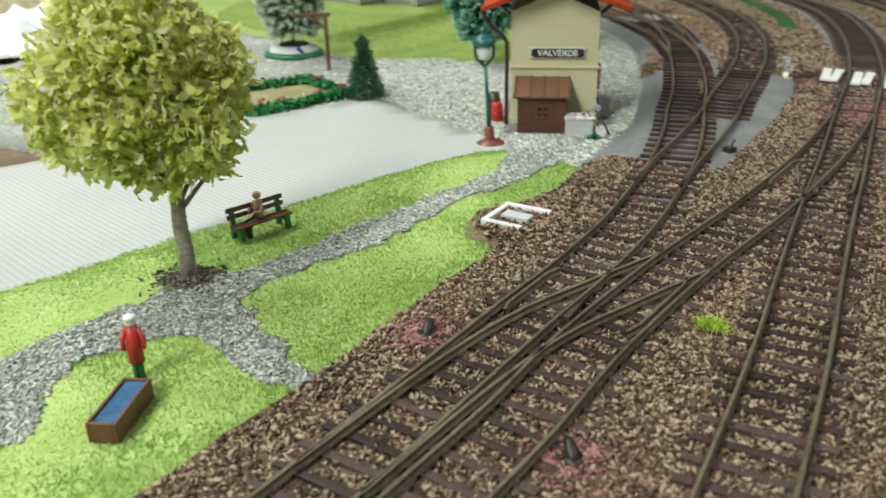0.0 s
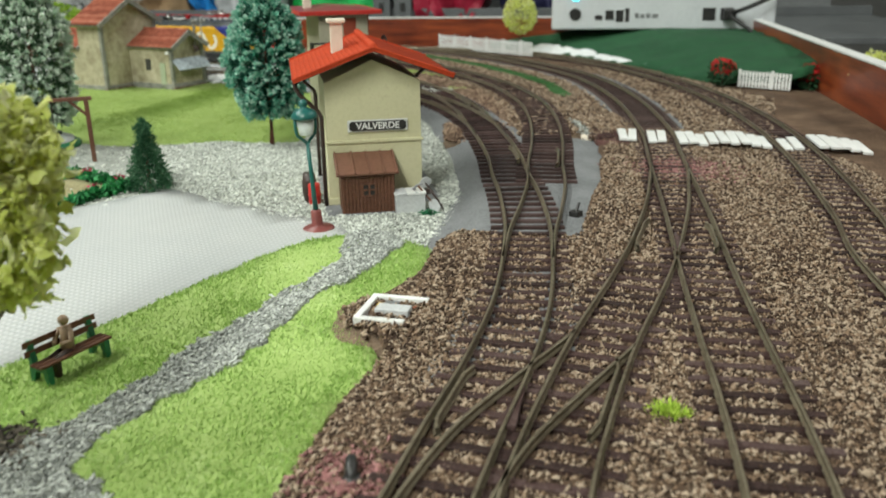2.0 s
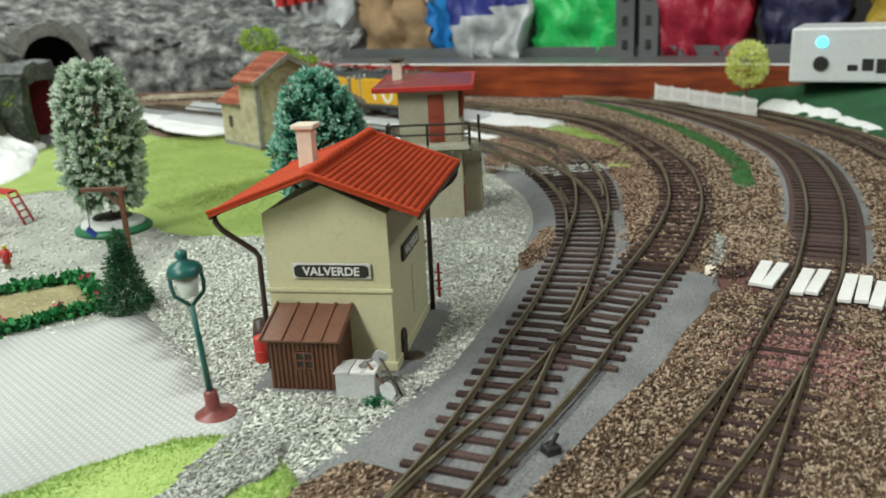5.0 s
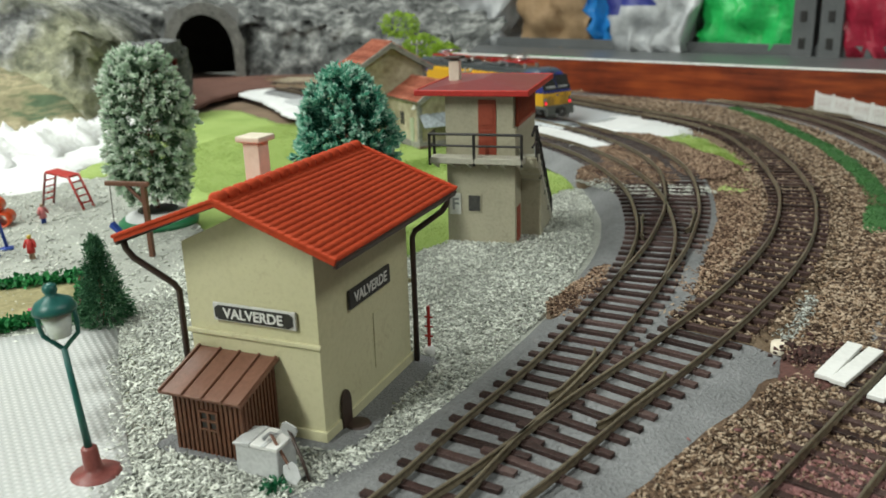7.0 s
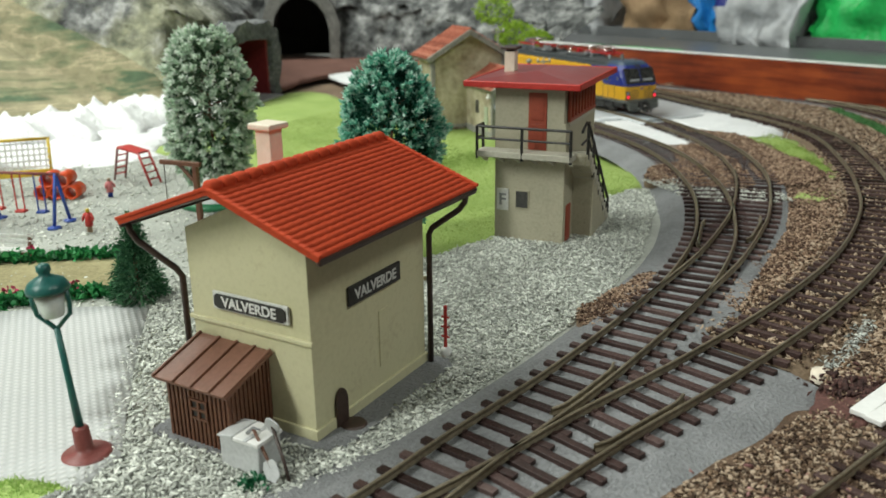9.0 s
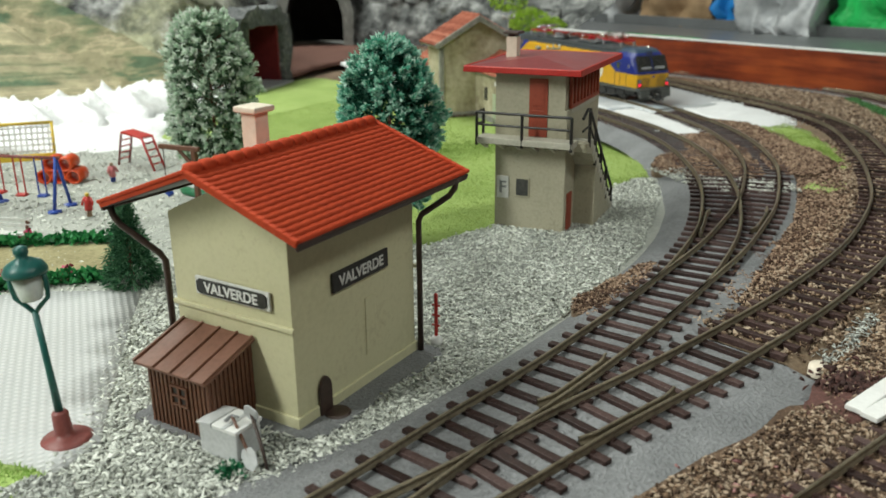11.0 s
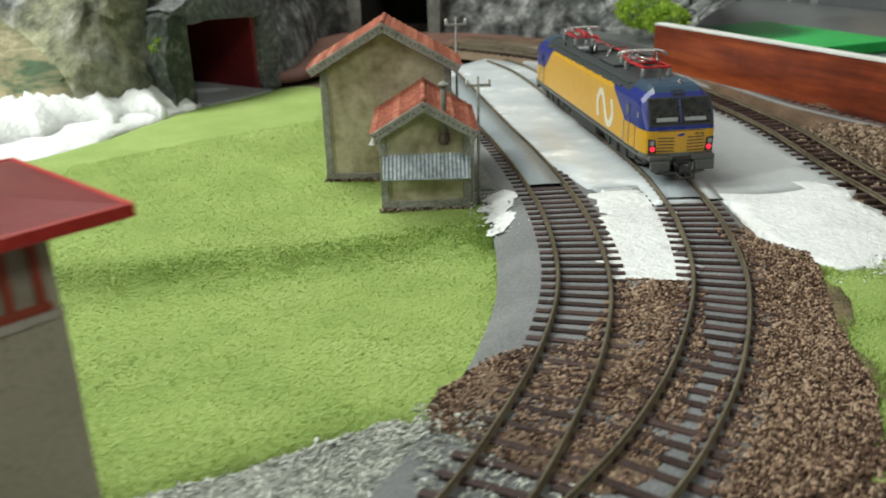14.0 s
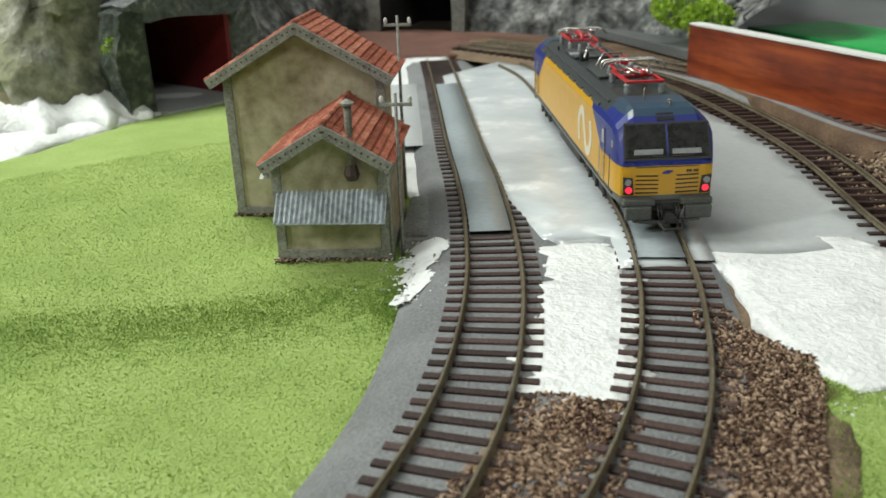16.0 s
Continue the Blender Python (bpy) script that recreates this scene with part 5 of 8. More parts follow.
def leafy_tree():
    t = thing("leafy_tree", -78, 246, -3.5, 0, "model tree with torn yellow-green foam leaves on the lawn", "tree")
    rng = np.random.default_rng(11)
    bm = bmesh.new()
    tube(bm, [(0, 0, 0), (0.3, 0.2, 10), (-0.4, 0.3, 20), (0.2, 0, 29), (0.6, 0, 37)], 2.7, 10, 1.9)
    for k in range(5):
        a = k * 1.256 + 0.3
        tube(bm, [(3.6 * math.cos(a), 3.6 * math.sin(a), -0.2), (1.6 * math.cos(a), 1.6 * math.sin(a), 1.4), (0.6 * math.cos(a), 0.6 * math.sin(a), 6)], 0.9, 6, 1.2)
    part("trunk", bm, BARK, t, "", True)
    for k in range(7):
        a, h = k * 0.9, 24 + k * 2.2
        bm = one_tube([(0, 0, h), (6 * math.cos(a), 6 * math.sin(a), h + 7), (13 * math.cos(a), 13 * math.sin(a), h + 15), (18 * math.cos(a + 0.2), 18 * math.sin(a + 0.2), h + 25)], 1.0, 6, 0.3)
        part("limb", bm, BARK, t, "", True)
    P, D = [], []
    for c, r, n in (((0, 0, 66), (21, 21, 17), 900), ((-15, -4, 54), (16, 15, 15), 650), ((14, 5, 56), (15, 14, 14), 600), ((17, -7, 44), (10, 10, 12), 380), ((-18, 4, 42), (11, 10, 11), 360), ((-2, -12, 47), (13, 10, 12), 450), ((2, 13, 50), (14, 11, 13), 420), ((-3, 2, 82), (15, 15, 12), 500), ((5, -10, 36), (8, 6, 7), 170), ((22, 3, 60), (8, 9, 10), 200)):
        p, d = ball_points(int(n * 1.05), rng, (c[0] - 6, c[1], c[2] + 8), (r[0] * 1.06, r[1] * 1.06, r[2] * 1.12), 0.74)
        P.append(p), D.append(d * [0.9, 0.9, 0.5] + rng.normal(0, 0.5, d.shape) + [0, 0, -0.75])
    torn_leaves("crown", np.vstack(P), np.vstack(D), 5.8, 3.2, rng, LEAFY, t)


def torn_leaves(name, pts, dirs, length, width, rng, material, parent):
    """Curled, torn ribbons of foam: five ribs each, uneven in width."""
    n, k = len(pts), 5
    d = dirs / np.linalg.norm(dirs, axis=1)[:, None]
    s = np.cross(d, rng.normal(size=(n, 3)))
    s /= np.linalg.norm(s, axis=1)[:, None] + 1e-9
    le = length * rng.uniform(0.5, 1.4, n)[:, None] / (k - 1)
    at, rows = pts.copy(), []
    for i in range(k):
        w = width * rng.uniform(0.25, 1.0, (n, 1)) * (0.45 if i in (0, k - 1) else 1.0)
        rows += [at - s * w * 0.5 + rng.normal(0, 0.5, (n, 3)), at + rng.normal(0, 0.55, (n, 3)), at + s * w * 0.5 + rng.normal(0, 0.5, (n, 3))]
        d = d + rng.normal(0, 0.75, (n, 3)) + [0, 0, -0.1]
        d /= np.linalg.norm(d, axis=1)[:, None]
        s = s - d * (s * d).sum(1)[:, None] + rng.normal(0, 0.22, (n, 3))
        s /= np.linalg.norm(s, axis=1)[:, None] + 1e-9
        at = at + d * le
    v = np.stack(rows, 1).reshape(-1, 3)
    quad = np.array([(3 * i + j, 3 * i + j + 1, 3 * i + j + 4, 3 * i + j + 3) for i in range(k - 1) for j in range(2)])
    f = (np.arange(n)[:, None, None] * 3 * k + quad[None]).reshape(-1, 4)
    return arrays(name, v, f, material, parent, "", True)


leafy_tree()


def needle_tree(name, x, y, z, height, wide, bare, material, frost, bark, seed, label, count, blunt):
    """Tree of brush-like sprigs: needles darkened for the inner shade, a frosted tuft at each sprig's end."""
    t = thing(name, x, y, z, 0, label, "tree")
    rng = np.random.default_rng(seed)
    part("trunk", one_tube([(0, 0, 0), (0.3, 0, bare * 0.6), (0, 0.2, height * 0.9)], 1.5, 8, 0.5), bark, t, "", True)
    n = count
    k = (np.arange(n) + 0.5) / n
    u = np.clip(k + rng.normal(0, 0.012, n), 0.0, 1.0)
    a = np.arange(n) * 2.39996 + rng.normal(0, 0.22, n)
    prof = np.clip(np.sin(np.pi * np.clip(u * 0.90 + 0.09, 0, 1)), 0, 1) ** blunt
    lump = 1 + 0.07 * np.sin(a * 3 + u * 11) + rng.normal(0, 0.05, n)
    r = wide / 2 * prof * lump
    h = bare + (height - bare) * u
    d = np.column_stack([np.cos(a), np.sin(a), -0.25 + 1.5 * (u - 0.25)]) + rng.normal(0, 0.16, (n, 3))
    d /= np.linalg.norm(d, axis=1)[:, None]
    tip = np.column_stack([r * np.cos(a), r * np.sin(a), h])
    # needles along the last part of every sprig, their colour darkened as shade between sprigs
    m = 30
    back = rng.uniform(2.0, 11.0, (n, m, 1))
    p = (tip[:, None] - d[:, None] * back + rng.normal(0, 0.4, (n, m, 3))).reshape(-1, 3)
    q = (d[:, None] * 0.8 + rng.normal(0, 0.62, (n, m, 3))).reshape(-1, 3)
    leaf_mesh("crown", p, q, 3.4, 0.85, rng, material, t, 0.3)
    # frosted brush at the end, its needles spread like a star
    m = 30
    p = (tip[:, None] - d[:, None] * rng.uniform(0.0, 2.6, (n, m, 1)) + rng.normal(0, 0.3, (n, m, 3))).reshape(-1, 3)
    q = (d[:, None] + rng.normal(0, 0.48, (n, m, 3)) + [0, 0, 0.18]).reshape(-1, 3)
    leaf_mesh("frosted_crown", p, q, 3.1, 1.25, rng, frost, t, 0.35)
    for k in range(14):
        b, hh = k * 2.4, bare + (height - bare) * (0.06 + 0.06 * k)
        part("limb", one_tube([(0, 0, hh - 4), (wide * 0.3 * math.cos(b), wide * 0.3 * math.sin(b), hh + 2)], 0.6, 5, 0.25), bark, t)
    return t


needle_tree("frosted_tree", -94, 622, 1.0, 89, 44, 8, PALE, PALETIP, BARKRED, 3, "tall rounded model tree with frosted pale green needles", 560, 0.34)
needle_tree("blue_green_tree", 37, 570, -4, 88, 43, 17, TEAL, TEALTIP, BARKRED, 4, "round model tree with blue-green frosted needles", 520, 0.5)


def conifer():
    t = thing("small_conifer", -36, 487, -4.4, 0, "small dark green conical model fir", "tree")
    rng = np.random.default_rng(8)
    part("trunk", one_tube([(0, 0, 0), (0, 0, 30)], 1.0, 6, 0.3), BARKRED, t)
    n = 420
    u = ((np.arange(n) + 0.5) / n) ** 1.25
    a = np.arange(n) * 2.39996
    r = 12.0 * (1 - u) ** 0.8 * rng.uniform(0.78, 1.06, n)
    p = np.column_stack([r * np.cos(a), r * np.sin(a), 1.0 + 34 * u])
    d = np.column_stack([np.cos(a), np.sin(a), -0.35 + 1.2 * u]) + rng.normal(0, 0.2, (n, 3))
    back = rng.uniform(0.0, 5.5, (n, 20, 1))
    q = (p[:, None] - d[:, None] * back + rng.normal(0, 0.3, (n, 20, 3))).reshape(-1, 3)
    leaf_mesh("crown", q, (d[:, None] + rng.normal(0, 0.6, (n, 20, 3))).reshape(-1, 3), 2.4, 0.45, rng, PINE, t)


conifer()


def round_bush(name, x, y, z, r, stem, material, seed, label, n=900, size=2.6, flat=1.1):
    t = thing(name, x, y, z, 0, label, "bush")
    rng = np.random.default_rng(seed)
    part("trunk", one_tube([(0, 0, 0), (0.2, 0, stem + r * 0.6)], 1.1, 6, 0.6), BARKRED, t)
    p, d = ball_points(n, rng, (0, 0, stem + r * flat * 0.9), (r * 0.85, r * 0.85, r * flat * 0.85), 0.6)
    leaf_mesh("crown", p, d + rng.normal(0, 0.6, d.shape), size, size * 0.75, rng, material, t, 0.4)
    return t


round_bush("round_tree", 362, 925, 4, 20, 18, LEAFY, 5, "round yellow-green sponge tree by the fence", 1500, 3.2, 1.15)
round_bush("yellow_bush", 438, 508, 2, 19, 2, LEAFY, 6, "yellow-green sponge bush by the board edge", 1200, 3.2, 1.0)
TUFTM = surface("bright_tuft", (0.30, 0.45, 0.04), (0.46, 0.60, 0.08), 0.8, 2, 10, 0.0, island=0.5)
ft = thing("grass_tuft", 72, 200, 0.4, 0, "bright yellow-green grass tuft growing in the ballast", "grass tuft")
rngt = np.random.default_rng(9)
q = rngt.normal(0, 2.4, (420, 2)) * 0.6
leaf_mesh("tuft", np.column_stack([q, np.zeros(420)]), np.column_stack([q * 0.3, np.full(420, 1.0)]) + rngt.normal(0, 0.35, (420, 3)), 2.6, 0.5, rngt, TUFTM, ft)


# ---- hills and rock ----
EDGE = spline([(-620, 380), (-480, 520), (-400, 640), (-330, 720), (-300, 800), (-300, 880), (-303, 930), (-305, 968), (-312, 1012), (-350, 1090), (-430, 1180), (-490, 1250), (-470, 1288), (-434, 1307), (-398, 1326), (-340, 1345), (-260, 1345), (-180, 1338), (-110, 1310), (-68, 1262)], 6.0)


def mountain():
    _, nrm = normals(EDGE)
    out = -nrm
    s = np.r_[0, np.cumsum(np.linalg.norm(np.diff(EDGE, axis=0), axis=1))]
    rows = np.r_[np.linspace(0, 40, 14), np.linspace(48, 430, 36)]
    k1 = int(np.argmin(np.linalg.norm(EDGE - (-308, 977), axis=1)))
    k2 = int(np.argmin(np.linalg.norm(EDGE - ARCH[:2], axis=1)))
    rocky = np.clip((EDGE[:, 1] - 830) / 70, 0, 1)
    verts = np.zeros((len(EDGE), len(rows), 3))
    for i, (e, o) in enumerate(zip(EDGE, out)):
        k = rocky[i]
        full = min(1.0, (s[-1] - s[i]) / 380.0) ** 1.25
        for j, d in enumerate(rows * (0.14 + 0.86 * full)):
            steep = 96 * (1 - math.exp(-d / 16.0)) + 0.30 * d
            gentle = 0.36 * d + 6 * math.sin(d / 34.0 + i * 0.03)
            h = (k * steep + (1 - k) * gentle) * (0.55 + 0.45 * full)
            q = (e[0] / 38, e[1] / 38, h / 38 + d / 90)
            a = noise.fractal(q, 0.9, 2.1, 5) * (15 * k + 5)
            b = noise.fractal((q[0] * 2.7 + 7, q[1] * 2.7, q[2] * 2.7), 0.8, 2.0, 4) * (6 * k + 1.5)
            grow = min(1.0, d / 14.0)
            far = d + (a + b) * grow
            xy = e + o * far
            verts[i, j] = (xy[0], xy[1], -6 + max(0, h + (b * 1.2 + a * 0.5) * grow))
    faces_rock, faces_hill = [], []
    m = len(rows)
    for i in range(len(EDGE) - 1):
        for j in range(m - 1):
            mid = (verts[i, j] + verts[i + 1, j + 1]) / 2
            if abs(i - k1) <= 5 and rows[j] < 120 and mid[2] < 62:
                continue
            if abs(i - k2) <= 7 and rows[j] < 120 and mid[2] < 92:
                continue
            f = (i * m + j, i * m + j + 1, (i + 1) * m + j + 1, (i + 1) * m + j)
            (faces_rock if rocky[i] > 0.35 else faces_hill).append(f)
    v = verts.reshape(-1, 3)
    tagged(arrays("rock_face", v, faces_rock, ROCK), "grey painted plaster rock face with crags", "rock", "", "structure")
    tagged(arrays("painted_hill", v, faces_hill, HILL, None, "", True), "hillside painted in pale green and ochre fields", "hill", "", "structure")


ARCH = np.array((-434.0, 1307.0, 0.0))
mountain()
BANK = EDGE[(EDGE[:, 1] > 700) & (EDGE[:, 1] < 945) & (EDGE[:, 0] < -250)]
BANKIN = BANK + (22, -6) + np.column_stack([10 * np.sin(np.arange(len(BANK)) * 0.9), np.zeros(len(BANK))])
bank = patch("plaster_bank", ragged([tuple(q) for q in np.vstack([BANKIN[::3], (BANK + (-34, 8))[::-1][::3]])], 17, 2.0), -2.4, PLASTER, 4, 4, 5.5, 17, "white plaster heaped up against the rock foot", 15.0, "plaster")
for v in bank.data.vertices:
    q = Vector((v.co.x / MM, v.co.y / MM, 0.4))
    up = min(1.0, max(0.0, (v.co.z / MM - 3.0) / 9.0))
    v.co.z += up * (max(0.0, noise.noise(q / 4.2)) * 8 + noise.noise(q / 9.0) * 5) * MM
    v.co.x -= up * 9 * MM
patch("earth_bank", ragged([(-320, 1030), (-300, 1200), (-180, 1275), (-90, 1262), (-60, 1270), (-90, 1320), (-180, 1350), (-300, 1358), (-480, 1300), (-450, 1180), (-370, 1080)], 31, 2.0, 8), -2.0, surface("red_brown_earth", (0.085, 0.035, 0.026), (0.16, 0.075, 0.055), 0.9, 2, 30, 0.5), 4, 14, 1.4, 40, "dark red-brown earth along the rock foot", 1.0, "earth")


def portal_straight():
    """Square tunnel mouth with a dark red inner wall."""
    t = thing("tunnel_portal", -297, 974, -5, 6, "square tunnel mouth with a dark red inner wall", "tunnel")
    # Near-black lining and back wall put the tunnel's unlit depth into colour.
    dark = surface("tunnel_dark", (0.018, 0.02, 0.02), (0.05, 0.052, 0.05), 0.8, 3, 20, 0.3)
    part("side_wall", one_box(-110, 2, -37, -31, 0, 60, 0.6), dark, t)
    part("side_wall", one_box(-110, 0, 31, 37, 0, 60, 0.6), surface("tunnel_red", (0.13, 0.008, 0.012), (0.20, 0.016, 0.02), 0.6, 3, 20, 0.1), t, "dark red tunnel wall")
    bm = one_prism([(-40, 58), (40, 58), (46, 66), (30, 76), (4, 73), (-20, 78), (-46, 68)], "x", -40, 5)
    rough_rock(bm, 3.4)
    part("lintel", bm, CRAG, t)
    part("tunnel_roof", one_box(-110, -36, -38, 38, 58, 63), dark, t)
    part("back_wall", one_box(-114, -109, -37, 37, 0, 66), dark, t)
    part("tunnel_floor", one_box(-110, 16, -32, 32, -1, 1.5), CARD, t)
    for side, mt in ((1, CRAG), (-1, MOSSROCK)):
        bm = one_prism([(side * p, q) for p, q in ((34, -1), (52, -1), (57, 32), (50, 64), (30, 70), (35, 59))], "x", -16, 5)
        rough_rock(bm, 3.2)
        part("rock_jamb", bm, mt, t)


def rough_rock(bm, amp):
    """Breaks a plain block up into craggy facets."""
    bmesh.ops.subdivide_edges(bm, edges=bm.edges[:], cuts=6, use_grid_fill=True)
    bmesh.ops.triangulate(bm, faces=bm.faces[:])
    for v in bm.verts:
        q = v.co / 12.0
        v.co += Vector((noise.noise(q), noise.noise(q + Vector((5, 0, 0))), 0.7 * noise.noise(q + Vector((0, 9, 0))))) * amp
        q = v.co / 4.5
        v.co += Vector((noise.noise(q), noise.noise(q + Vector((5, 0, 0))), noise.noise(q + Vector((0, 9, 0))))) * amp * 0.35


CRAG = surface("dark_grey_crag", (0.035, 0.038, 0.038), (0.13, 0.138, 0.138), 0.9, 4, 22, 0.9, (0.34, 0.345, 0.34), 0.64)
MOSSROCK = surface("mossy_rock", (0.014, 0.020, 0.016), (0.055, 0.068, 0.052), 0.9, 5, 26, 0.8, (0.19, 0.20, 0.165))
portal_straight()


def portal_arch():
    """Pointed tunnel mouth of cut stone."""
    t = thing("arched_portal", ARCH[0], ARCH[1], -5, 27, "pointed stone tunnel mouth in the rock", "tunnel")
    arc = [(-39, 0), (-39, 45), (-34, 64), (-24, 79), (-10, 87), (0, 89), (10, 87), (24, 79), (34, 64), (39, 45), (39, 0)]
    outer = [(-52, 0), (-54, 50), (-46, 76), (-32, 94), (-12, 103), (0, 105), (12, 103), (32, 94), (46, 76), (54, 50), (52, 0)]
    bm = bmesh.new()
    for y0, y1, mat_in in ((-6, 4, 0),):
        a = [bm.verts.new((x, y0, z)) for x, z in arc]
        b = [bm.verts.new((x, y0, z)) for x, z in outer]
        c = [bm.verts.new((x, 60, z)) for x, z in outer]
        for k in range(len(arc) - 1):
            bm.faces.new((a[k], a[k + 1], b[k + 1], b[k]))
            bm.faces.new((b[k], b[k + 1], c[k + 1], c[k]))
    part("arch_ring", bm, surface("cut_stone", (0.12, 0.12, 0.11), (0.24, 0.24, 0.22), 0.9, 4, 20, 0.5), t)
    bm = bmesh.new()
    a = [bm.verts.new((x, -6, z)) for x, z in arc]
    c = [bm.verts.new((x, 120, z)) for x, z in arc]
    for k in range(len(arc) - 1):
        bm.faces.new((a[k + 1], a[k], c[k], c[k + 1]))
    bm.faces.new(c)
    # Vault coloured near-black to stand for the unlit depth behind it.
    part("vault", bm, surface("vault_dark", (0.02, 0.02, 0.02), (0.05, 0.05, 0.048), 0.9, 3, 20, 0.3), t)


portal_arch()
MOSS = thin(surface("light_moss", (0.24, 0.40, 0.03), (0.44, 0.62, 0.08), 0.85, 2, 12, 0.0, island=0.5), 0.4)
for mx, my, mz, r, n, seed in ((-122, 1300, 48, 26, 900, 71), (-92, 1285, 40, 20, 600, 72), (-160, 1325, 75, 26, 600, 73), (-300, 925, 42, 8, 160, 74), (-296, 930, 28, 5, 90, 75)):
    t = thing("moss_clump", mx, my, mz - r, 0, "bright green foam moss on the rock", "moss")
    rg = np.random.default_rng(seed)
    p, d = ball_points(n, rg, (0, 0, r * 0.6), (r, r * 0.7, r * 0.6), 0.5)
    leaf_mesh("moss_leaves", p, d + rg.normal(0, 0.6, d.shape), 4.0, 3.2, rg, MOSS, t, 0.4)

# ---- the locomotive ----
LEN = 218.0


def livery():
    """Yellow body, blue cabs with a slanting edge, grey roof."""
    m = bpy.data.materials.new("yellow_blue_livery")
    m.use_nodes = True
    nt = m.node_tree
    b = nt.nodes["Principled BSDF"]
    sep = nt.nodes.new("ShaderNodeSeparateXYZ")
    co = nt.nodes.new("ShaderNodeTexCoord").outputs["Object"]
    nt.links.new(co, sep.inputs[0])

    def op(kind, a, c):
        n = nt.nodes.new("ShaderNodeMath")
        n.operation = kind
        for i, v in enumerate((a, c)):
            if isinstance(v, (int, float)):
                n.inputs[i].default_value = v
            else:
                nt.links.new(v, n.inputs[i])
        return n.outputs[0]

    y, z = op("MULTIPLY", sep.outputs[1], 1000.0), op("MULTIPLY", sep.outputs[2], 1000.0)
    end = op("MINIMUM", y, op("SUBTRACT", LEN, y))
    high = op("GREATER_THAN", z, 22.4)
    slant = op("LESS_THAN", end, op("ADD", op("MULTIPLY", op("SUBTRACT", z, 22.4), 1.5), 31.0))
    blue = op("MULTIPLY", high, slant)
    roof = op("MULTIPLY", op("GREATER_THAN", z, 36.2), op("GREATER_THAN", end, 30.0))
    cabroof = op("MULTIPLY", op("GREATER_THAN", z, 38.2), op("LESS_THAN", end, 30.5))
    sill = op("LESS_THAN", z, 12.0)

    def mix(fac, a, c):
        n = nt.nodes.new("ShaderNodeMix")
        n.data_type = "RGBA"
        nt.links.new(fac, n.inputs[0])
        for i, v in ((6, a), (7, c)):
            if isinstance(v, tuple):
                n.inputs[i].default_value = (*v, 1)
            else:
                nt.links.new(v, n.inputs[i])
        return n.outputs[2]

    col = mix(blue, (0.62, 0.335, 0.018), (0.018, 0.030, 0.205))
    col = mix(roof, col, (0.045, 0.052, 0.055))
    col = mix(cabroof, col, (0.040, 0.070, 0.110))
    col = mix(sill, col, (0.115, 0.12, 0.11))
    nz = tex_noise(nt, co, 160.0, 4.0)
    hs = nt.nodes.new("ShaderNodeHueSaturation")
    mr = nt.nodes.new("ShaderNodeMapRange")
    mr.inputs["To Min"].default_value, mr.inputs["To Max"].default_value = 0.88, 1.12
    nt.links.new(nz, mr.inputs["Value"]), nt.links.new(mr.outputs[0], hs.inputs["Value"]), nt.links.new(col, hs.inputs["Color"])
    nt.links.new(hs.outputs[0], b.inputs["Base Color"])
    b.inputs["Roughness"].default_value = 0.32
    return m


YELLOW = surface("yellow_paint", (0.58, 0.31, 0.016), (0.66, 0.36, 0.022), 0.35, 2, 20, 0.02)
NAVY = surface("navy_paint", (0.016, 0.027, 0.185), (0.024, 0.038, 0.235), 0.28, 2, 20, 0.02)
UNDER = surface("dark_underframe", (0.018, 0.018, 0.017), (0.045, 0.045, 0.042), 0.6, 1.2, 9, 0.15)
BUFFERG = surface("grey_buffer_beam", (0.055, 0.058, 0.052), (0.10, 0.105, 0.095), 0.5, 1.2, 9, 0.1)
ROOFG = surface("dark_grey_roof", (0.040, 0.046, 0.048), (0.062, 0.070, 0.072), 0.45, 1.5, 14, 0.05)
PANTORED = surface("pantograph_red", (0.42, 0.014, 0.020), (0.55, 0.024, 0.030), 0.35, 1.2, 9, 0.05)
STEEL = surface("bright_steel", (0.50, 0.49, 0.47), (0.68, 0.67, 0.65), 0.25, 1.2, 9, 0.03, metal=0.9)
INSUL = surface("grey_insulator", (0.22, 0.23, 0.24), (0.34, 0.35, 0.36), 0.35, 1.2, 9, 0.03)
CABGLASS = surface("cab_glass", (0.012, 0.013, 0.013), (0.050, 0.050, 0.048), 0.06, 3, 14, 0.0, coat=1.0)
LAMPRED = glow("red_tail_lamp", (1.0, 0.02, 0.05), 1.3)
EMBLEM = surface("white_emblem", (0.66, 0.62, 0.50), (0.74, 0.70, 0.58), 0.4, 1.2, 9, 0.0)


def body_section(w, shoulder, h, r):
    return [(-w, 9.5), (-w, 14.0), (-w, shoulder - 8), (-w, shoulder), (-w + 0.9, shoulder + 2.0), (-r, h - 1.3), (-r + 1.8, h - 0.1), (0, h), (r - 1.8, h - 0.1), (r, h - 1.3), (w - 0.9, shoulder + 2.0), (w, shoulder), (w, shoulder - 8), (w, 14.0), (w, 9.5)]


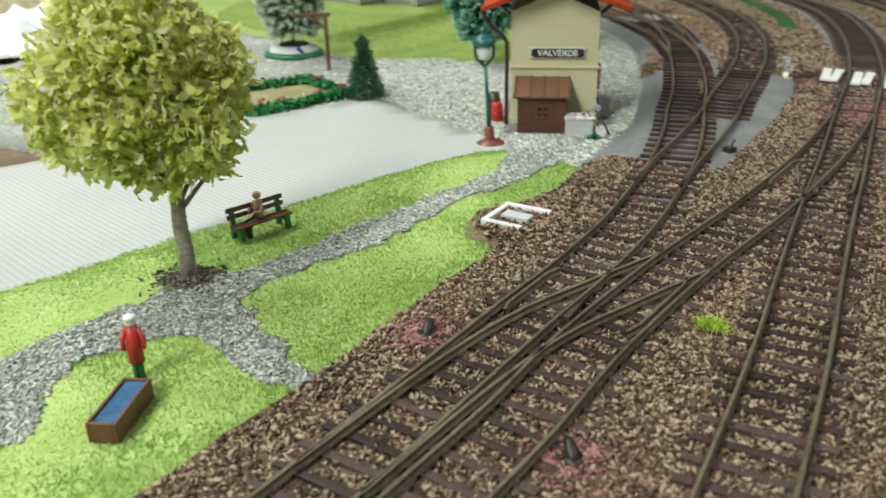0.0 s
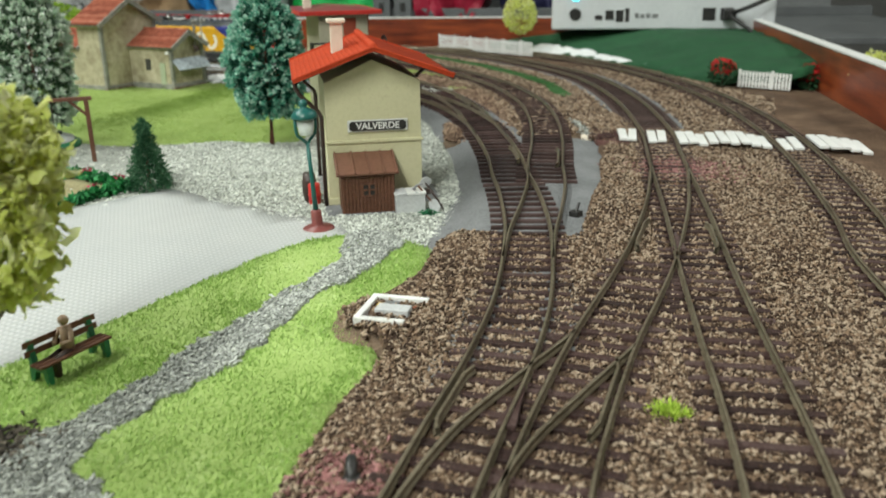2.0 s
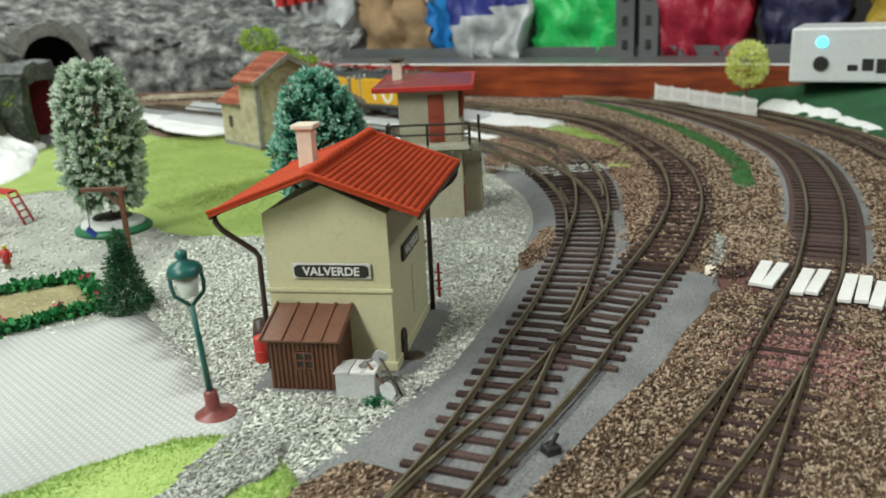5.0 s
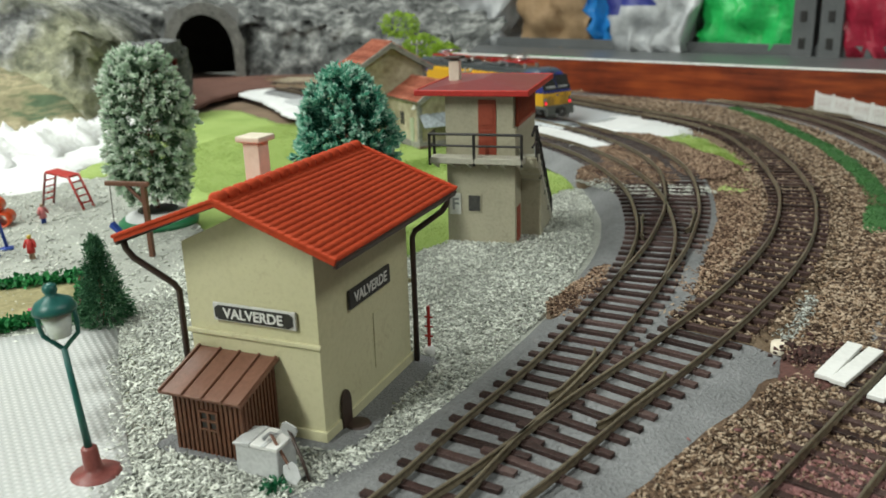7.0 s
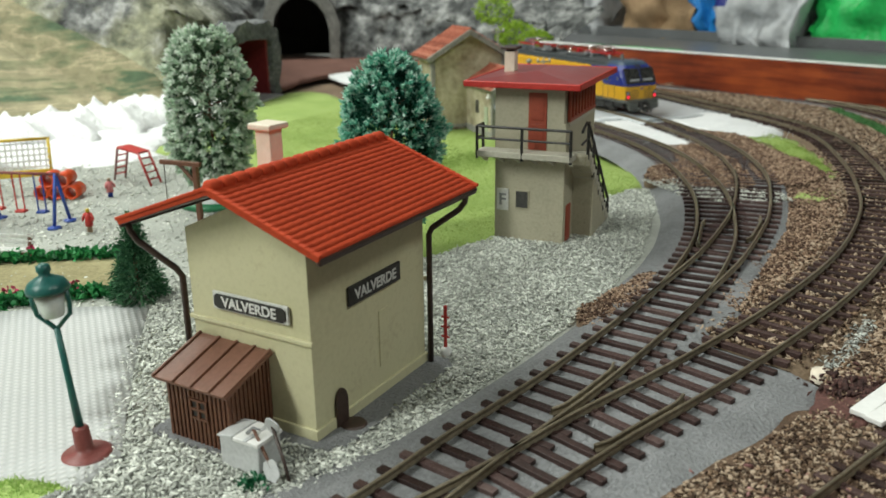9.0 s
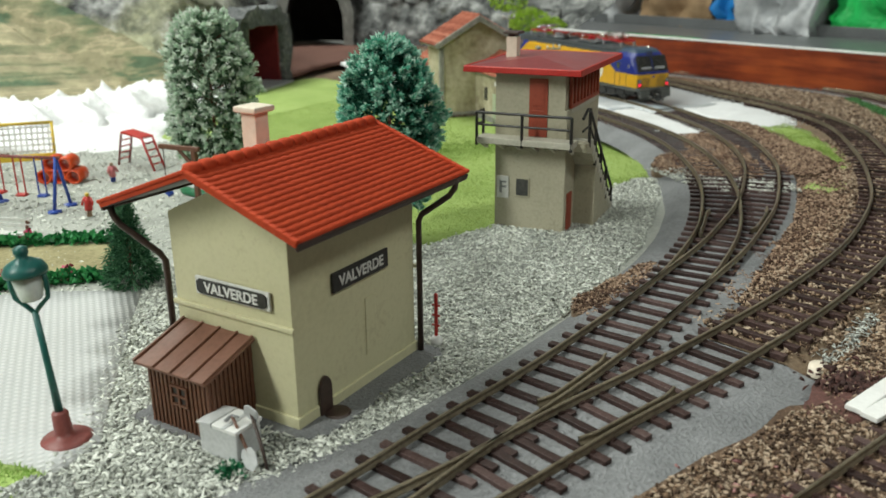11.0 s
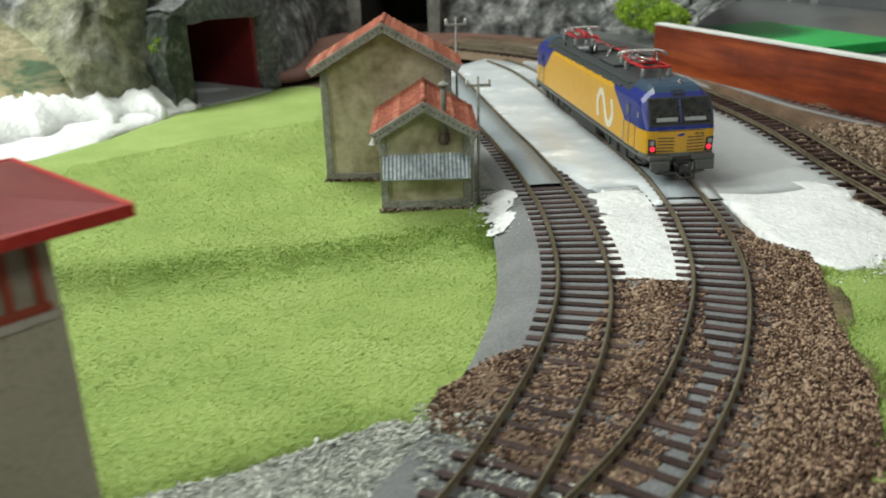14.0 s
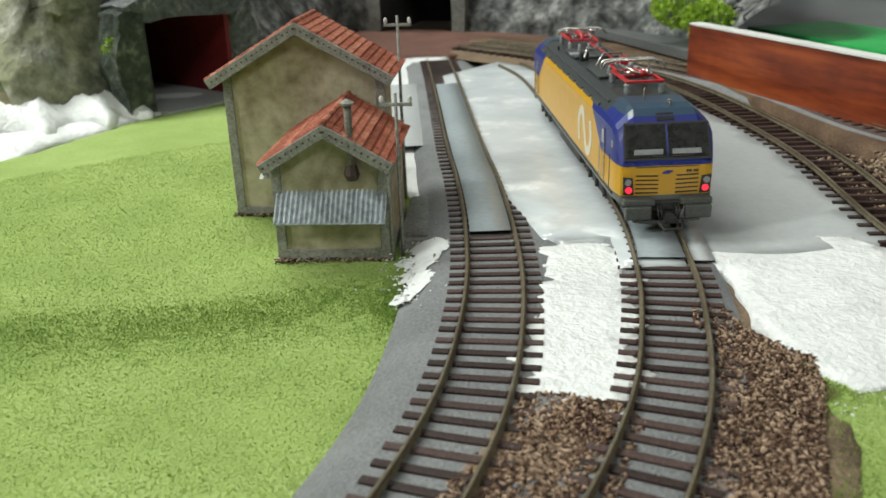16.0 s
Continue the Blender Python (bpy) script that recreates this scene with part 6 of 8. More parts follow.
def locomotive(rear, front):
    rear, front = np.array(rear), np.array(front)
    d = front - rear
    turn = math.degrees(math.atan2(-d[0], d[1]))
    t = thing("electric_locomotive", rear[0], rear[1], 4.0, turn, "yellow and navy blue electric model locomotive standing on the siding", "locomotive")
    ends = [(4.2, 14.2, 16.5, 23.2, 13.0), (4.5, 15.2, 19.0, 24.6, 13.4), (5.4, 15.9, 22.0, 27.0, 13.6), (9.0, 16.7, 28.0, 35.0, 13.2), (11.4, 17.0, 31.5, 38.2, 12.6), (14.4, 17.2, 33.0, 40.2, 12.2), (19.0, 17.25, 33.6, 41.2, 12.0), (30.0, 17.25, 33.8, 41.4, 12.0), (34.0, 17.25, 33.8, 40.6, 12.6)]
    rows = ends + [(LEN - y, *rest) for y, *rest in reversed(ends)]
    rows = [(y, *rest) for y, *rest in rows]
    fine = []
    for a, b in zip(rows, rows[1:]):
        n = 10 if b[0] - a[0] > 60 else 3
        for k in range(n):
            fine.append([p + (q - p) * k / n for p, q in zip(a, b)])
    fine.append(list(rows[-1]))
    bm = bmesh.new()
    rings = [[bm.verts.new((x, y, z)) for x, z in body_section(w, s, h, r)] for y, w, s, h, r in fine]
    m = len(rings[0])
    for a, b in zip(rings, rings[1:]):
        for k in range(m):
            bm.faces.new((a[k], a[(k + 1) % m], b[(k + 1) % m], b[k]))
    bm.faces.new(rings[0]), bm.faces.new(rings[-1][::-1])
    bmesh.ops.recalc_face_normals(bm, faces=bm.faces[:])
    body = part("body", bm, livery(), t)
    # both cab fronts
    for flip in (0, 1):
        M = Matrix.Translation((0, LEN, 0)) @ Matrix.Rotation(math.pi, 4, "Z") if flip else Matrix()

        def put(name, bm, material, parent=body, label="", smooth=False):
            bmesh.ops.transform(bm, matrix=M, verts=bm.verts)
            return part(name, bm, material, parent, label, smooth)

        def slab(pts, out):
            """A thin plate on the sloping front: pts are (x, z); depth follows the front's slope."""
            bm = bmesh.new()
            f = lambda z: np.interp(z, [10, 23.2, 24.6, 27.0, 35.0, 38.2, 40.2], [4.2, 4.2, 4.5, 5.4, 9.0, 11.4, 14.4])
            a = [bm.verts.new((x, f(z) - out, z)) for x, z in pts]
            b = [bm.verts.new((x, f(z) + 0.6, z)) for x, z in pts]
            n = len(pts)
            bm.faces.new(a), bm.faces.new(b[::-1])
            for k in range(n):
                bm.faces.new((a[(k + 1) % n], a[k], b[k], b[(k + 1) % n]))
            bmesh.ops.recalc_face_normals(bm, faces=bm.faces[:])
            return bm
        put("windscreen_surround", slab([(-15.0, 24.4), (15.0, 24.4), (14.6, 36.2), (-14.6, 36.2)], 0.12), BLACK)
        for s in (-1, 1):
            ws = put("windscreen", slab([(s * 0.4, 25.2), (s * 14.4, 25.2), (s * 14.0, 35.7), (s * 0.4, 35.7)], 0.3), CABGLASS, body, "dark glossy cab window")
            put("cab_desk", slab([(s * 1.6, 26.3), (s * 11.8, 26.3), (s * 11.4, 27.9), (s * 1.6, 27.9)], 0.34), INSUL, ws)
            put("wiper", slab([(s * 1.0, 25.4), (s * 9.4, 26.0), (s * 9.4, 26.25), (s * 1.0, 25.7)], 0.6), UNDER, ws)
            lamp = put("lamp_housing", slab([(s * 11.4, 12.4), (s * 15.0, 12.6), (s * 15.3, 18.8), (s * 12.0, 18.4)], 0.45), UNDER)
            bm = one_lathe([(1.15, 0), (1.15, 0.35)], 12)
            bmesh.ops.rotate(bm, verts=bm.verts, matrix=Matrix.Rotation(radians(90), 3, "X"))
            bmesh.ops.translate(bm, verts=bm.verts, vec=(s * 13.3, 3.85, 14.2))
            put("tail_lamp", bm, LAMPRED, lamp, "lit red tail lamp")
            bm = one_lathe([(1.15, 0), (1.15, 0.3)], 12)
            bmesh.ops.rotate(bm, verts=bm.verts, matrix=Matrix.Rotation(radians(90), 3, "X"))
            bmesh.ops.translate(bm, verts=bm.verts, vec=(s * 13.6, 3.8, 17.0))
            put("head_lamp", bm, INSUL, lamp)
            for k in range(5):
                z = 12.6 + k * 1.5
                put("grille_line", slab([(s * (3.0 + 0.5 * (k == 4)), z), (s * 10.9, z + 0.25), (s * 10.9, z + 0.7), (s * 3.0, z + 0.45)], 0.16), UNDER)
            # buffers
            bf = put("buffer", one_box(s * 10.4 - 4.6, s * 10.4 + 4.6, -0.2, 2.0, 4.4, 9.2, 0.6), BUFFERG, t)
            put("buffer_shank", one_box(s * 10.4 - 2.2, s * 10.4 + 2.2, 1.6, 7, 5.2, 8.6, 0.4), UNDER, bf)
            put("buffer_step", one_box(s * 10.0 - 5.4, s * 10.0 + 5.4, 1.0, 8.5, 9.0, 11.4, 0.5), BUFFERG, bf)
            put("mirror", one_box(s * 16.9 - 0.4, s * 16.9 + 0.5, 13, 15, 27, 29.6, 0.2), STEEL, body)
            put("rail_guard", one_prism([(s * 4.0, 1.4), (s * 11.5, 2.6), (s * 11.5, 3.5), (s * 4.0, 2.8)], "y", 3.0, 5.0), BUFFERG, t)
        put("waist_band", slab([(-15.3, 22.6), (15.3, 22.6), (15.1, 23.6), (-15.1, 23.6)], 0.14), NAVY)
        put("front_panel_edge", slab([(-11.0, 21.9), (11.0, 21.9), (11.0, 22.15), (-11.0, 22.15)], 0.15), UNDER)
        put("front_emblem", slab([(-1.7, 20.0), (-0.4, 20.7), (1.8, 20.7), (1.8, 20.2), (0.5, 19.5), (-1.7, 19.5)], 0.2), NAVY)
        for k in range(7):
            if k != 3:
                put("number_bar", slab([(6.6 + k * 0.62, 19.9), (7.0 + k * 0.62, 19.9), (7.0 + k * 0.62, 20.8), (6.6 + k * 0.62, 20.8)], 0.18), UNDER)
        put("destination_box", slab([(-3.0, 36.8), (3.0, 36.8), (3.0, 39.0), (-3.0, 39.0)], 0.3), BLACK)
        put("coupler", one_box(-1.5, 1.5, -3.2, 6.0, 4.6, 6.8, 0.4), UNDER, t)
        put("coupler_head", one_prism([(-2.6, 4.0), (2.6, 4.0), (2.0, 6.6), (-2.0, 6.6)], "y", -3.8, -1.6, 0.4), BLACK, t)
        put("plough", one_prism([(-11.6, 3.4), (-4.4, 2.6), (4.4, 2.6), (11.6, 3.4), (10.4, 4.4), (4.4, 3.9), (-4.4, 3.9), (-10.4, 4.4)], "y", 0.6, 1.8, 0.2), BUFFERG, t)
        for hx in (-3.4, -2.4, 2.6, 3.6):
            put("brake_hose", one_tube([(hx, 2.6, 9.4), (hx * 1.1, -0.4, 7.6), (hx * 0.9, 0.2, 4.6)], 0.4, 6), BLACK, t, "", True)
        put("coupling_loop", one_tube([(-4.2, -2.4, 4.6), (-3.0, -6.4, 3.0), (3.0, -6.4, 3.0), (4.2, -2.4, 4.6)], 0.5, 6), UNDER, t, "", True)
        put("hose_box", one_box(-6, 6, 2.6, 8, 6.6, 10.2, 0.6), UNDER, t)
        put("aerial", one_tube([(-4, 24, 41), (-4, 24, 45.5)], 0.4, 6), STEEL, body)
        put("horn", one_lathe([(0.8, 40.6), (0.9, 42.2), (0.3, 42.8)], 8, 3.0, 17.0), STEEL, body)
        # doors on both sides
        for s in (-1, 1):
            dr = put("cab_door", one_box(s * 17.3 - 0.12, s * 17.3 + 0.12, 24.5, 30.0, 11.6, 31.4, 0.05), YELLOW, body, "yellow cab door")
            put("door_blue", one_box(s * 17.4 - 0.12, s * 17.4 + 0.12, 24.5, 30.0, 22.4, 31.4, 0.05), NAVY, dr)
            put("door_window", one_box(s * 17.45 - 0.14, s * 17.45 + 0.14, 25.4, 29.1, 25.6, 30.6, 0.05), CABGLASS, dr)
            for y in (24.0, 30.5):
                put("hand_rail", one_tube([(s * 17.9, y, 12.5), (s * 17.9, y, 24.5)], 0.22, 6), STEEL, dr)
            put("side_seam", one_box(s * 17.3 - 0.1, s * 17.3 + 0.1, 16.5, 16.8, 11.6, 24), UNDER, body)
    # side emblem: two interlocked arrows as bent bars
    for s in (-1, 1):
        path = np.array([(0, 3.0), (-1.6, 9.0), (2.0, 13.6), (6.0, 12.6), (11.0, 3.4), (15.0, 2.6), (18.6, 7.0), (17.0, 13.0)]) * 1.22
        fat = spline([tuple(q) for q in path], 0.8)
        _, side = normals(fat)
        edge = np.vstack([fat + side * 1.75, (fat - side * 1.75)[::-1]])
        bm = bmesh.new()
        prism(bm, [((LEN - 72.0 + p[0]) if s > 0 else (72.0 - p[0]), 12.2 + p[1]) for p in edge], "x", s * 17.26, s * 17.42)
        part("side_emblem", bm, EMBLEM, body, "pale bent-band emblem")
        part("sill_line", one_box(s * 17.2 - 0.25, s * 17.2 + 0.25, 12, LEN - 12, 10.7, 11.4), UNDER, body)
        part("roof_ledge", one_box(s * 13.6 - 0.5, s * 13.6 + 0.5, 36, LEN - 36, 38.0, 39.2, 0.2), ROOFG, body)
        for k in range(9):
            y = 42 + k * 16.5
            part("roof_grille", one_box(s * 15.9 - 0.5, s * 15.9 + 0.5, y, y + 13.5, 35.0, 37.0, 0.2), ROOFG, body)
    # underframe
    part("underframe", one_box(-13.5, 13.5, 10, LEN - 10, 5.5, 10.6, 0.6), UNDER, t)
    part("transformer", one_box(-14.5, 14.5, 84, 134, 1.8, 10.4, 0.9), UNDER, t)
    for y0 in (24.0, LEN - 66.0):
        bg = part("bogie", one_box(-12.0, 12.0, y0, y0 + 42, 3.0, 8.5, 0.7), UNDER, t)
        for s in (-1, 1):
            part("side_frame", one_prism([(y0 - 2, 5.0), (y0 + 8, 3.6), (y0 + 15, 2.4), (y0 + 27, 2.4), (y0 + 34, 3.6), (y0 + 44, 5.0), (y0 + 44, 8.6), (y0 - 2, 8.6)], "x", s * 12.6, s * 14.6, 0.3), UNDER, bg)
            for yy in (y0 + 8, y0 + 21, y0 + 34):
                part("damper", one_tube([(s * 15.0, yy, 3.2), (s * 15.0, yy + 2, 9.0)], 0.9, 8), UNDER, bg, "", True)
            for yy in (y0 + 6.0, y0 + 36.0):
                bm = one_lathe([(7.2, 0), (7.2, 0.8), (6.6, 1.0), (6.5, 2.6), (5.6, 2.8), (2.4, 2.2)], 24)
                bmesh.ops.rotate(bm, verts=bm.verts, matrix=Matrix.Rotation(radians(90) * s, 3, "Y"))
                bmesh.ops.translate(bm, verts=bm.verts, vec=(s * 7.6, yy, 6.55))
                part("wheel", bm, surface("wheel_steel", (0.06, 0.055, 0.05), (0.13, 0.12, 0.11), 0.4, 2, 9, 0.1, metal=0.6) if "wheel_steel" not in bpy.data.materials else bpy.data.materials["wheel_steel"], bg, "", True)
    # roof gear
    for flip in (0, 1):
        M = Matrix.Translation((0, LEN, 0)) @ Matrix.Rotation(math.pi, 4, "Z") if flip else Matrix()
        pn = new("pantograph")
        pn.parent = t

        def put2(name, bm, material, parent=pn, smooth=False):
            bmesh.ops.transform(bm, matrix=M, verts=bm.verts)
            return part(name, bm, material, parent, "", smooth)
        for x in (-6.4, 6.4):
            put2("base_beam", one_box(x - 0.7, x + 0.7, 38, 64, 44.4, 45.6, 0.25), PANTORED)
        for y in (38.5, 51, 63.5):
            put2("cross_beam", one_box(-7.0, 7.0, y - 0.7, y + 0.7, 44.5, 45.5, 0.25), PANTORED)
        for x, y in ((-6.4, 39), (6.4, 39), (-6.4, 63), (6.4, 63)):
            bm = one_lathe([(1.3, 40.4), (0.8, 41.0), (1.5, 41.5), (0.8, 42.0), (1.5, 42.5), (0.8, 43.0), (1.5, 43.5), (0.9, 44.4)], 10, x, y)
            put2("insulator", bm, INSUL, pn, True)
        put2("lower_arm", one_tube([(0, 62, 45.4), (0, 42, 47.4)], 1.1, 8), PANTORED, pn, True)
        for x in (-1, 1):
            put2("upper_arm", one_tube([(x * 1.4, 42, 47.6), (x * 7.0, 58, 48.8)], 0.55, 8), STEEL, pn, True)
            put2("guide_bar", one_tube([(x * 4.6, 61, 45.6), (x * 4.0, 44, 47.0)], 0.4, 6), STEEL, pn, True)
        for y in (56.5, 60.5):
            put2("contact_strip", one_tube([(-12.5, y, 47.2), (-10.8, y, 49.4), (-8, y, 50.2), (8, y, 50.2), (10.8, y, 49.4), (12.5, y, 47.2)], 0.5, 8), STEEL, pn, True)
        for x in (-8.6, 8.6):
            put2("strip_link", one_tube([(x, 55.5, 49.8), (x, 61.5, 49.8)], 0.35, 6), STEEL, pn, True)
        put2("spring", one_tube([(3.0, 60, 46.4), (3.0, 50, 46.4)], 0.7, 8), STEEL, pn, True)
        put2("roof_hatch", one_box(-10.4, 10.4, 70, 96, 40.6, 41.9, 0.4), ROOFG, body)
        put2("roof_hatch", one_box(4.0, 11.0, 84, 90, 41.2, 42.4, 0.3), INSUL, body)
        for k, x in enumerate((-5, 0, 5)):
            bm = one_lathe([(1.2, 41.0), (0.7, 41.8), (1.4, 42.4), (0.7, 43.0), (1.4, 43.6), (0.7, 44.4), (1.1, 45.2)], 10, x, 74 + 3 * k)
            put2("insulator", bm, INSUL, pn, True)
        put2("bus_bar", one_tube([(-5, 64, 45.4), (-5, 74, 45.4), (0, 80, 45.6), (0, 108, 45.6)], 0.45, 6), PANTORED, pn, True)
        put2("breaker", one_box(5.0, 9.0, 98, 102, 41.0, 44.8, 0.5), PANTORED if flip == 0 else BLACK, body)
        put2("switch_arm", one_tube([(-6, 96, 42), (-2, 101, 46.2), (6, 101, 46.2), (8, 106, 43)], 0.5, 6), STEEL, pn, True)
        put2("roof_bolt", one_box(11.6, 12.4, 60, 61, 40, 42.2, 0.1), BLACK, body)
    return t


near = BEDS["siding"]
k0 = int(np.argmin(np.linalg.norm(near - (91, 939), axis=1)))
arc = np.r_[0, np.cumsum(np.linalg.norm(np.diff(near, axis=0), axis=1))]
k1 = int(np.searchsorted(arc, arc[k0] + LEN))
rear_at, front_at = near[k0], near[min(k1, len(near) - 1)]
# bogies sit on the rails: chord through the points 40 mm in from both ends
ka, kb = int(np.searchsorted(arc, arc[k0] + 42)), int(np.searchsorted(arc, arc[k0] + LEN - 42))
pa, pb = near[ka] + (1.0, 1.1), near[kb]
dd = (pb - pa) / np.linalg.norm(pb - pa)
locomotive(pa - dd * 42, pb + dd * 42)

# ---- station yard things ----
TEALP = surface("teal_paint", (0.008, 0.085, 0.075), (0.016, 0.125, 0.11), 0.35, 1.2, 9, 0.05)
GREENP = surface("green_paint", (0.010, 0.11, 0.045), (0.02, 0.17, 0.07), 0.4, 1.2, 9, 0.05)
REDBROWN = surface("red_brown_plastic", (0.17, 0.045, 0.04), (0.24, 0.068, 0.06), 0.4, 1.2, 9, 0.05)
FROST = surface("frosted_lamp_glass", (0.55, 0.60, 0.58), (0.68, 0.72, 0.70), 0.25, 1.2, 9, 0.0)
LIGHTGREY = surface("light_grey_plastic", (0.46, 0.47, 0.47), (0.60, 0.61, 0.61), 0.5, 1.2, 9, 0.1)
BLUEP = surface("blue_plastic", (0.014, 0.045, 0.26), (0.025, 0.075, 0.36), 0.35, 1.2, 9, 0.05)
YELP = surface("yellow_plastic", (0.62, 0.42, 0.03), (0.75, 0.54, 0.06), 0.4, 1.2, 9, 0.05)
ORAP = surface("orange_plastic", (0.58, 0.055, 0.008), (0.70, 0.085, 0.015), 0.35, 1.2, 9, 0.05)
PINKP = surface("pink_paint", (0.50, 0.14, 0.15), (0.62, 0.20, 0.20), 0.5, 1.2, 9, 0.05)
SKIN = surface("doll_beige", (0.30, 0.20, 0.13), (0.42, 0.29, 0.19), 0.5, 1.2, 9, 0.05)


def street_lamp():
    t = thing("street_lamp", 27.8, 388.8, -4.6, 20, "old-fashioned teal street lamp on a red-brown foot", "street lamp")
    part("foot", one_lathe([(6.4, 0), (6.6, 0.7), (5.6, 1.5), (2.6, 2.0), (2.2, 3.0), (2.0, 8.0), (1.5, 8.6)], 24), REDBROWN, t, "", True)
    part("pole", one_lathe([(1.05, 8.0), (0.85, 20), (0.75, 35.0)], 10), TEALP, t, "", True)
    for s in (-1, 1):
        part("bracket", one_tube([(0, 0, 34.5), (s * 1.6, 0, 36.2), (s * 4.0, 0, 38.4), (s * 4.4, 0, 41.0), (s * 4.3, 0, 45.0)], 0.6, 6), TEALP, t, "", True)
    t.matrix_world = pose(27.8 * MM, 388.8 * MM, -4.6 * MM, 0, -3.6, 20) @ Matrix.Diagonal((1.06, 1.06, 1.07, 1))
    lt = part("lantern_glass", one_lathe([(2.4, 38.0), (2.6, 38.4), (3.7, 44.6)], 12), FROST, t, "milky lamp glass", True)
    part("lantern_cap", one_lathe([(5.0, 44.4), (5.1, 45.2), (4.2, 46.8), (2.0, 48.0), (1.2, 48.4), (1.7, 49.4), (1.6, 50.6), (0.6, 51.2)], 16), TEALP, lt, "", True)


street_lamp()


def utility_box():
    t = thing("utility_box", 70.5, 401.5, -4.5, -9, "pale grey utility box beside the shed", "utility box")
    part("cabinet", one_box(-5.4, 7.6, -4.6, 4.2, 0, 8.6, 0.4), LIGHTGREY, t)
    part("lid", one_prism([(-5.9, 8.5), (-0.6, 8.5), (-0.6, 9.9), (-5.9, 9.1)], "y", -5.0, 4.6, 0.2), LIGHTGREY, t)
    part("lid", one_box(-0.4, 8.0, -5.0, 4.6, 8.55, 9.7, 0.25), WHITE, t)
    part("lid_strap", one_box(3.2, 4.4, -5.15, 4.7, 9.5, 9.95, 0.1), LIGHTGREY, t)
    tl = thing("garden_tools", 80.0, 398.2, -4.5, -9, "small shovel and pick leaning on the box", "tools")
    part("handle", one_tube([(-5.2, -0.6, 12.2), (1.2, -2.2, 4.0), (3.4, -3.0, 0.4)], 0.45, 6), BROWNP, tl, "", True)
    part("handle", one_tube([(-1.6, 2.4, 12.6), (3.4, 0.2, 5.2), (6.2, -1.4, 0.4)], 0.45, 6), DARKBROWN, tl, "", True)
    blade = [(-2.1, 0.0), (-2.3, 3.0), (-1.4, 4.6), (1.4, 4.6), (2.3, 3.0), (2.1, 0.0), (0.0, -1.4)]
    for m in (pose(-2.4, 2.8, 11.2, 24, 30, 10), pose(2.6, -3.0, 1.6, -18, -28, 12)):
        bm = one_prism(blade, "y", -0.25, 0.25, 0.1)
        bmesh.ops.transform(bm, matrix=m, verts=bm.verts)
        part("blade", bm, LIGHTGREY, tl)
    part("pick_head", one_tube([(-7.4, -0.6, 10.4), (-5.4, -0.6, 12.4), (-3.0, -0.6, 12.6)], 0.6, 6, 0.25), METALGREY, tl, "", True)
    tf = thing("weed_tuft", 77.5, 392.5, -4.4, 0, "small dark green weed tuft in the gravel", "weed")
    rg = np.random.default_rng(41)
    q = rg.normal(0, 1.7, (160, 2))
    leaf_mesh("weed_leaves", np.column_stack([q, np.zeros(160)]), np.column_stack([q * 0.3, np.full(160, 0.7)]) + rg.normal(0, 0.4, (160, 3)), 2.0, 1.0, rg, GREENP, tf)


utility_box()


def yard_bits():
    t = thing("red_barrel", 34.5, 428, -4.6, 0, "small red barrel against the station wall", "barrel")
    part("drum", one_lathe([(2.6, 0), (2.8, 0.5), (2.8, 9.5), (2.4, 10.2)], 14), RED, t, "", True)
    part("hoop", one_lathe([(2.95, 4.6), (3.05, 5.0), (2.95, 5.4)], 14), RED, t, "", True)
    t = thing("dark_cask", 33.5, 434, -4.6, 0, "dark wooden cask behind the barrel", "cask")
    part("staves", one_lathe([(2.6, 0), (3.4, 5), (3.4, 9), (2.6, 14)], 12), DARKBROWN, t, "", True)
    # small red signal by the back corner
    c = pose(82.6, 416.2, -5, 0, 0, -9) @ Vector((3.4, 64.5, 0))
    t = thing("hand_signal", c.x, c.y, -4.6, -9, "small red and white hand signal by the wall", "signal")
    part("post", one_tube([(0, 0, 2.4), (0, 0, 18)], 0.6, 6), RED, t)
    for z in (7, 10.5, 14):
        part("rung", one_tube([(-1.4, 0, z), (1.4, 0, z)], 0.35, 6), RED, t)
    part("foot", one_lathe([(1.8, 0), (2.2, 1.6), (1.6, 3.0), (0.6, 3.4)], 10), WHITE, t, "", True)


yard_bits()


def gallows():
    t = thing("wooden_gallows", -64, 566, -4.6, 0, "brown wooden arm post with a hanging blue seat", "swing post")
    part("post", one_box(-1.2, 1.2, -1.2, 1.2, 0, 36, 0.3), BROWNP, t)
    part("arm", one_box(-20, 3.0, -1.1, 1.1, 34.6, 36.8, 0.3), BROWNP, t)
    part("brace", one_tube([(0, 0, 26), (-9, 0, 35)], 0.9, 6), BROWNP, t)
    part("rope", one_tube([(-18, 0, 35), (-18.4, 0, 16)], 0.25, 5), DARKBROWN, t)
    part("seat", one_prism([(-20.4, 14.5), (-16.4, 11.0), (-15.6, 12.4), (-19.2, 16.6)], "y", -1.8, 1.8, 0.3), BLUEP, t, "blue hanging seat")


gallows()


def planter():
    t = thing("tree_planter", -94, 622, -4.6, 0, "round green and white planter ring with black soil", "planter")
    part("rim", one_lathe([(21, 0), (21.4, 2.0), (19.6, 3.6), (17.6, 3.8)], 32), GREENP, t, "", True)
    part("bowl", one_lathe([(18.4, 1.0), (17.0, 5.6), (13.0, 7.2), (10.4, 7.6)], 32), LIGHTGREY, t, "", True)
    part("soil", one_lathe([(10.6, 5.0), (10.8, 8.4), (9.8, 8.8)], 24), BLACK, t, "black soil", True)


planter()


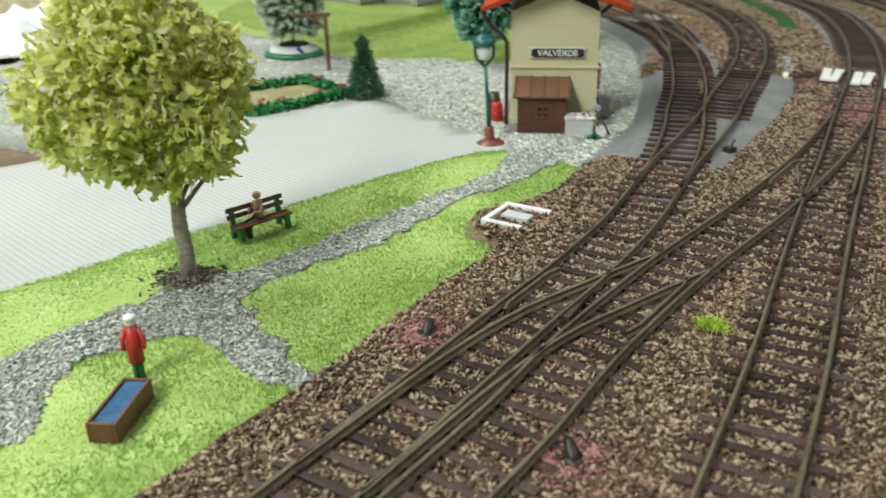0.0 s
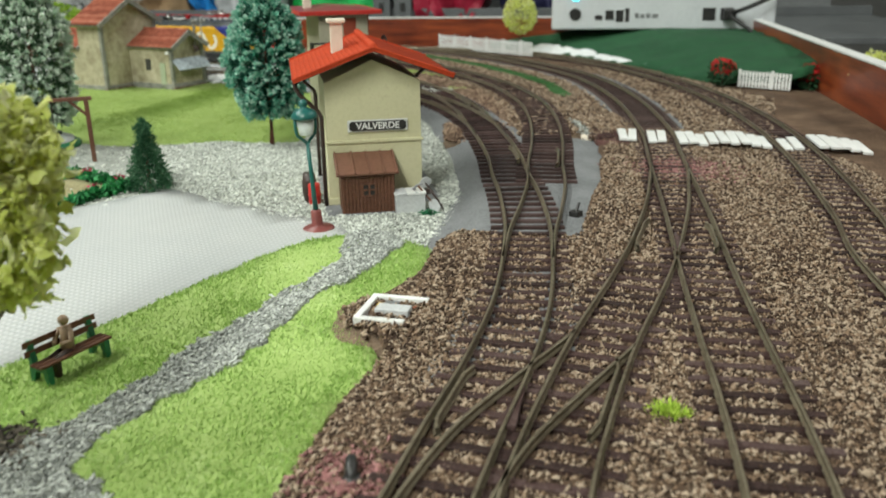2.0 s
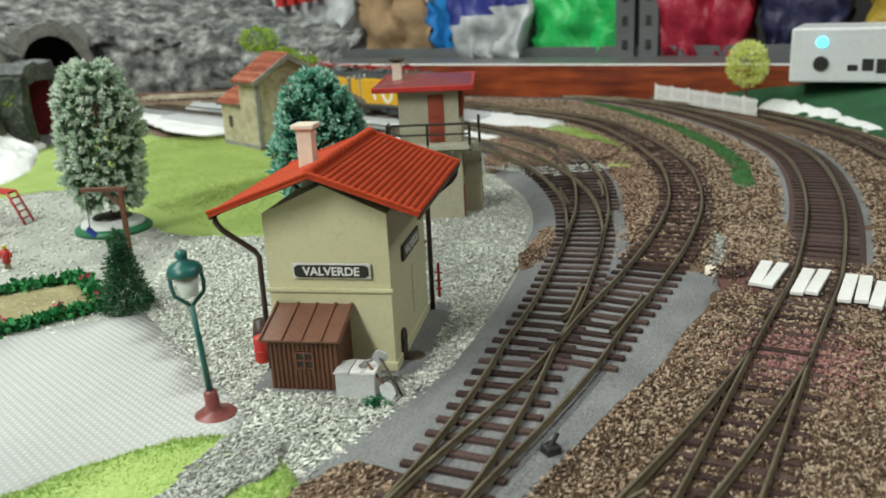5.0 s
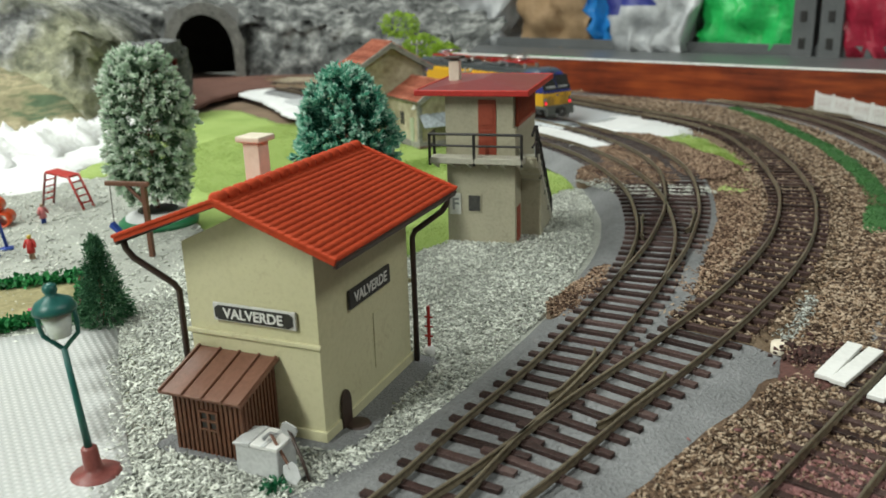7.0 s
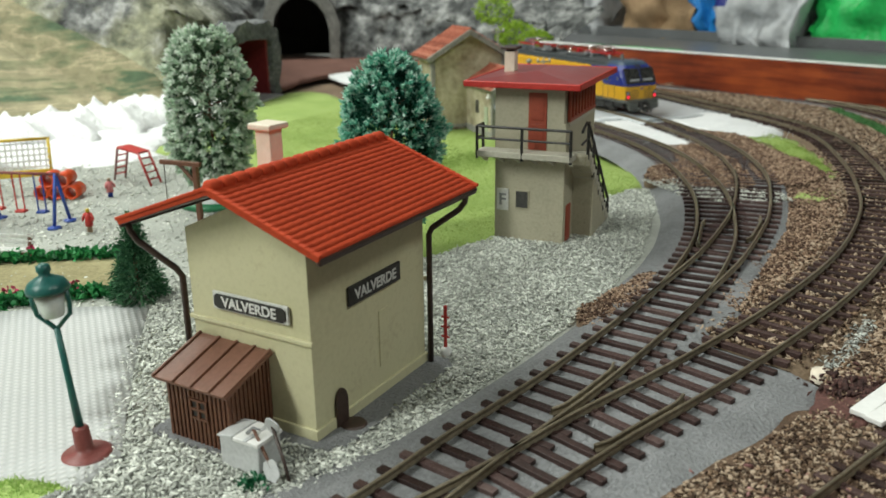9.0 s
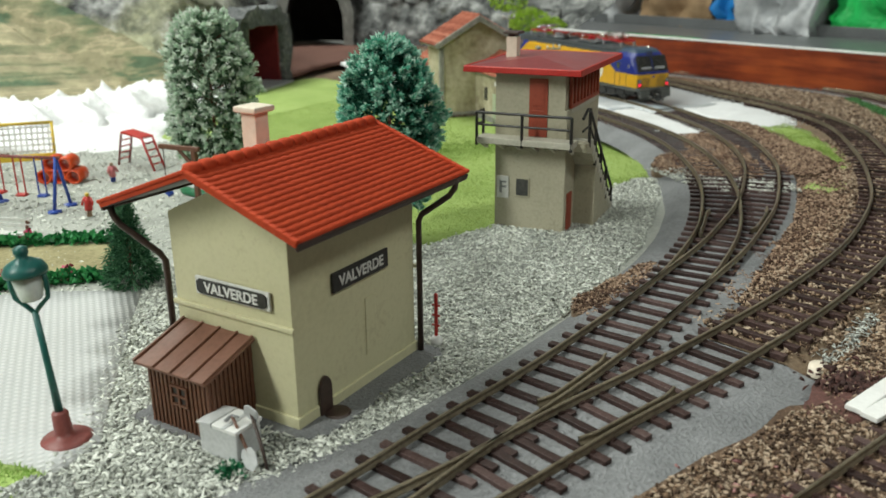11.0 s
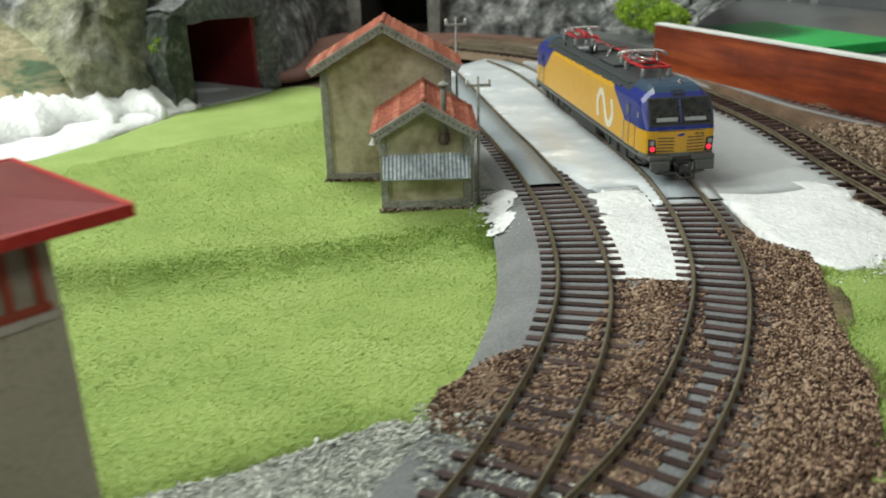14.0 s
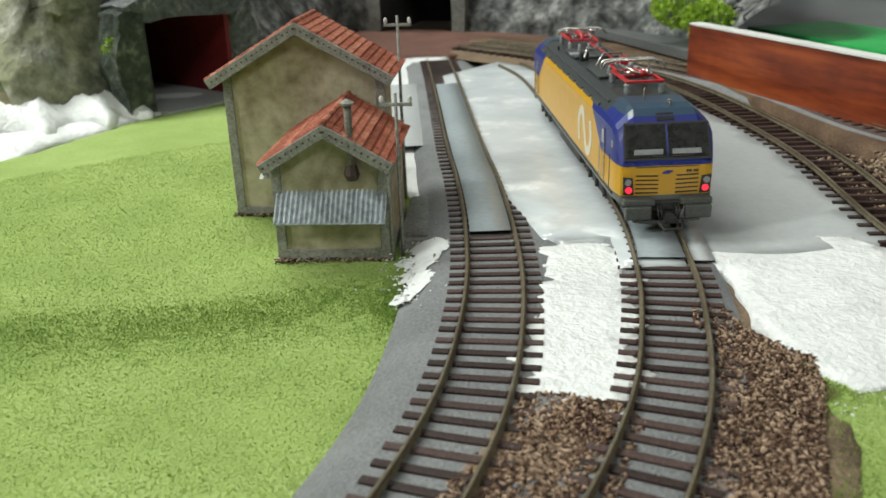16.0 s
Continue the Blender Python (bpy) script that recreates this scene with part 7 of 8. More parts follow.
# ---- playground ----
def swing_set():
    t = thing("swing_set", -158, 556, -4.6, 12, "colourful playground swing frame with blue posts", "swing")
    for x in (-26, 14):
        for s in (-1, 1):
            part("post", one_tube([(x, s * 7, 1.0), (x, 0, 27)], 0.9, 8), BLUEP, t, "", True)
            part("foot", one_lathe([(3.4, 0), (3.4, 0.9), (1.2, 1.5)], 12, x, s * 7), BLUEP, t, "", True)
    part("crossbar", one_tube([(-28, 0, 26.6), (16, 0, 26.6)], 0.8, 8), REDBROWN, t, "", True)
    for x, mt, z in ((-20, RED, 7), (-8, RED, 6), (4, BLUEP, 6)):
        sw = part("swing_seat", one_box(x - 2.6, x + 2.6, -2.0, 2.0, z, z + 1.4, 0.5), mt, t)
        for s in (-1, 1):
            part("hanger", one_tube([(x + s * 2.2, 0, z + 1), (x + s * 2.2, 0, 26)], 0.4, 6), mt, sw)


swing_set()


def climbing_net():
    t = thing("climbing_frame", -222, 596, -4.6, 40, "yellow and white climbing net frame", "climbing frame")
    for x in (-26, 26):
        part("leg", one_tube([(x, -6, 0), (x, 4, 31)], 0.9, 8), YELP, t, "", True)
    part("top_bar", one_tube([(-27, 4, 31), (27, 4, 31)], 0.9, 8), YELP, t, "", True)
    part("low_bar", one_box(-27, 27, -4.2, -2.4, 10.5, 14.5, 0.4), YELP, t)
    for k in range(17):
        x = -24 + k * 3
        part("net_cord", one_tube([(x, -3, 14), (x, 4, 31)], 0.45, 5), OFFWHITE, t)
    for k in range(5):
        z = 16 + k * 3.2
        part("net_cord", one_tube([(-26, -3 + (z - 14) * 0.41, z), (26, -3 + (z - 14) * 0.41, z)], 0.45, 5), OFFWHITE, t)


climbing_net()
for k, (dx, dz) in enumerate(((-8.4, 0), (0, 0), (8.4, 0), (-4.2, 7.2), (4.2, 7.2))):
    t = thing("play_barrel", -187 + dx * 0.92, 602 + dx * 0.38, -4.6 + dz, 22, "orange crawl-through barrel stacked in the playground", "barrel", "stack of orange barrels")
    bm = bmesh.new()
    n = 18
    rings = [[bm.verts.new((r * math.cos(6.2832 * i / n), y, 4.2 + r * math.sin(6.2832 * i / n))) for i in range(n)] for r, y in ((4.2, -6), (4.2, 6), (3.2, 6), (3.2, -6))]
    for a, b in zip(rings, rings[1:] + rings[:1]):
        for i in range(n):
            bm.faces.new((a[i], a[(i + 1) % n], b[(i + 1) % n], b[i]))
    part("shell", bm, ORAP, t, "", True)


def slide():
    t = thing("red_slide", -172, 648, -4.6, -10, "red playground slide with two ladders", "slide")
    for x, lean in ((-12, -3), (12, 6)):
        for s in (-1, 1):
            part("ladder_rail", one_tube([(x + lean, s * 4, 0), (x * 0.75, s * 4, 20)], 0.7, 6), REDBROWN if x < 0 else RED, t, "", True)
        for k in range(4):
            f = (k + 1) / 5
            part("rung", one_tube([(x + lean + (x * 0.75 - x - lean) * f, -4, 20 * f), (x + lean + (x * 0.75 - x - lean) * f, 4, 20 * f)], 0.5, 6), RED, t)
    part("deck", one_prism([(-10, 19.6), (-8, 22), (9.5, 19.8), (9.5, 18.6), (-8, 20.4)], "y", -4.6, 4.6, 0.2), RED, t)


slide()


def figurine(x, y, z, turn, coat, legs, cap, label, h=17.0, seated=False):
    """A doll as one plain shape, painted in bands: legs, coat and cap."""
    bm = bmesh.new()
    if seated:
        tube(bm, [(-1.0, -5.5, 0), (-1.0, -5.0, 5.0), (-1.0, 0, 5.6)], 1.0, 8)
        tube(bm, [(1.0, -5.5, 0), (1.0, -5.0, 5.0), (1.0, 0, 5.6)], 1.0, 8)
        low = len(bm.faces)
        tube(bm, [(0, 0, 5.2), (0, 0.6, 9.0), (0, 0.5, 12.0)], 2.0, 10, 1.5)
        for s in (-1, 1):
            tube(bm, [(s * 1.8, 0.4, 11.4), (s * 2.7, -1.0, 8.6), (s * 1.0, -3.2, 8.4)], 0.7, 8)
        top = len(bm.faces)
        bmesh.ops.create_icosphere(bm, subdivisions=2, radius=1.5, matrix=Matrix.Translation((0, 0.2, 14.0)))
    else:
        tube(bm, [(-0.7, 0, 0), (-0.7, 0, h * 0.42)], 0.75, 8)
        tube(bm, [(0.7, 0, 0), (0.7, 0, h * 0.42)], 0.75, 8)
        low = len(bm.faces)
        tube(bm, [(0, 0, h * 0.28), (0, 0, h * 0.6), (0, 0, h * 0.84)], 2.0, 12, 1.5)
        for s in (-1, 1):
            tube(bm, [(s * 1.5, 0, h * 0.80), (s * 2.5, -0.5, h * 0.62), (s * 2.4, -1.3, h * 0.50)], 0.6, 8)
        top = len(bm.faces)
        bmesh.ops.create_icosphere(bm, subdivisions=2, radius=h * 0.085, matrix=Matrix.Translation((0, 0, h * 0.91)))
        tube(bm, [(0, 0, h * 0.95), (0, 0, h * 1.0)], h * 0.10, 10, h * 0.07)
    bm.faces.ensure_lookup_table()
    for k, f in enumerate(bm.faces):
        f.material_index = 0 if k < low else 1 if k < top else 2
    ob = part("figurine", bm, legs, None, "", True)
    ob.data.materials.append(coat), ob.data.materials.append(cap)
    ob.matrix_world = pose(x * MM, y * MM, z * MM, 0, 0, turn)
    return tagged(ob, label, "figurine")


figurine(-121, 553, -4.4, 20, RED, SKIN, YELP, "small red model figure in the playground", 12)
figurine(-160, 612, -4.4, 60, PINKP, BLUEP, SKIN, "small pink and blue model figure in the playground", 11)
figurine(-76.8, 189.6, -2.6, 10, RED, GREENP, WHITE, "red-coated model figure with a white cap by the trough", 18)
figurine(-62.3, 284.6, -2.6, -38, SKIN, DARKBROWN, SKIN, "seated beige-jacketed model figure on the bench", 14, True)


def bench(x, y, z, turn, length, label, legs, wood):
    t = thing("park_bench", x, y, z, turn, label, "bench")
    for k in range(3):
        part("seat_plank", one_box(-length / 2, length / 2, -4.2 + k * 1.7, -2.9 + k * 1.7, 5.0, 5.7, 0.15), wood, t)
    for k in range(2):
        part("back_plank", one_box(-length / 2, length / 2, 1.4 + k * 0.4, 2.0 + k * 0.4, 7.2 + k * 2.4, 8.9 + k * 2.4, 0.15), wood, t)
    for s in (-1, 1):
        x0 = s * (length / 2 - 2.2)
        lg = part("bench_leg", one_prism([(-4.6, 0), (-3.4, 0), (-2.6, 3.2), (0.2, 3.4), (1.4, 0), (2.8, 0), (2.4, 5.6), (3.0, 11.2), (2.0, 11.4), (0.8, 5.2), (-4.6, 5.0)], "x", x0 - 0.9, x0 + 0.9, 0.15), legs, t, "green cast leg")
    return t


bench(-62.3, 285.0, -2.8, 42, 23, "dark wooden bench with green cast legs on the lawn", GREENP, BROWNP)
bench(-128, 507, -4.5, 12, 30, "white plank bench beside the playground hedge", BROWNP, OFFWHITE)


def trough():
    t = thing("water_trough", -75.6, 171.8, -2.9, -8, "brown wooden trough filled with blue water", "trough")
    for x0, x1, y0, y1 in ((-3.6, -2.8, -9.6, 9.6), (2.8, 3.6, -9.6, 9.6), (-2.8, 2.8, -9.6, -8.8), (-2.8, 2.8, 8.8, 9.6)):
        part("side_board", one_box(x0, x1, y0, y1, 0, 5.6, 0.2), BROWNP, t)
    part("water", one_box(-2.85, 2.85, -8.85, 8.85, 0.5, 4.9, 0.1), surface("blue_water", (0.03, 0.09, 0.20), (0.06, 0.15, 0.30), 0.12, 2, 9, 0.1), t, "blue water surface")


trough()

# flower bed with hedge border
BED = [(-92, 452), (-46, 490), (-74, 528), (-140, 492)]
patch("flower_bed", ragged(BED, 51, 0.6, 3, False), -3.6, surface("bed_soil", (0.22, 0.19, 0.09), (0.36, 0.32, 0.17), 0.9, 1.5, 12, 0.4), 2, 8, 0.3, 15, "dry grass bed inside a low hedge", 0, "flower bed")
HEDGE = thin(surface("hedge_leaf", (0.010, 0.13, 0.036), (0.026, 0.25, 0.07), 0.6, 2, 9, 0.0, (0.07, 0.40, 0.13), 0.62, island=0.6), 0.25)
rngh = np.random.default_rng(52)
for a, b in zip(BED, BED[1:] + BED[:1]):
    a, b = np.array(a, float), np.array(b, float)
    mid, ln = (a + b) / 2, np.linalg.norm(b - a)
    t = thing("low_hedge", mid[0], mid[1], -4.2, math.degrees(math.atan2(b[1] - a[1], b[0] - a[0])), "low bright green hedge round the flower bed", "hedge", "hedge round the flower bed")
    n = int(ln * 11)
    q = np.column_stack([rngh.uniform(-ln / 2, ln / 2, n), rngh.normal(0, 1.5, n), rngh.uniform(0.3, 4.0, n)])
    leaf_mesh("hedge_leaves", q, rngh.normal(0, 1, (n, 3)) + [0, 0, 0.4], 3.1, 2.7, rngh, HEDGE, t, 0.4)
FLOWER = surface("crimson_flower", (0.30, 0.012, 0.05), (0.48, 0.03, 0.10), 0.6, 2, 9, 0.0, island=0.4)
for x, y in ((-50, 496), (-66, 518), (-62, 480), (-90, 462), (-112, 508), (-80, 466)):
    t = thing("flower_clump", x, y, -2.2, 0, "crimson flower clump in the hedge", "flowers", "crimson flowers in the hedge")
    q, d = ball_points(40, rngh, (0, 0, 2.6), (2.2, 2.2, 1.8), 0.3)
    leaf_mesh("petals", q, d + rngh.normal(0, 0.4, d.shape), 1.6, 1.4, rngh, FLOWER, t)


# ---- trackside things ----
patch("earth_patch", ragged([(29 + 19 * math.cos(k * 0.785), 282 + 19 * math.sin(k * 0.785)) for k in range(8)], 65, 1.0, 3), -2.4, EARTH, 5, 4, 0.5, 6, "brown earth under the pit", 0.8, "earth")


def white_pit():
    t = thing("white_frame_pit", 29.0, 282.5, -2.9, -34, "square white concrete frame pit with loose parts in rubble", "frame pit")
    part("frame_bar", one_box(-9.2, 9.2, 7.4, 9.6, 2.2, 5.2, 0.4), WHITE, t)
    part("frame_bar", one_box(-9.2, -7.0, -10, 9.6, 2.2, 5.15, 0.4), WHITE, t)
    part("frame_bar", one_box(-9.2, 6.5, -10.2, -8.0, 2.2, 5.1, 0.4), OFFWHITE, t)
    part("inner_block", one_box(-4.6, 6.0, -3.6, 1.4, 1.6, 5.6, 0.4), LIGHTGREY, t)
    part("inner_block", one_box(-4.0, 0.6, 2.6, 6.2, 1.6, 4.6, 0.4), METALGREY, t)
    part("yellow_cap", one_lathe([(1.2, 2), (1.3, 4.6), (0.8, 5.2)], 10, -4.2, 1.6), YELP, t)
    part("rusty_lump", one_lathe([(2.4, 1.0), (2.6, 2.8), (1.2, 4.0)], 8, 5.0, 4.0), ORANGE, t)
    rg = np.random.default_rng(61)
    a = rg.uniform(0, 6.28, 700)
    r = 12.5 + rg.normal(0, 1.6, 700)
    c = Matrix.Rotation(radians(-34), 2)
    q = np.column_stack([29.0 + r * np.cos(a), 282.5 + r * np.sin(a)])
    stones("rubble", q, -0.8 + rg.uniform(0, 2.6, 700) * np.clip(1.3 - np.abs(r - 11.5) / 4, 0, 1), 1.0, rg, STONE, "brown rubble heaped round the pit")


white_pit()
PINK = surface("pink_block", (0.16, 0.065, 0.060), (0.29, 0.125, 0.118), 0.7, 1.2, 9, 0.2, (0.38, 0.20, 0.185), 0.64, island=0.4)
for x, y, turn in ((-3.8, 201, 30), (25.5, 146.5, 50)):
    t = thing("pipe_stub", x, y, 0.2, turn, "black pipe stub between pinkish blocks in the ballast", "pipe", "pipe stubs in the ballast")
    part("pipe", one_tube([(-1.4, -1.8, 0.6), (0.2, 0, 2.6), (1.6, 1.4, 3.2), (2.6, 2.4, 2.6)], 1.5, 12, 1.2), BLACK, t, "", True)
    part("pipe_collar", one_lathe([(2.0, 0.4), (2.1, 1.4), (1.6, 2.0)], 12, -0.8, -1.2), BLACK, t, "", True)
    for k, (bx, by, tilt) in enumerate(((-4.2, -2.2, 10), (4.4, -2.6, -14), (-3.6, 3.4, 6), (3.8, 4.0, -8))):
        bm = one_box(-2.2, 2.2, -1.1, 1.1, -0.8, 0.9, 0.35)
        bmesh.ops.transform(bm, matrix=pose(bx, by, 0.5, tilt, tilt * 0.7, 27 * k), verts=bm.verts)
        part("block", bm, PINK, t)
    rg = np.random.default_rng(int(y))
    q = np.array((x, y)) + rg.normal(0, 1, (420, 2)) * 5.0
    q = q[np.hypot(*(q - (x, y)).T) > 2.6]
    stones("painted_stones", q, 0.9 + rg.uniform(0, 0.8, len(q)), 0.85, rg, PINK, "ballast stones splashed with pinkish paint")

# plank crossing
ROAD0, ROADD = np.array((226.0, 480.0)), np.array((0.797, -0.604))
ACROSS = np.array((0.49, 0.872))
t = thing("plank_crossing", 0, 0, 0, 0, "white plank level crossing over two tracks", "level crossing")
rngp = np.random.default_rng(62)
railpts = np.vstack([BEDS[k] + normals(BEDS[k])[1] * 8.7 * s for k in ("loop", "far") for s in (-1, 1)])
for s in np.arange(0, 130, 5.5):
    c = ROAD0 + ROADD * s
    if np.sqrt(((railpts - c) ** 2).sum(1)).min() < 3.0:
        continue
    bm = one_box(-2.35, 2.35, -14.5 + rngp.uniform(-2, 1), 14.5 + rngp.uniform(-1, 2), 0, 1.5, 0.25)
    wob = 1.6 + 1.4 * math.sin(s * 0.13) * (s > 40) + rngp.uniform(-0.2, 0.3)
    ob = part("plank", bm, WHITE, t)
    ob.matrix_local = pose(c[0] * MM, c[1] * MM, (wob + 0.8) * MM, rngp.uniform(-1, 1), rngp.uniform(-3, 3), math.degrees(math.atan2(-ACROSS[0], ACROSS[1])) + rngp.uniform(-2, 2))
patch("earth_patch", ragged([(207, 467), (212, 460), (229, 474), (232, 491), (222, 498), (210, 484)], 63, 1.2, 3), 1.1, surface("red_earth", (0.07, 0.028, 0.022), (0.13, 0.055, 0.045), 0.9, 1.5, 12, 0.6), 3, 4, 1.4, 6, "dark red-brown earth at the crossing's end", 0.8, "earth")
patch("earth_patch", ragged([(196, 385), (222, 392), (236, 415), (222, 430), (200, 412)], 64, 1.2, 3), 1.0, surface("purple_earth", (0.14, 0.06, 0.06), (0.24, 0.12, 0.115), 0.9, 1.5, 12, 0.6), 3, 4, 0.6, 6, "purplish painted ballast before the crossing", 0.2, "earth")
CLODS = np.random.default_rng(66)
q = np.array((221.0, 487.0)) + CLODS.normal(0, 1, (260, 2)) * (6, 5)
stones("earth_clods", q, 1.0 + CLODS.uniform(0, 1.3, 260), 1.25, CLODS, surface("dark_red_clod", (0.035, 0.014, 0.011), (0.085, 0.036, 0.029), 0.9, 1.2, 9, 0.4, island=0.5), "dark red-brown clods at the crossing's end")
p = np.array((214.0, 500.0)) + CLODS.uniform(0, 1, (230, 1)) * (15, 43) + CLODS.normal(0, 1.8, (230, 2))
stones("gravel_chips", p, 0.8 + CLODS.uniform(0, 0.7, 230), 0.65, CLODS, PATHCHIP, "pale grey gravel drift along the outer track", 0.5, 1.8)
patch("plaster_lump", ragged([(209, 495), (213, 493.5), (215, 498), (212, 501), (209, 499)], 67, 0.6, 2), 0.8, CHIMNEY, 3, 2, 0.6, 4, "small cream plaster lump beside the track", 1.4, "plaster")
p = np.array((214.0, 402.0)) + CLODS.normal(0, 1, (1300, 2)) * (10, 12)
stones("painted_stones", clear_rails(p), 1.0 + CLODS.uniform(0, 0.8, len(clear_rails(p))), 0.85, CLODS, PINK, "ballast stones painted purplish red before the crossing")
t = thing("switch_lever", 128, 352, -0.6, 30, "small black point lever on the grey track bed", "lever")
part("lever_box", one_box(-2.2, 2.2, -2.2, 2.2, 0, 3.4, 0.5), BLACK, t)
part("lever_arm", one_tube([(0, 0, 3), (2.4, 0, 6.2)], 0.7, 6), BLACK, t)
# grey cards between the rails of the sidings
for key, a, b in (("main", (44, 901), (-178, 1098)), ("siding", (101, 919), (-120, 1122))):
    line = BEDS[key]
    i = int(np.argmin(np.linalg.norm(line - a, axis=1)))
    j = int(np.argmin(np.linalg.norm(line - b, axis=1)))
    tagged(strip("card_strip", line[i:j], 7.3, 7.3, 1.0, 3.3, CARDBLUE), "blue-grey card strip laid between the rails", "card", "", "structure")
    if key == "siding":
        _, nn = normals(line)
        tagged(strip("card_strip", (line + nn * 13.2)[i:j], 3.6, 3.6, 0.5, 2.3, CARD), "grey card strip beside the rails", "card", "", "structure")

line = BEDS["main"]
i, j = (int(np.argmin(np.linalg.norm(line - q, axis=1))) for q in ((-58, 992), (-190, 1108)))
_, nn = normals(line)
tagged(strip("card_strip", (line - nn * 27.0)[i:j], 17.0, 17.0, -3.0, 1.0, CARD), "plain grey card beside the main track", "card", "", "structure")

# telegraph poles by the barn
for x, y, h in ((-27, 924, 77), (24, 877, 59)):
    t = thing("telegraph_pole", x, y, -5, 40, "grey telegraph pole with white insulators beside the barn", "telegraph pole", "telegraph poles by the barn")
    part("pole", one_tube([(0, 0, 0), (0, 0, h)], 0.75, 8, 0.55), BARNTRIM, t, "", True)
    part("cross_arm", one_box(-5.6, 5.6, -0.5, 0.5, h - 4.4, h - 3.2, 0.2), BARNTRIM, t)
    for s in (-1, 1):
        part("insulator", one_lathe([(0.4, h - 3.3), (0.75, h - 2.8), (0.75, h - 1.5), (0.4, h - 0.9)], 8, s * 4.8, 0), OFFWHITE, t, "", True)


# trestle table that carries the board
t = thing("trestle_table", 0, 0, 0, 0, "plain wooden trestle under the model railway board", "table")
PINEWOOD = surface("pine_wood", (0.36, 0.24, 0.13), (0.48, 0.34, 0.20), 0.6, 4, 60, 0.1)
part("table_top", one_prism([tuple(on_board(a, b)) for a, b in ((4, 4), (1496, 4), (1496, 1496), (4, 1496))], "z", -62, -44), PINEWOOD, t)
for a, b in ((60, 60), (1440, 60), (60, 1440), (1440, 1440)):
    q = on_board(a, b)
    part("leg", one_box(q[0] - 25, q[0] + 25, q[1] - 25, q[1] + 25, -1000, -62, 3), PINEWOOD, t)


# ---- corner hillside with fence and control box ----
SLOPE = ragged([(408, 660), (424, 600), (440, 575), (470, 600), (545, 735), (608, 860), (520, 920), (430, 972), (380, 998), (352, 990), (376, 930), (402, 850), (412, 760)], 71, 1.5, 6)
ob = patch("green_slope", SLOPE, 1.0, surface("dark_green_turf", (0.006, 0.050, 0.018), (0.016, 0.095, 0.034), 0.9, 2, 22, 0.6), 6, 12, 2.0, 30, "dark green grassed slope in the board's corner", 0.0, "slope")
for v in ob.data.vertices:
    d = np.sqrt(((BEDS["far"] * MM - (v.co.x, v.co.y)) ** 2).sum(1)).min() / MM
    v.co.z += 0.025 * min(1.0, max(0.0, (d - 18) / 90.0)) ** 0.8
patch("plaster_ridge", ragged([(372, 930), (384, 905), (404, 850), (412, 790), (418, 735), (427, 742), (424, 800), (420, 866), (404, 922), (388, 950)], 72, 1.6, 4), 1.5, PLASTER, 5, 5, 3.0, 9, "white plaster ridge below the green slope", 9.0, "plaster")


def picket_fence(p, q, z, h, label):
    p, q = np.array(p, float), np.array(q, float)
    ln = np.linalg.norm(q - p)
    t = thing("white_fence", p[0], p[1], z, math.degrees(math.atan2(q[1] - p[1], q[0] - p[0])), label, "fence")
    for zz in (h * 0.25, h * 0.8):
        part("rail", one_box(0, ln, -0.4, 0.4, zz, zz + 1.1, 0.1), WHITE, t)
    for k in range(int(ln / 2.6) + 1):
        part("picket", one_box(k * 2.6, k * 2.6 + 1.7, -0.9, -0.4, 0.4, h, 0.15), WHITE, t)
    for k in range(int(ln / 26) + 1):
        part("post", one_box(k * 26 - 0.9, k * 26 + 0.9, -0.6, 1.0, 0, h + 1.2, 0.2), WHITE, t)


picket_fence((304, 1024), (360, 888), 1.5, 15, "low white picket fence along the outer curve")
picket_fence((413, 618), (433, 583), 1.5, 13, "short white picket fence by the slope")
REDF = surface("red_flower", (0.42, 0.012, 0.012), (0.62, 0.03, 0.025), 0.6, 2, 9, 0.0, island=0.4)
DKLEAF = surface("dark_leaf", (0.008, 0.045, 0.014), (0.02, 0.09, 0.03), 0.7, 2, 9, 0.0, island=0.5)
for x, y, z, r in ((404, 628, 2, 11), (452, 585, 1, 10), (286, 1052, 1, 9)):
    t = thing("flowering_bush", x, y, z, 0, "dark green bush with bright red flowers", "bush", "red flowering bushes")
    rg = np.random.default_rng(int(x))
    part("stem", one_tube([(0, 0, 0), (0, 0, r)], 0.7, 6), BARKRED, t)
    q, d = ball_points(420, rg, (0, 0, r * 0.9), (r, r, r * 0.8), 0.4)
    leaf_mesh("leaves", q, d + rg.normal(0, 0.5, d.shape), 3.0, 2.2, rg, DKLEAF, t)
    q, d = ball_points(160, rg, (0, 0, r * 1.35), (r * 0.75, r * 0.75, r * 0.5), 0.6)
    leaf_mesh("petals", q, d + rg.normal(0, 0.5, d.shape), 3.0, 2.8, rg, REDF, t, 0.4, "red petals")


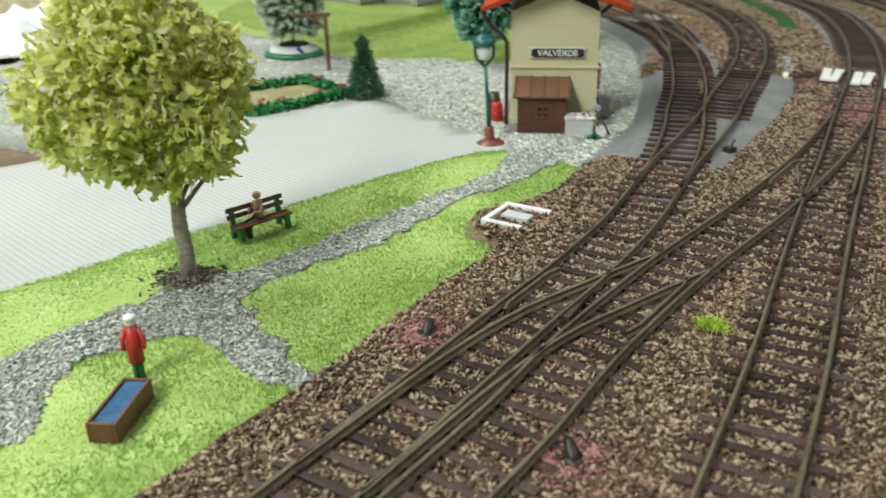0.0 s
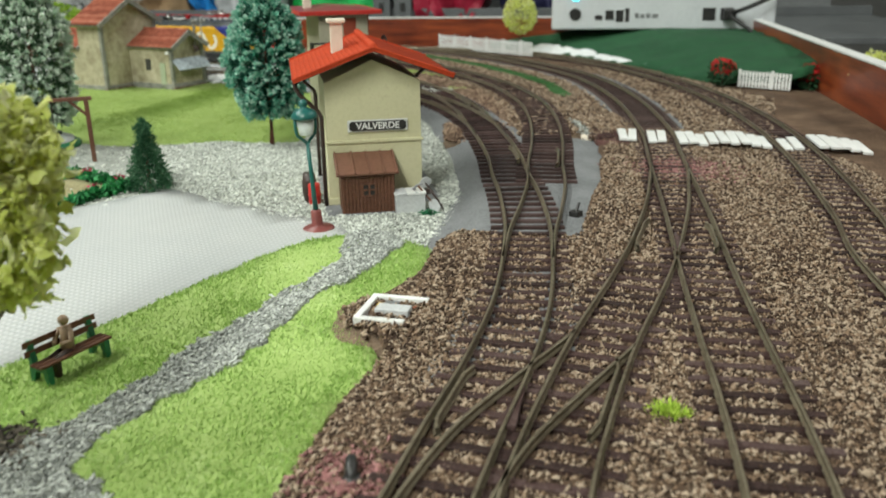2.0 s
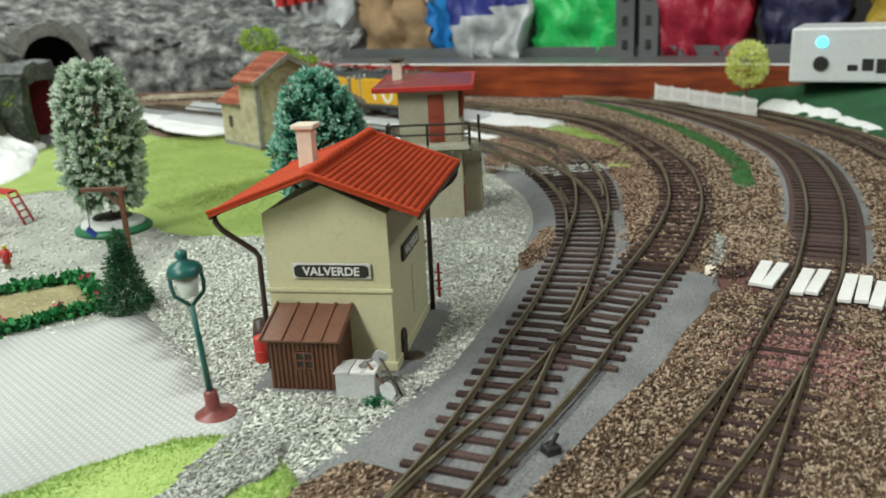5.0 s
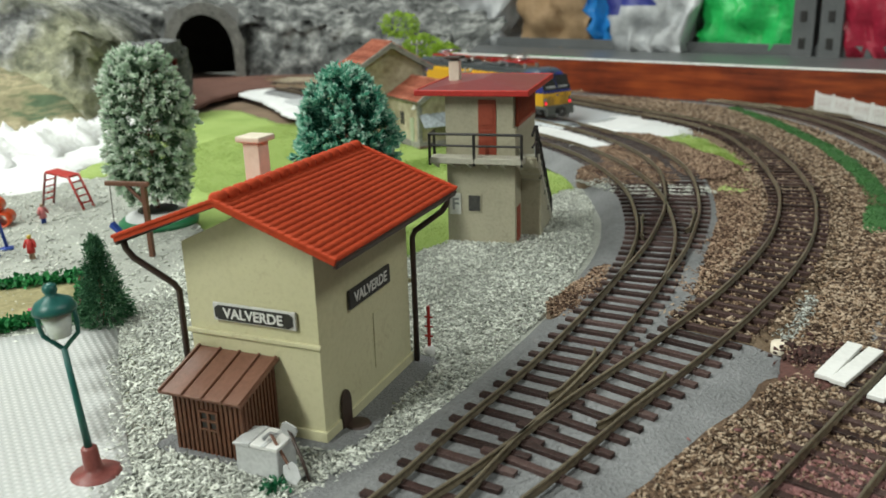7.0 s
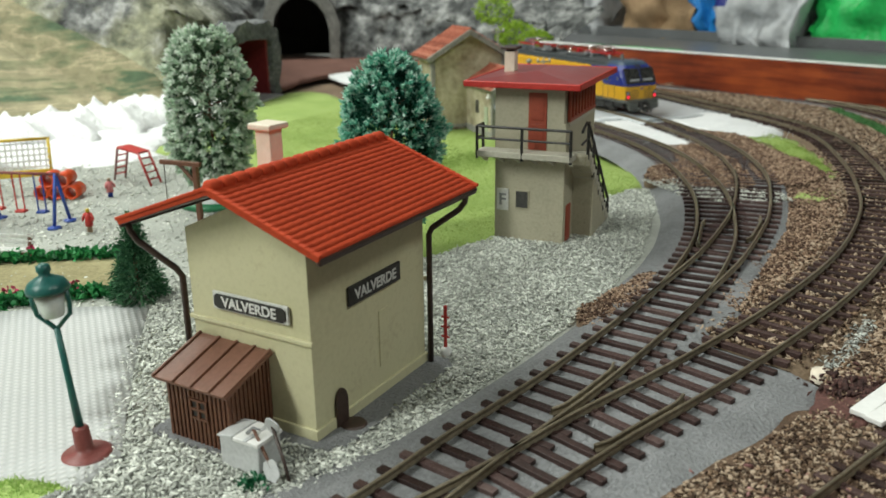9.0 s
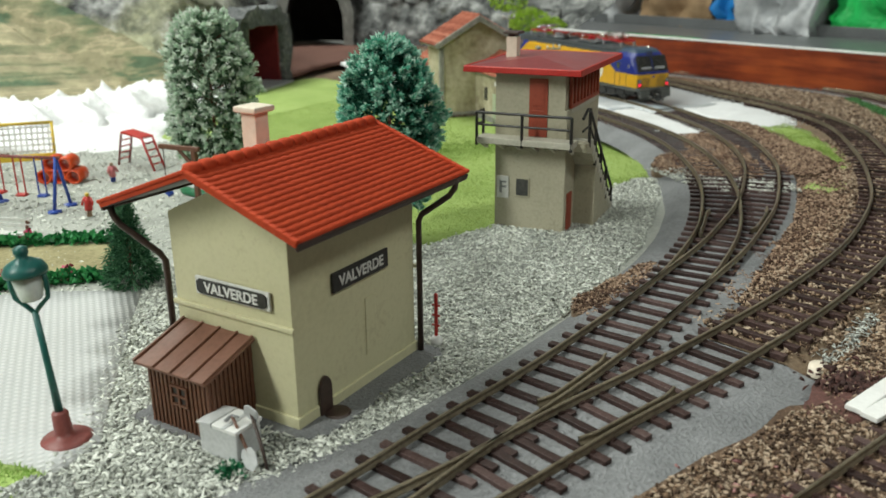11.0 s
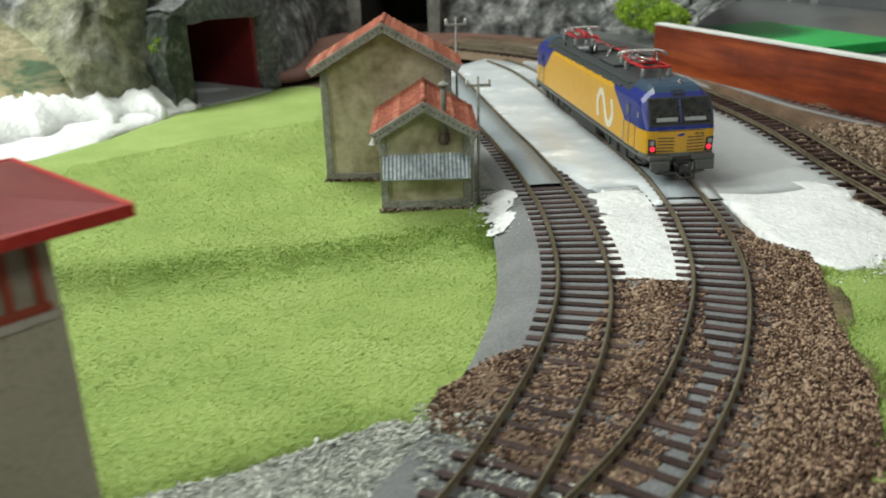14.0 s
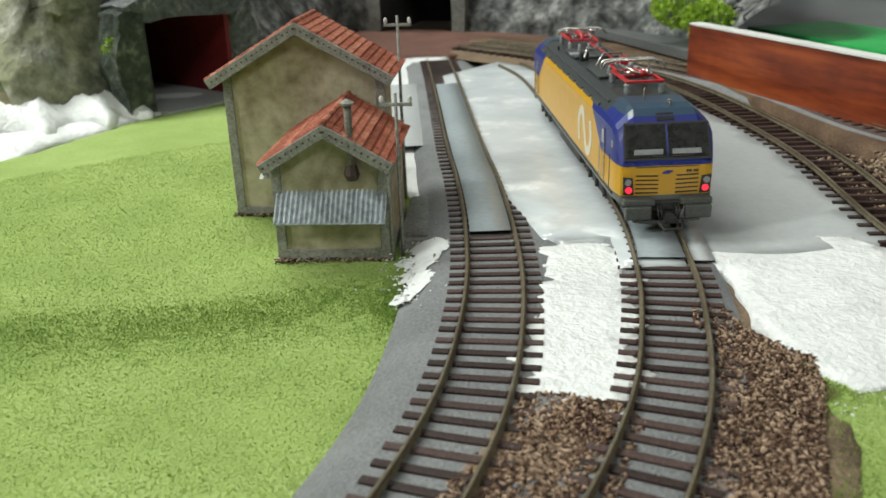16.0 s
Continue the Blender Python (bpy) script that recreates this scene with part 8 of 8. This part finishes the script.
def control_box():
    c = np.array((395.0, 915.0))
    t = thing("control_box", c[0], c[1], 26, math.degrees(math.atan2(E1[1], E1[0])), "white digital control unit with a lit blue lamp", "control unit")
    L = 232
    part("case", one_box(0, L, 0, 70, 0, 46, 2.0), surface("white_case", (0.62, 0.64, 0.66), (0.70, 0.72, 0.74), 0.35, 4, 40, 0.02), t)
    bm = one_lathe([(4.2, 0), (4.2, 1.0)], 18)
    bmesh.ops.rotate(bm, verts=bm.verts, matrix=Matrix.Rotation(radians(90), 3, "X"))
    bmesh.ops.translate(bm, verts=bm.verts, vec=(25, -0.2, 34))
    part("status_lamp", bm, glow("cyan_lamp", (0.05, 0.75, 1.0), 5.0), t, "lit cyan status lamp")
    bm = one_lathe([(6.4, 0), (6.0, 1.6)], 20)
    bmesh.ops.rotate(bm, verts=bm.verts, matrix=Matrix.Rotation(radians(90), 3, "X"))
    bmesh.ops.translate(bm, verts=bm.verts, vec=(25, -0.2, 16))
    part("button", bm, BLACK, t, "black round button")
    for x0, x1, z0, z1 in ((46, 54, 10, 15), (57, 66, 10, 20), (68, 76, 8, 20), (78, 82, 8, 22), (88, 92, 12, 17), (94, 98, 12, 16), (100, 104, 12, 17), (106, 112, 12, 16)):
        part("lettering_bar", one_box(x0, x1, -0.4, 0.2, z0, z1), BLACK if x0 < 86 else METALGREY, t)
    for x0 in (158, 176):
        part("socket", one_box(x0, x0 + 13, -0.6, 0.4, 9, 22, 0.4), BLACK, t)
    part("plug", one_box(178, 190, -14, 0, 10, 21, 1.5), BLACK, t)
    part("cable", one_tube([(184, -14, 15), (186, -30, 12), (200, -44, 2), (206, -40, -14), (214, -20, -18)], 2.2, 8), BLACK, t, "", True)
    part("cable", one_tube([(186, -12, 17), (200, -26, 24), (224, -18, 34), (262, 10, 44), (330, 60, 52)], 2.4, 8), BLACK, t, "", True)


control_box()


# ---- shelf with bags behind the board ----
SHELFM = surface("shelf_grey", (0.09, 0.095, 0.098), (0.135, 0.142, 0.145), 0.4, 3, 60, 0.04)
SH = math.degrees(math.atan2(E1[1], E1[0]))
c = on_board(1500, -20)
t = thing("metal_shelf", c[0], c[1], 0, SH, "grey perforated metal shelf behind the model railway", "shelf")
part("shelf_top", one_box(-200, 1750, 0, 560, 2, 10, 1.0), SHELFM, t)
part("shelf_lip", one_box(-200, 1750, 372, 376, 10, 24, 0.6), SHELFM, t)
for a in (505, 470, 1180):
    po = part("shelf_post", one_box(1500 - a - 14, 1500 - a + 14, 360, 366, -1000, 900, 0.8), SHELFM, t, "perforated grey post")
    part("shelf_post", one_box(1500 - a + 10, 1500 - a + 14, 366, 392, -1000, 900, 0.8), SHELFM, t)
    for k in range(8):
        part("slot", one_box(1500 - a - 4, 1500 - a + 4, 358.6, 360.2, 20 + k * 34, 34 + k * 34, 0.5), BLACK, po)
    part("bolt", one_lathe([(4, 0), (4, 3), (2, 4)], 10, 1500 - a, 357), STEEL, po)
tagged(part("shelf_back_panel", one_box(-200, 1750, 600, 612, -1000, 900), surface("grey_back_panel", (0.13, 0.137, 0.14), (0.20, 0.208, 0.212), 0.8, 5, 80, 0.1), t), "plain grey back panel")


def bag(a, b, w, d, h, material, seed, label, bars=None, trim=None, turn=0.0):
    c = on_board(a, -b)
    t = thing("carrier_bag", c[0], c[1], 10, SH + turn, label, "bag", "bags on the shelf")
    bm = bmesh.new()
    box(bm, -w / 2, w / 2, -d / 2, d / 2, 0, h)
    bmesh.ops.subdivide_edges(bm, edges=bm.edges[:], cuts=19, use_grid_fill=True)
    for v in bm.verts:
        f = v.co.z / h
        q = Vector((v.co.x / 34 + seed * 3.1, v.co.y / 34, v.co.z / 40))
        n1, n2 = noise.noise(q), noise.noise(q * 2.6)
        foot = 0.80 + 0.20 * min(1.0, f * 5)
        n3 = abs(noise.noise(q * 1.3 + Vector((3, 8, 1)))) * 2
        v.co.x *= foot * (1.0 + 0.10 * math.sin(f * 4 + seed))
        v.co.y *= foot * (1.1 - 0.45 * f)
        v.co += Vector((n1 * 16 + n2 * 6, n2 * 14 + n3 * 16 + n1 * 8, (n1 * 12) * (0.1 + f) if v.co.z > 1 else 0))
        v.co.z = max(0.0, v.co.z)
    bd = part("bag_body", bm, material, t, "", True)
    if bars:
        for k in range(bars[1]):
            part("print_bar", one_box(-w * 0.30 + k * w * 0.15, -w * 0.30 + k * w * 0.15 + w * 0.10, -d * 0.5 - 14, -d * 0.5 + 8, h * 0.30 + k * 3, h * 0.30 + k * 3 + 17, 0.6), bars[0], bd)
    if trim:
        bd.data.materials.append(trim)
        for f in bd.data.polygons:
            if f.center.z / MM > h * 0.27 + 0.25 * f.center.x / MM:
                f.material_index = 1
    return t


FILMW = surface("white_film", (0.42, 0.44, 0.46), (0.56, 0.57, 0.58), 0.3, 6, 40, 0.3)
bag(1090, 420, 165, 70, 300, FILMW, 1, "crumpled white carrier bag with red print", (RED, 4))
bag(912, 430, 132, 75, 280, surface("kraft_paper", (0.27, 0.17, 0.09), (0.36, 0.24, 0.13), 0.8, 6, 40, 0.25), 2, "brown kraft paper bag", None, None, 4)
bag(818, 405, 46, 40, 290, surface("bright_blue_film", (0.01, 0.17, 0.50), (0.02, 0.24, 0.62), 0.35, 6, 40, 0.2), 3, "narrow bright blue packet", (FILMW, 1))
bag(724, 400, 135, 80, 260, FILMW, 4, "white bag with a dark blue upper field", None, surface("dark_blue_film", (0.02, 0.03, 0.20), (0.04, 0.05, 0.28), 0.35, 6, 40, 0.2), 8)
bag(580, 430, 165, 80, 250, surface("neon_green_film", (0.012, 0.40, 0.08), (0.03, 0.54, 0.13), 0.35, 6, 40, 0.35), 5, "crumpled bright green plastic bag")
bag(400, 420, 120, 80, 300, surface("crimson_film", (0.30, 0.008, 0.030), (0.42, 0.016, 0.05), 0.4, 6, 40, 0.3), 6, "crimson red plastic carrier bag")
bag(270, 430, 100, 70, 260, surface("dark_navy_film", (0.015, 0.015, 0.05), (0.03, 0.03, 0.09), 0.4, 6, 40, 0.3), 7, "dark navy blue carrier bag on the shelf")
bag(120, 430, 130, 70, 240, surface("mustard_film", (0.42, 0.28, 0.03), (0.55, 0.38, 0.06), 0.4, 6, 40, 0.3), 8, "mustard yellow bag on the shelf")
bag(1290, 440, 130, 80, 280, surface("grey_sack", (0.20, 0.205, 0.21), (0.32, 0.325, 0.33), 0.6, 6, 40, 0.3), 9, "pale grey sack standing on the shelf")

c = on_board(700, -92)
t = thing("green_board", c[0], c[1], 10.2, SH, "bright green flat board lying on the shelf", "board")
part("panel", one_box(-156, 0, 0, 78, 0, 9.0, 1.0), surface("green_board_paint", (0.010, 0.32, 0.06), (0.02, 0.42, 0.09), 0.5, 6, 40, 0.1), t)
stones("plaster_crumbs", WHITE_CRUMBS, 0.6 + np.random.default_rng(98).uniform(0, 0.7, len(WHITE_CRUMBS)) - 2.4 * (WHITE_CRUMBS[:, 0] < 62) * (WHITE_CRUMBS[:, 1] > 840), 0.55, np.random.default_rng(99), PLASTER, "white plaster crumbs spilt along the tracks")
rgr = np.random.default_rng(92)
stones("rubble", RUBBLE_AT[0], -4.0 + rgr.uniform(0, 1.0, 260), 0.8, rgr, STONE, "dark rubble along the barn's foot")

patch("plaster_lump", ragged([(78, 1188), (92, 1183), (106, 1192), (98, 1202), (84, 1200)], 94, 1.2, 3), 0.5, PLASTER, 3, 4, 1.0, 8, "small white plaster lump on the bank", 5.0, "plaster")
rgr = np.random.default_rng(93)
q = rgr.normal(0, 5.5, (420, 2))
stones("root_soil", np.array((-78.0, 246.0)) + q, -2.2 + 1.6 * np.exp(-(q ** 2).sum(1) / 50) + rgr.uniform(-0.3, 0.5, 420), 0.9, rgr, surface("grey_brown_soil", (0.06, 0.05, 0.04), (0.17, 0.145, 0.11), 0.9, 1, 9, 0.3, island=0.5), "grey-brown soil heaped at the tree's foot")
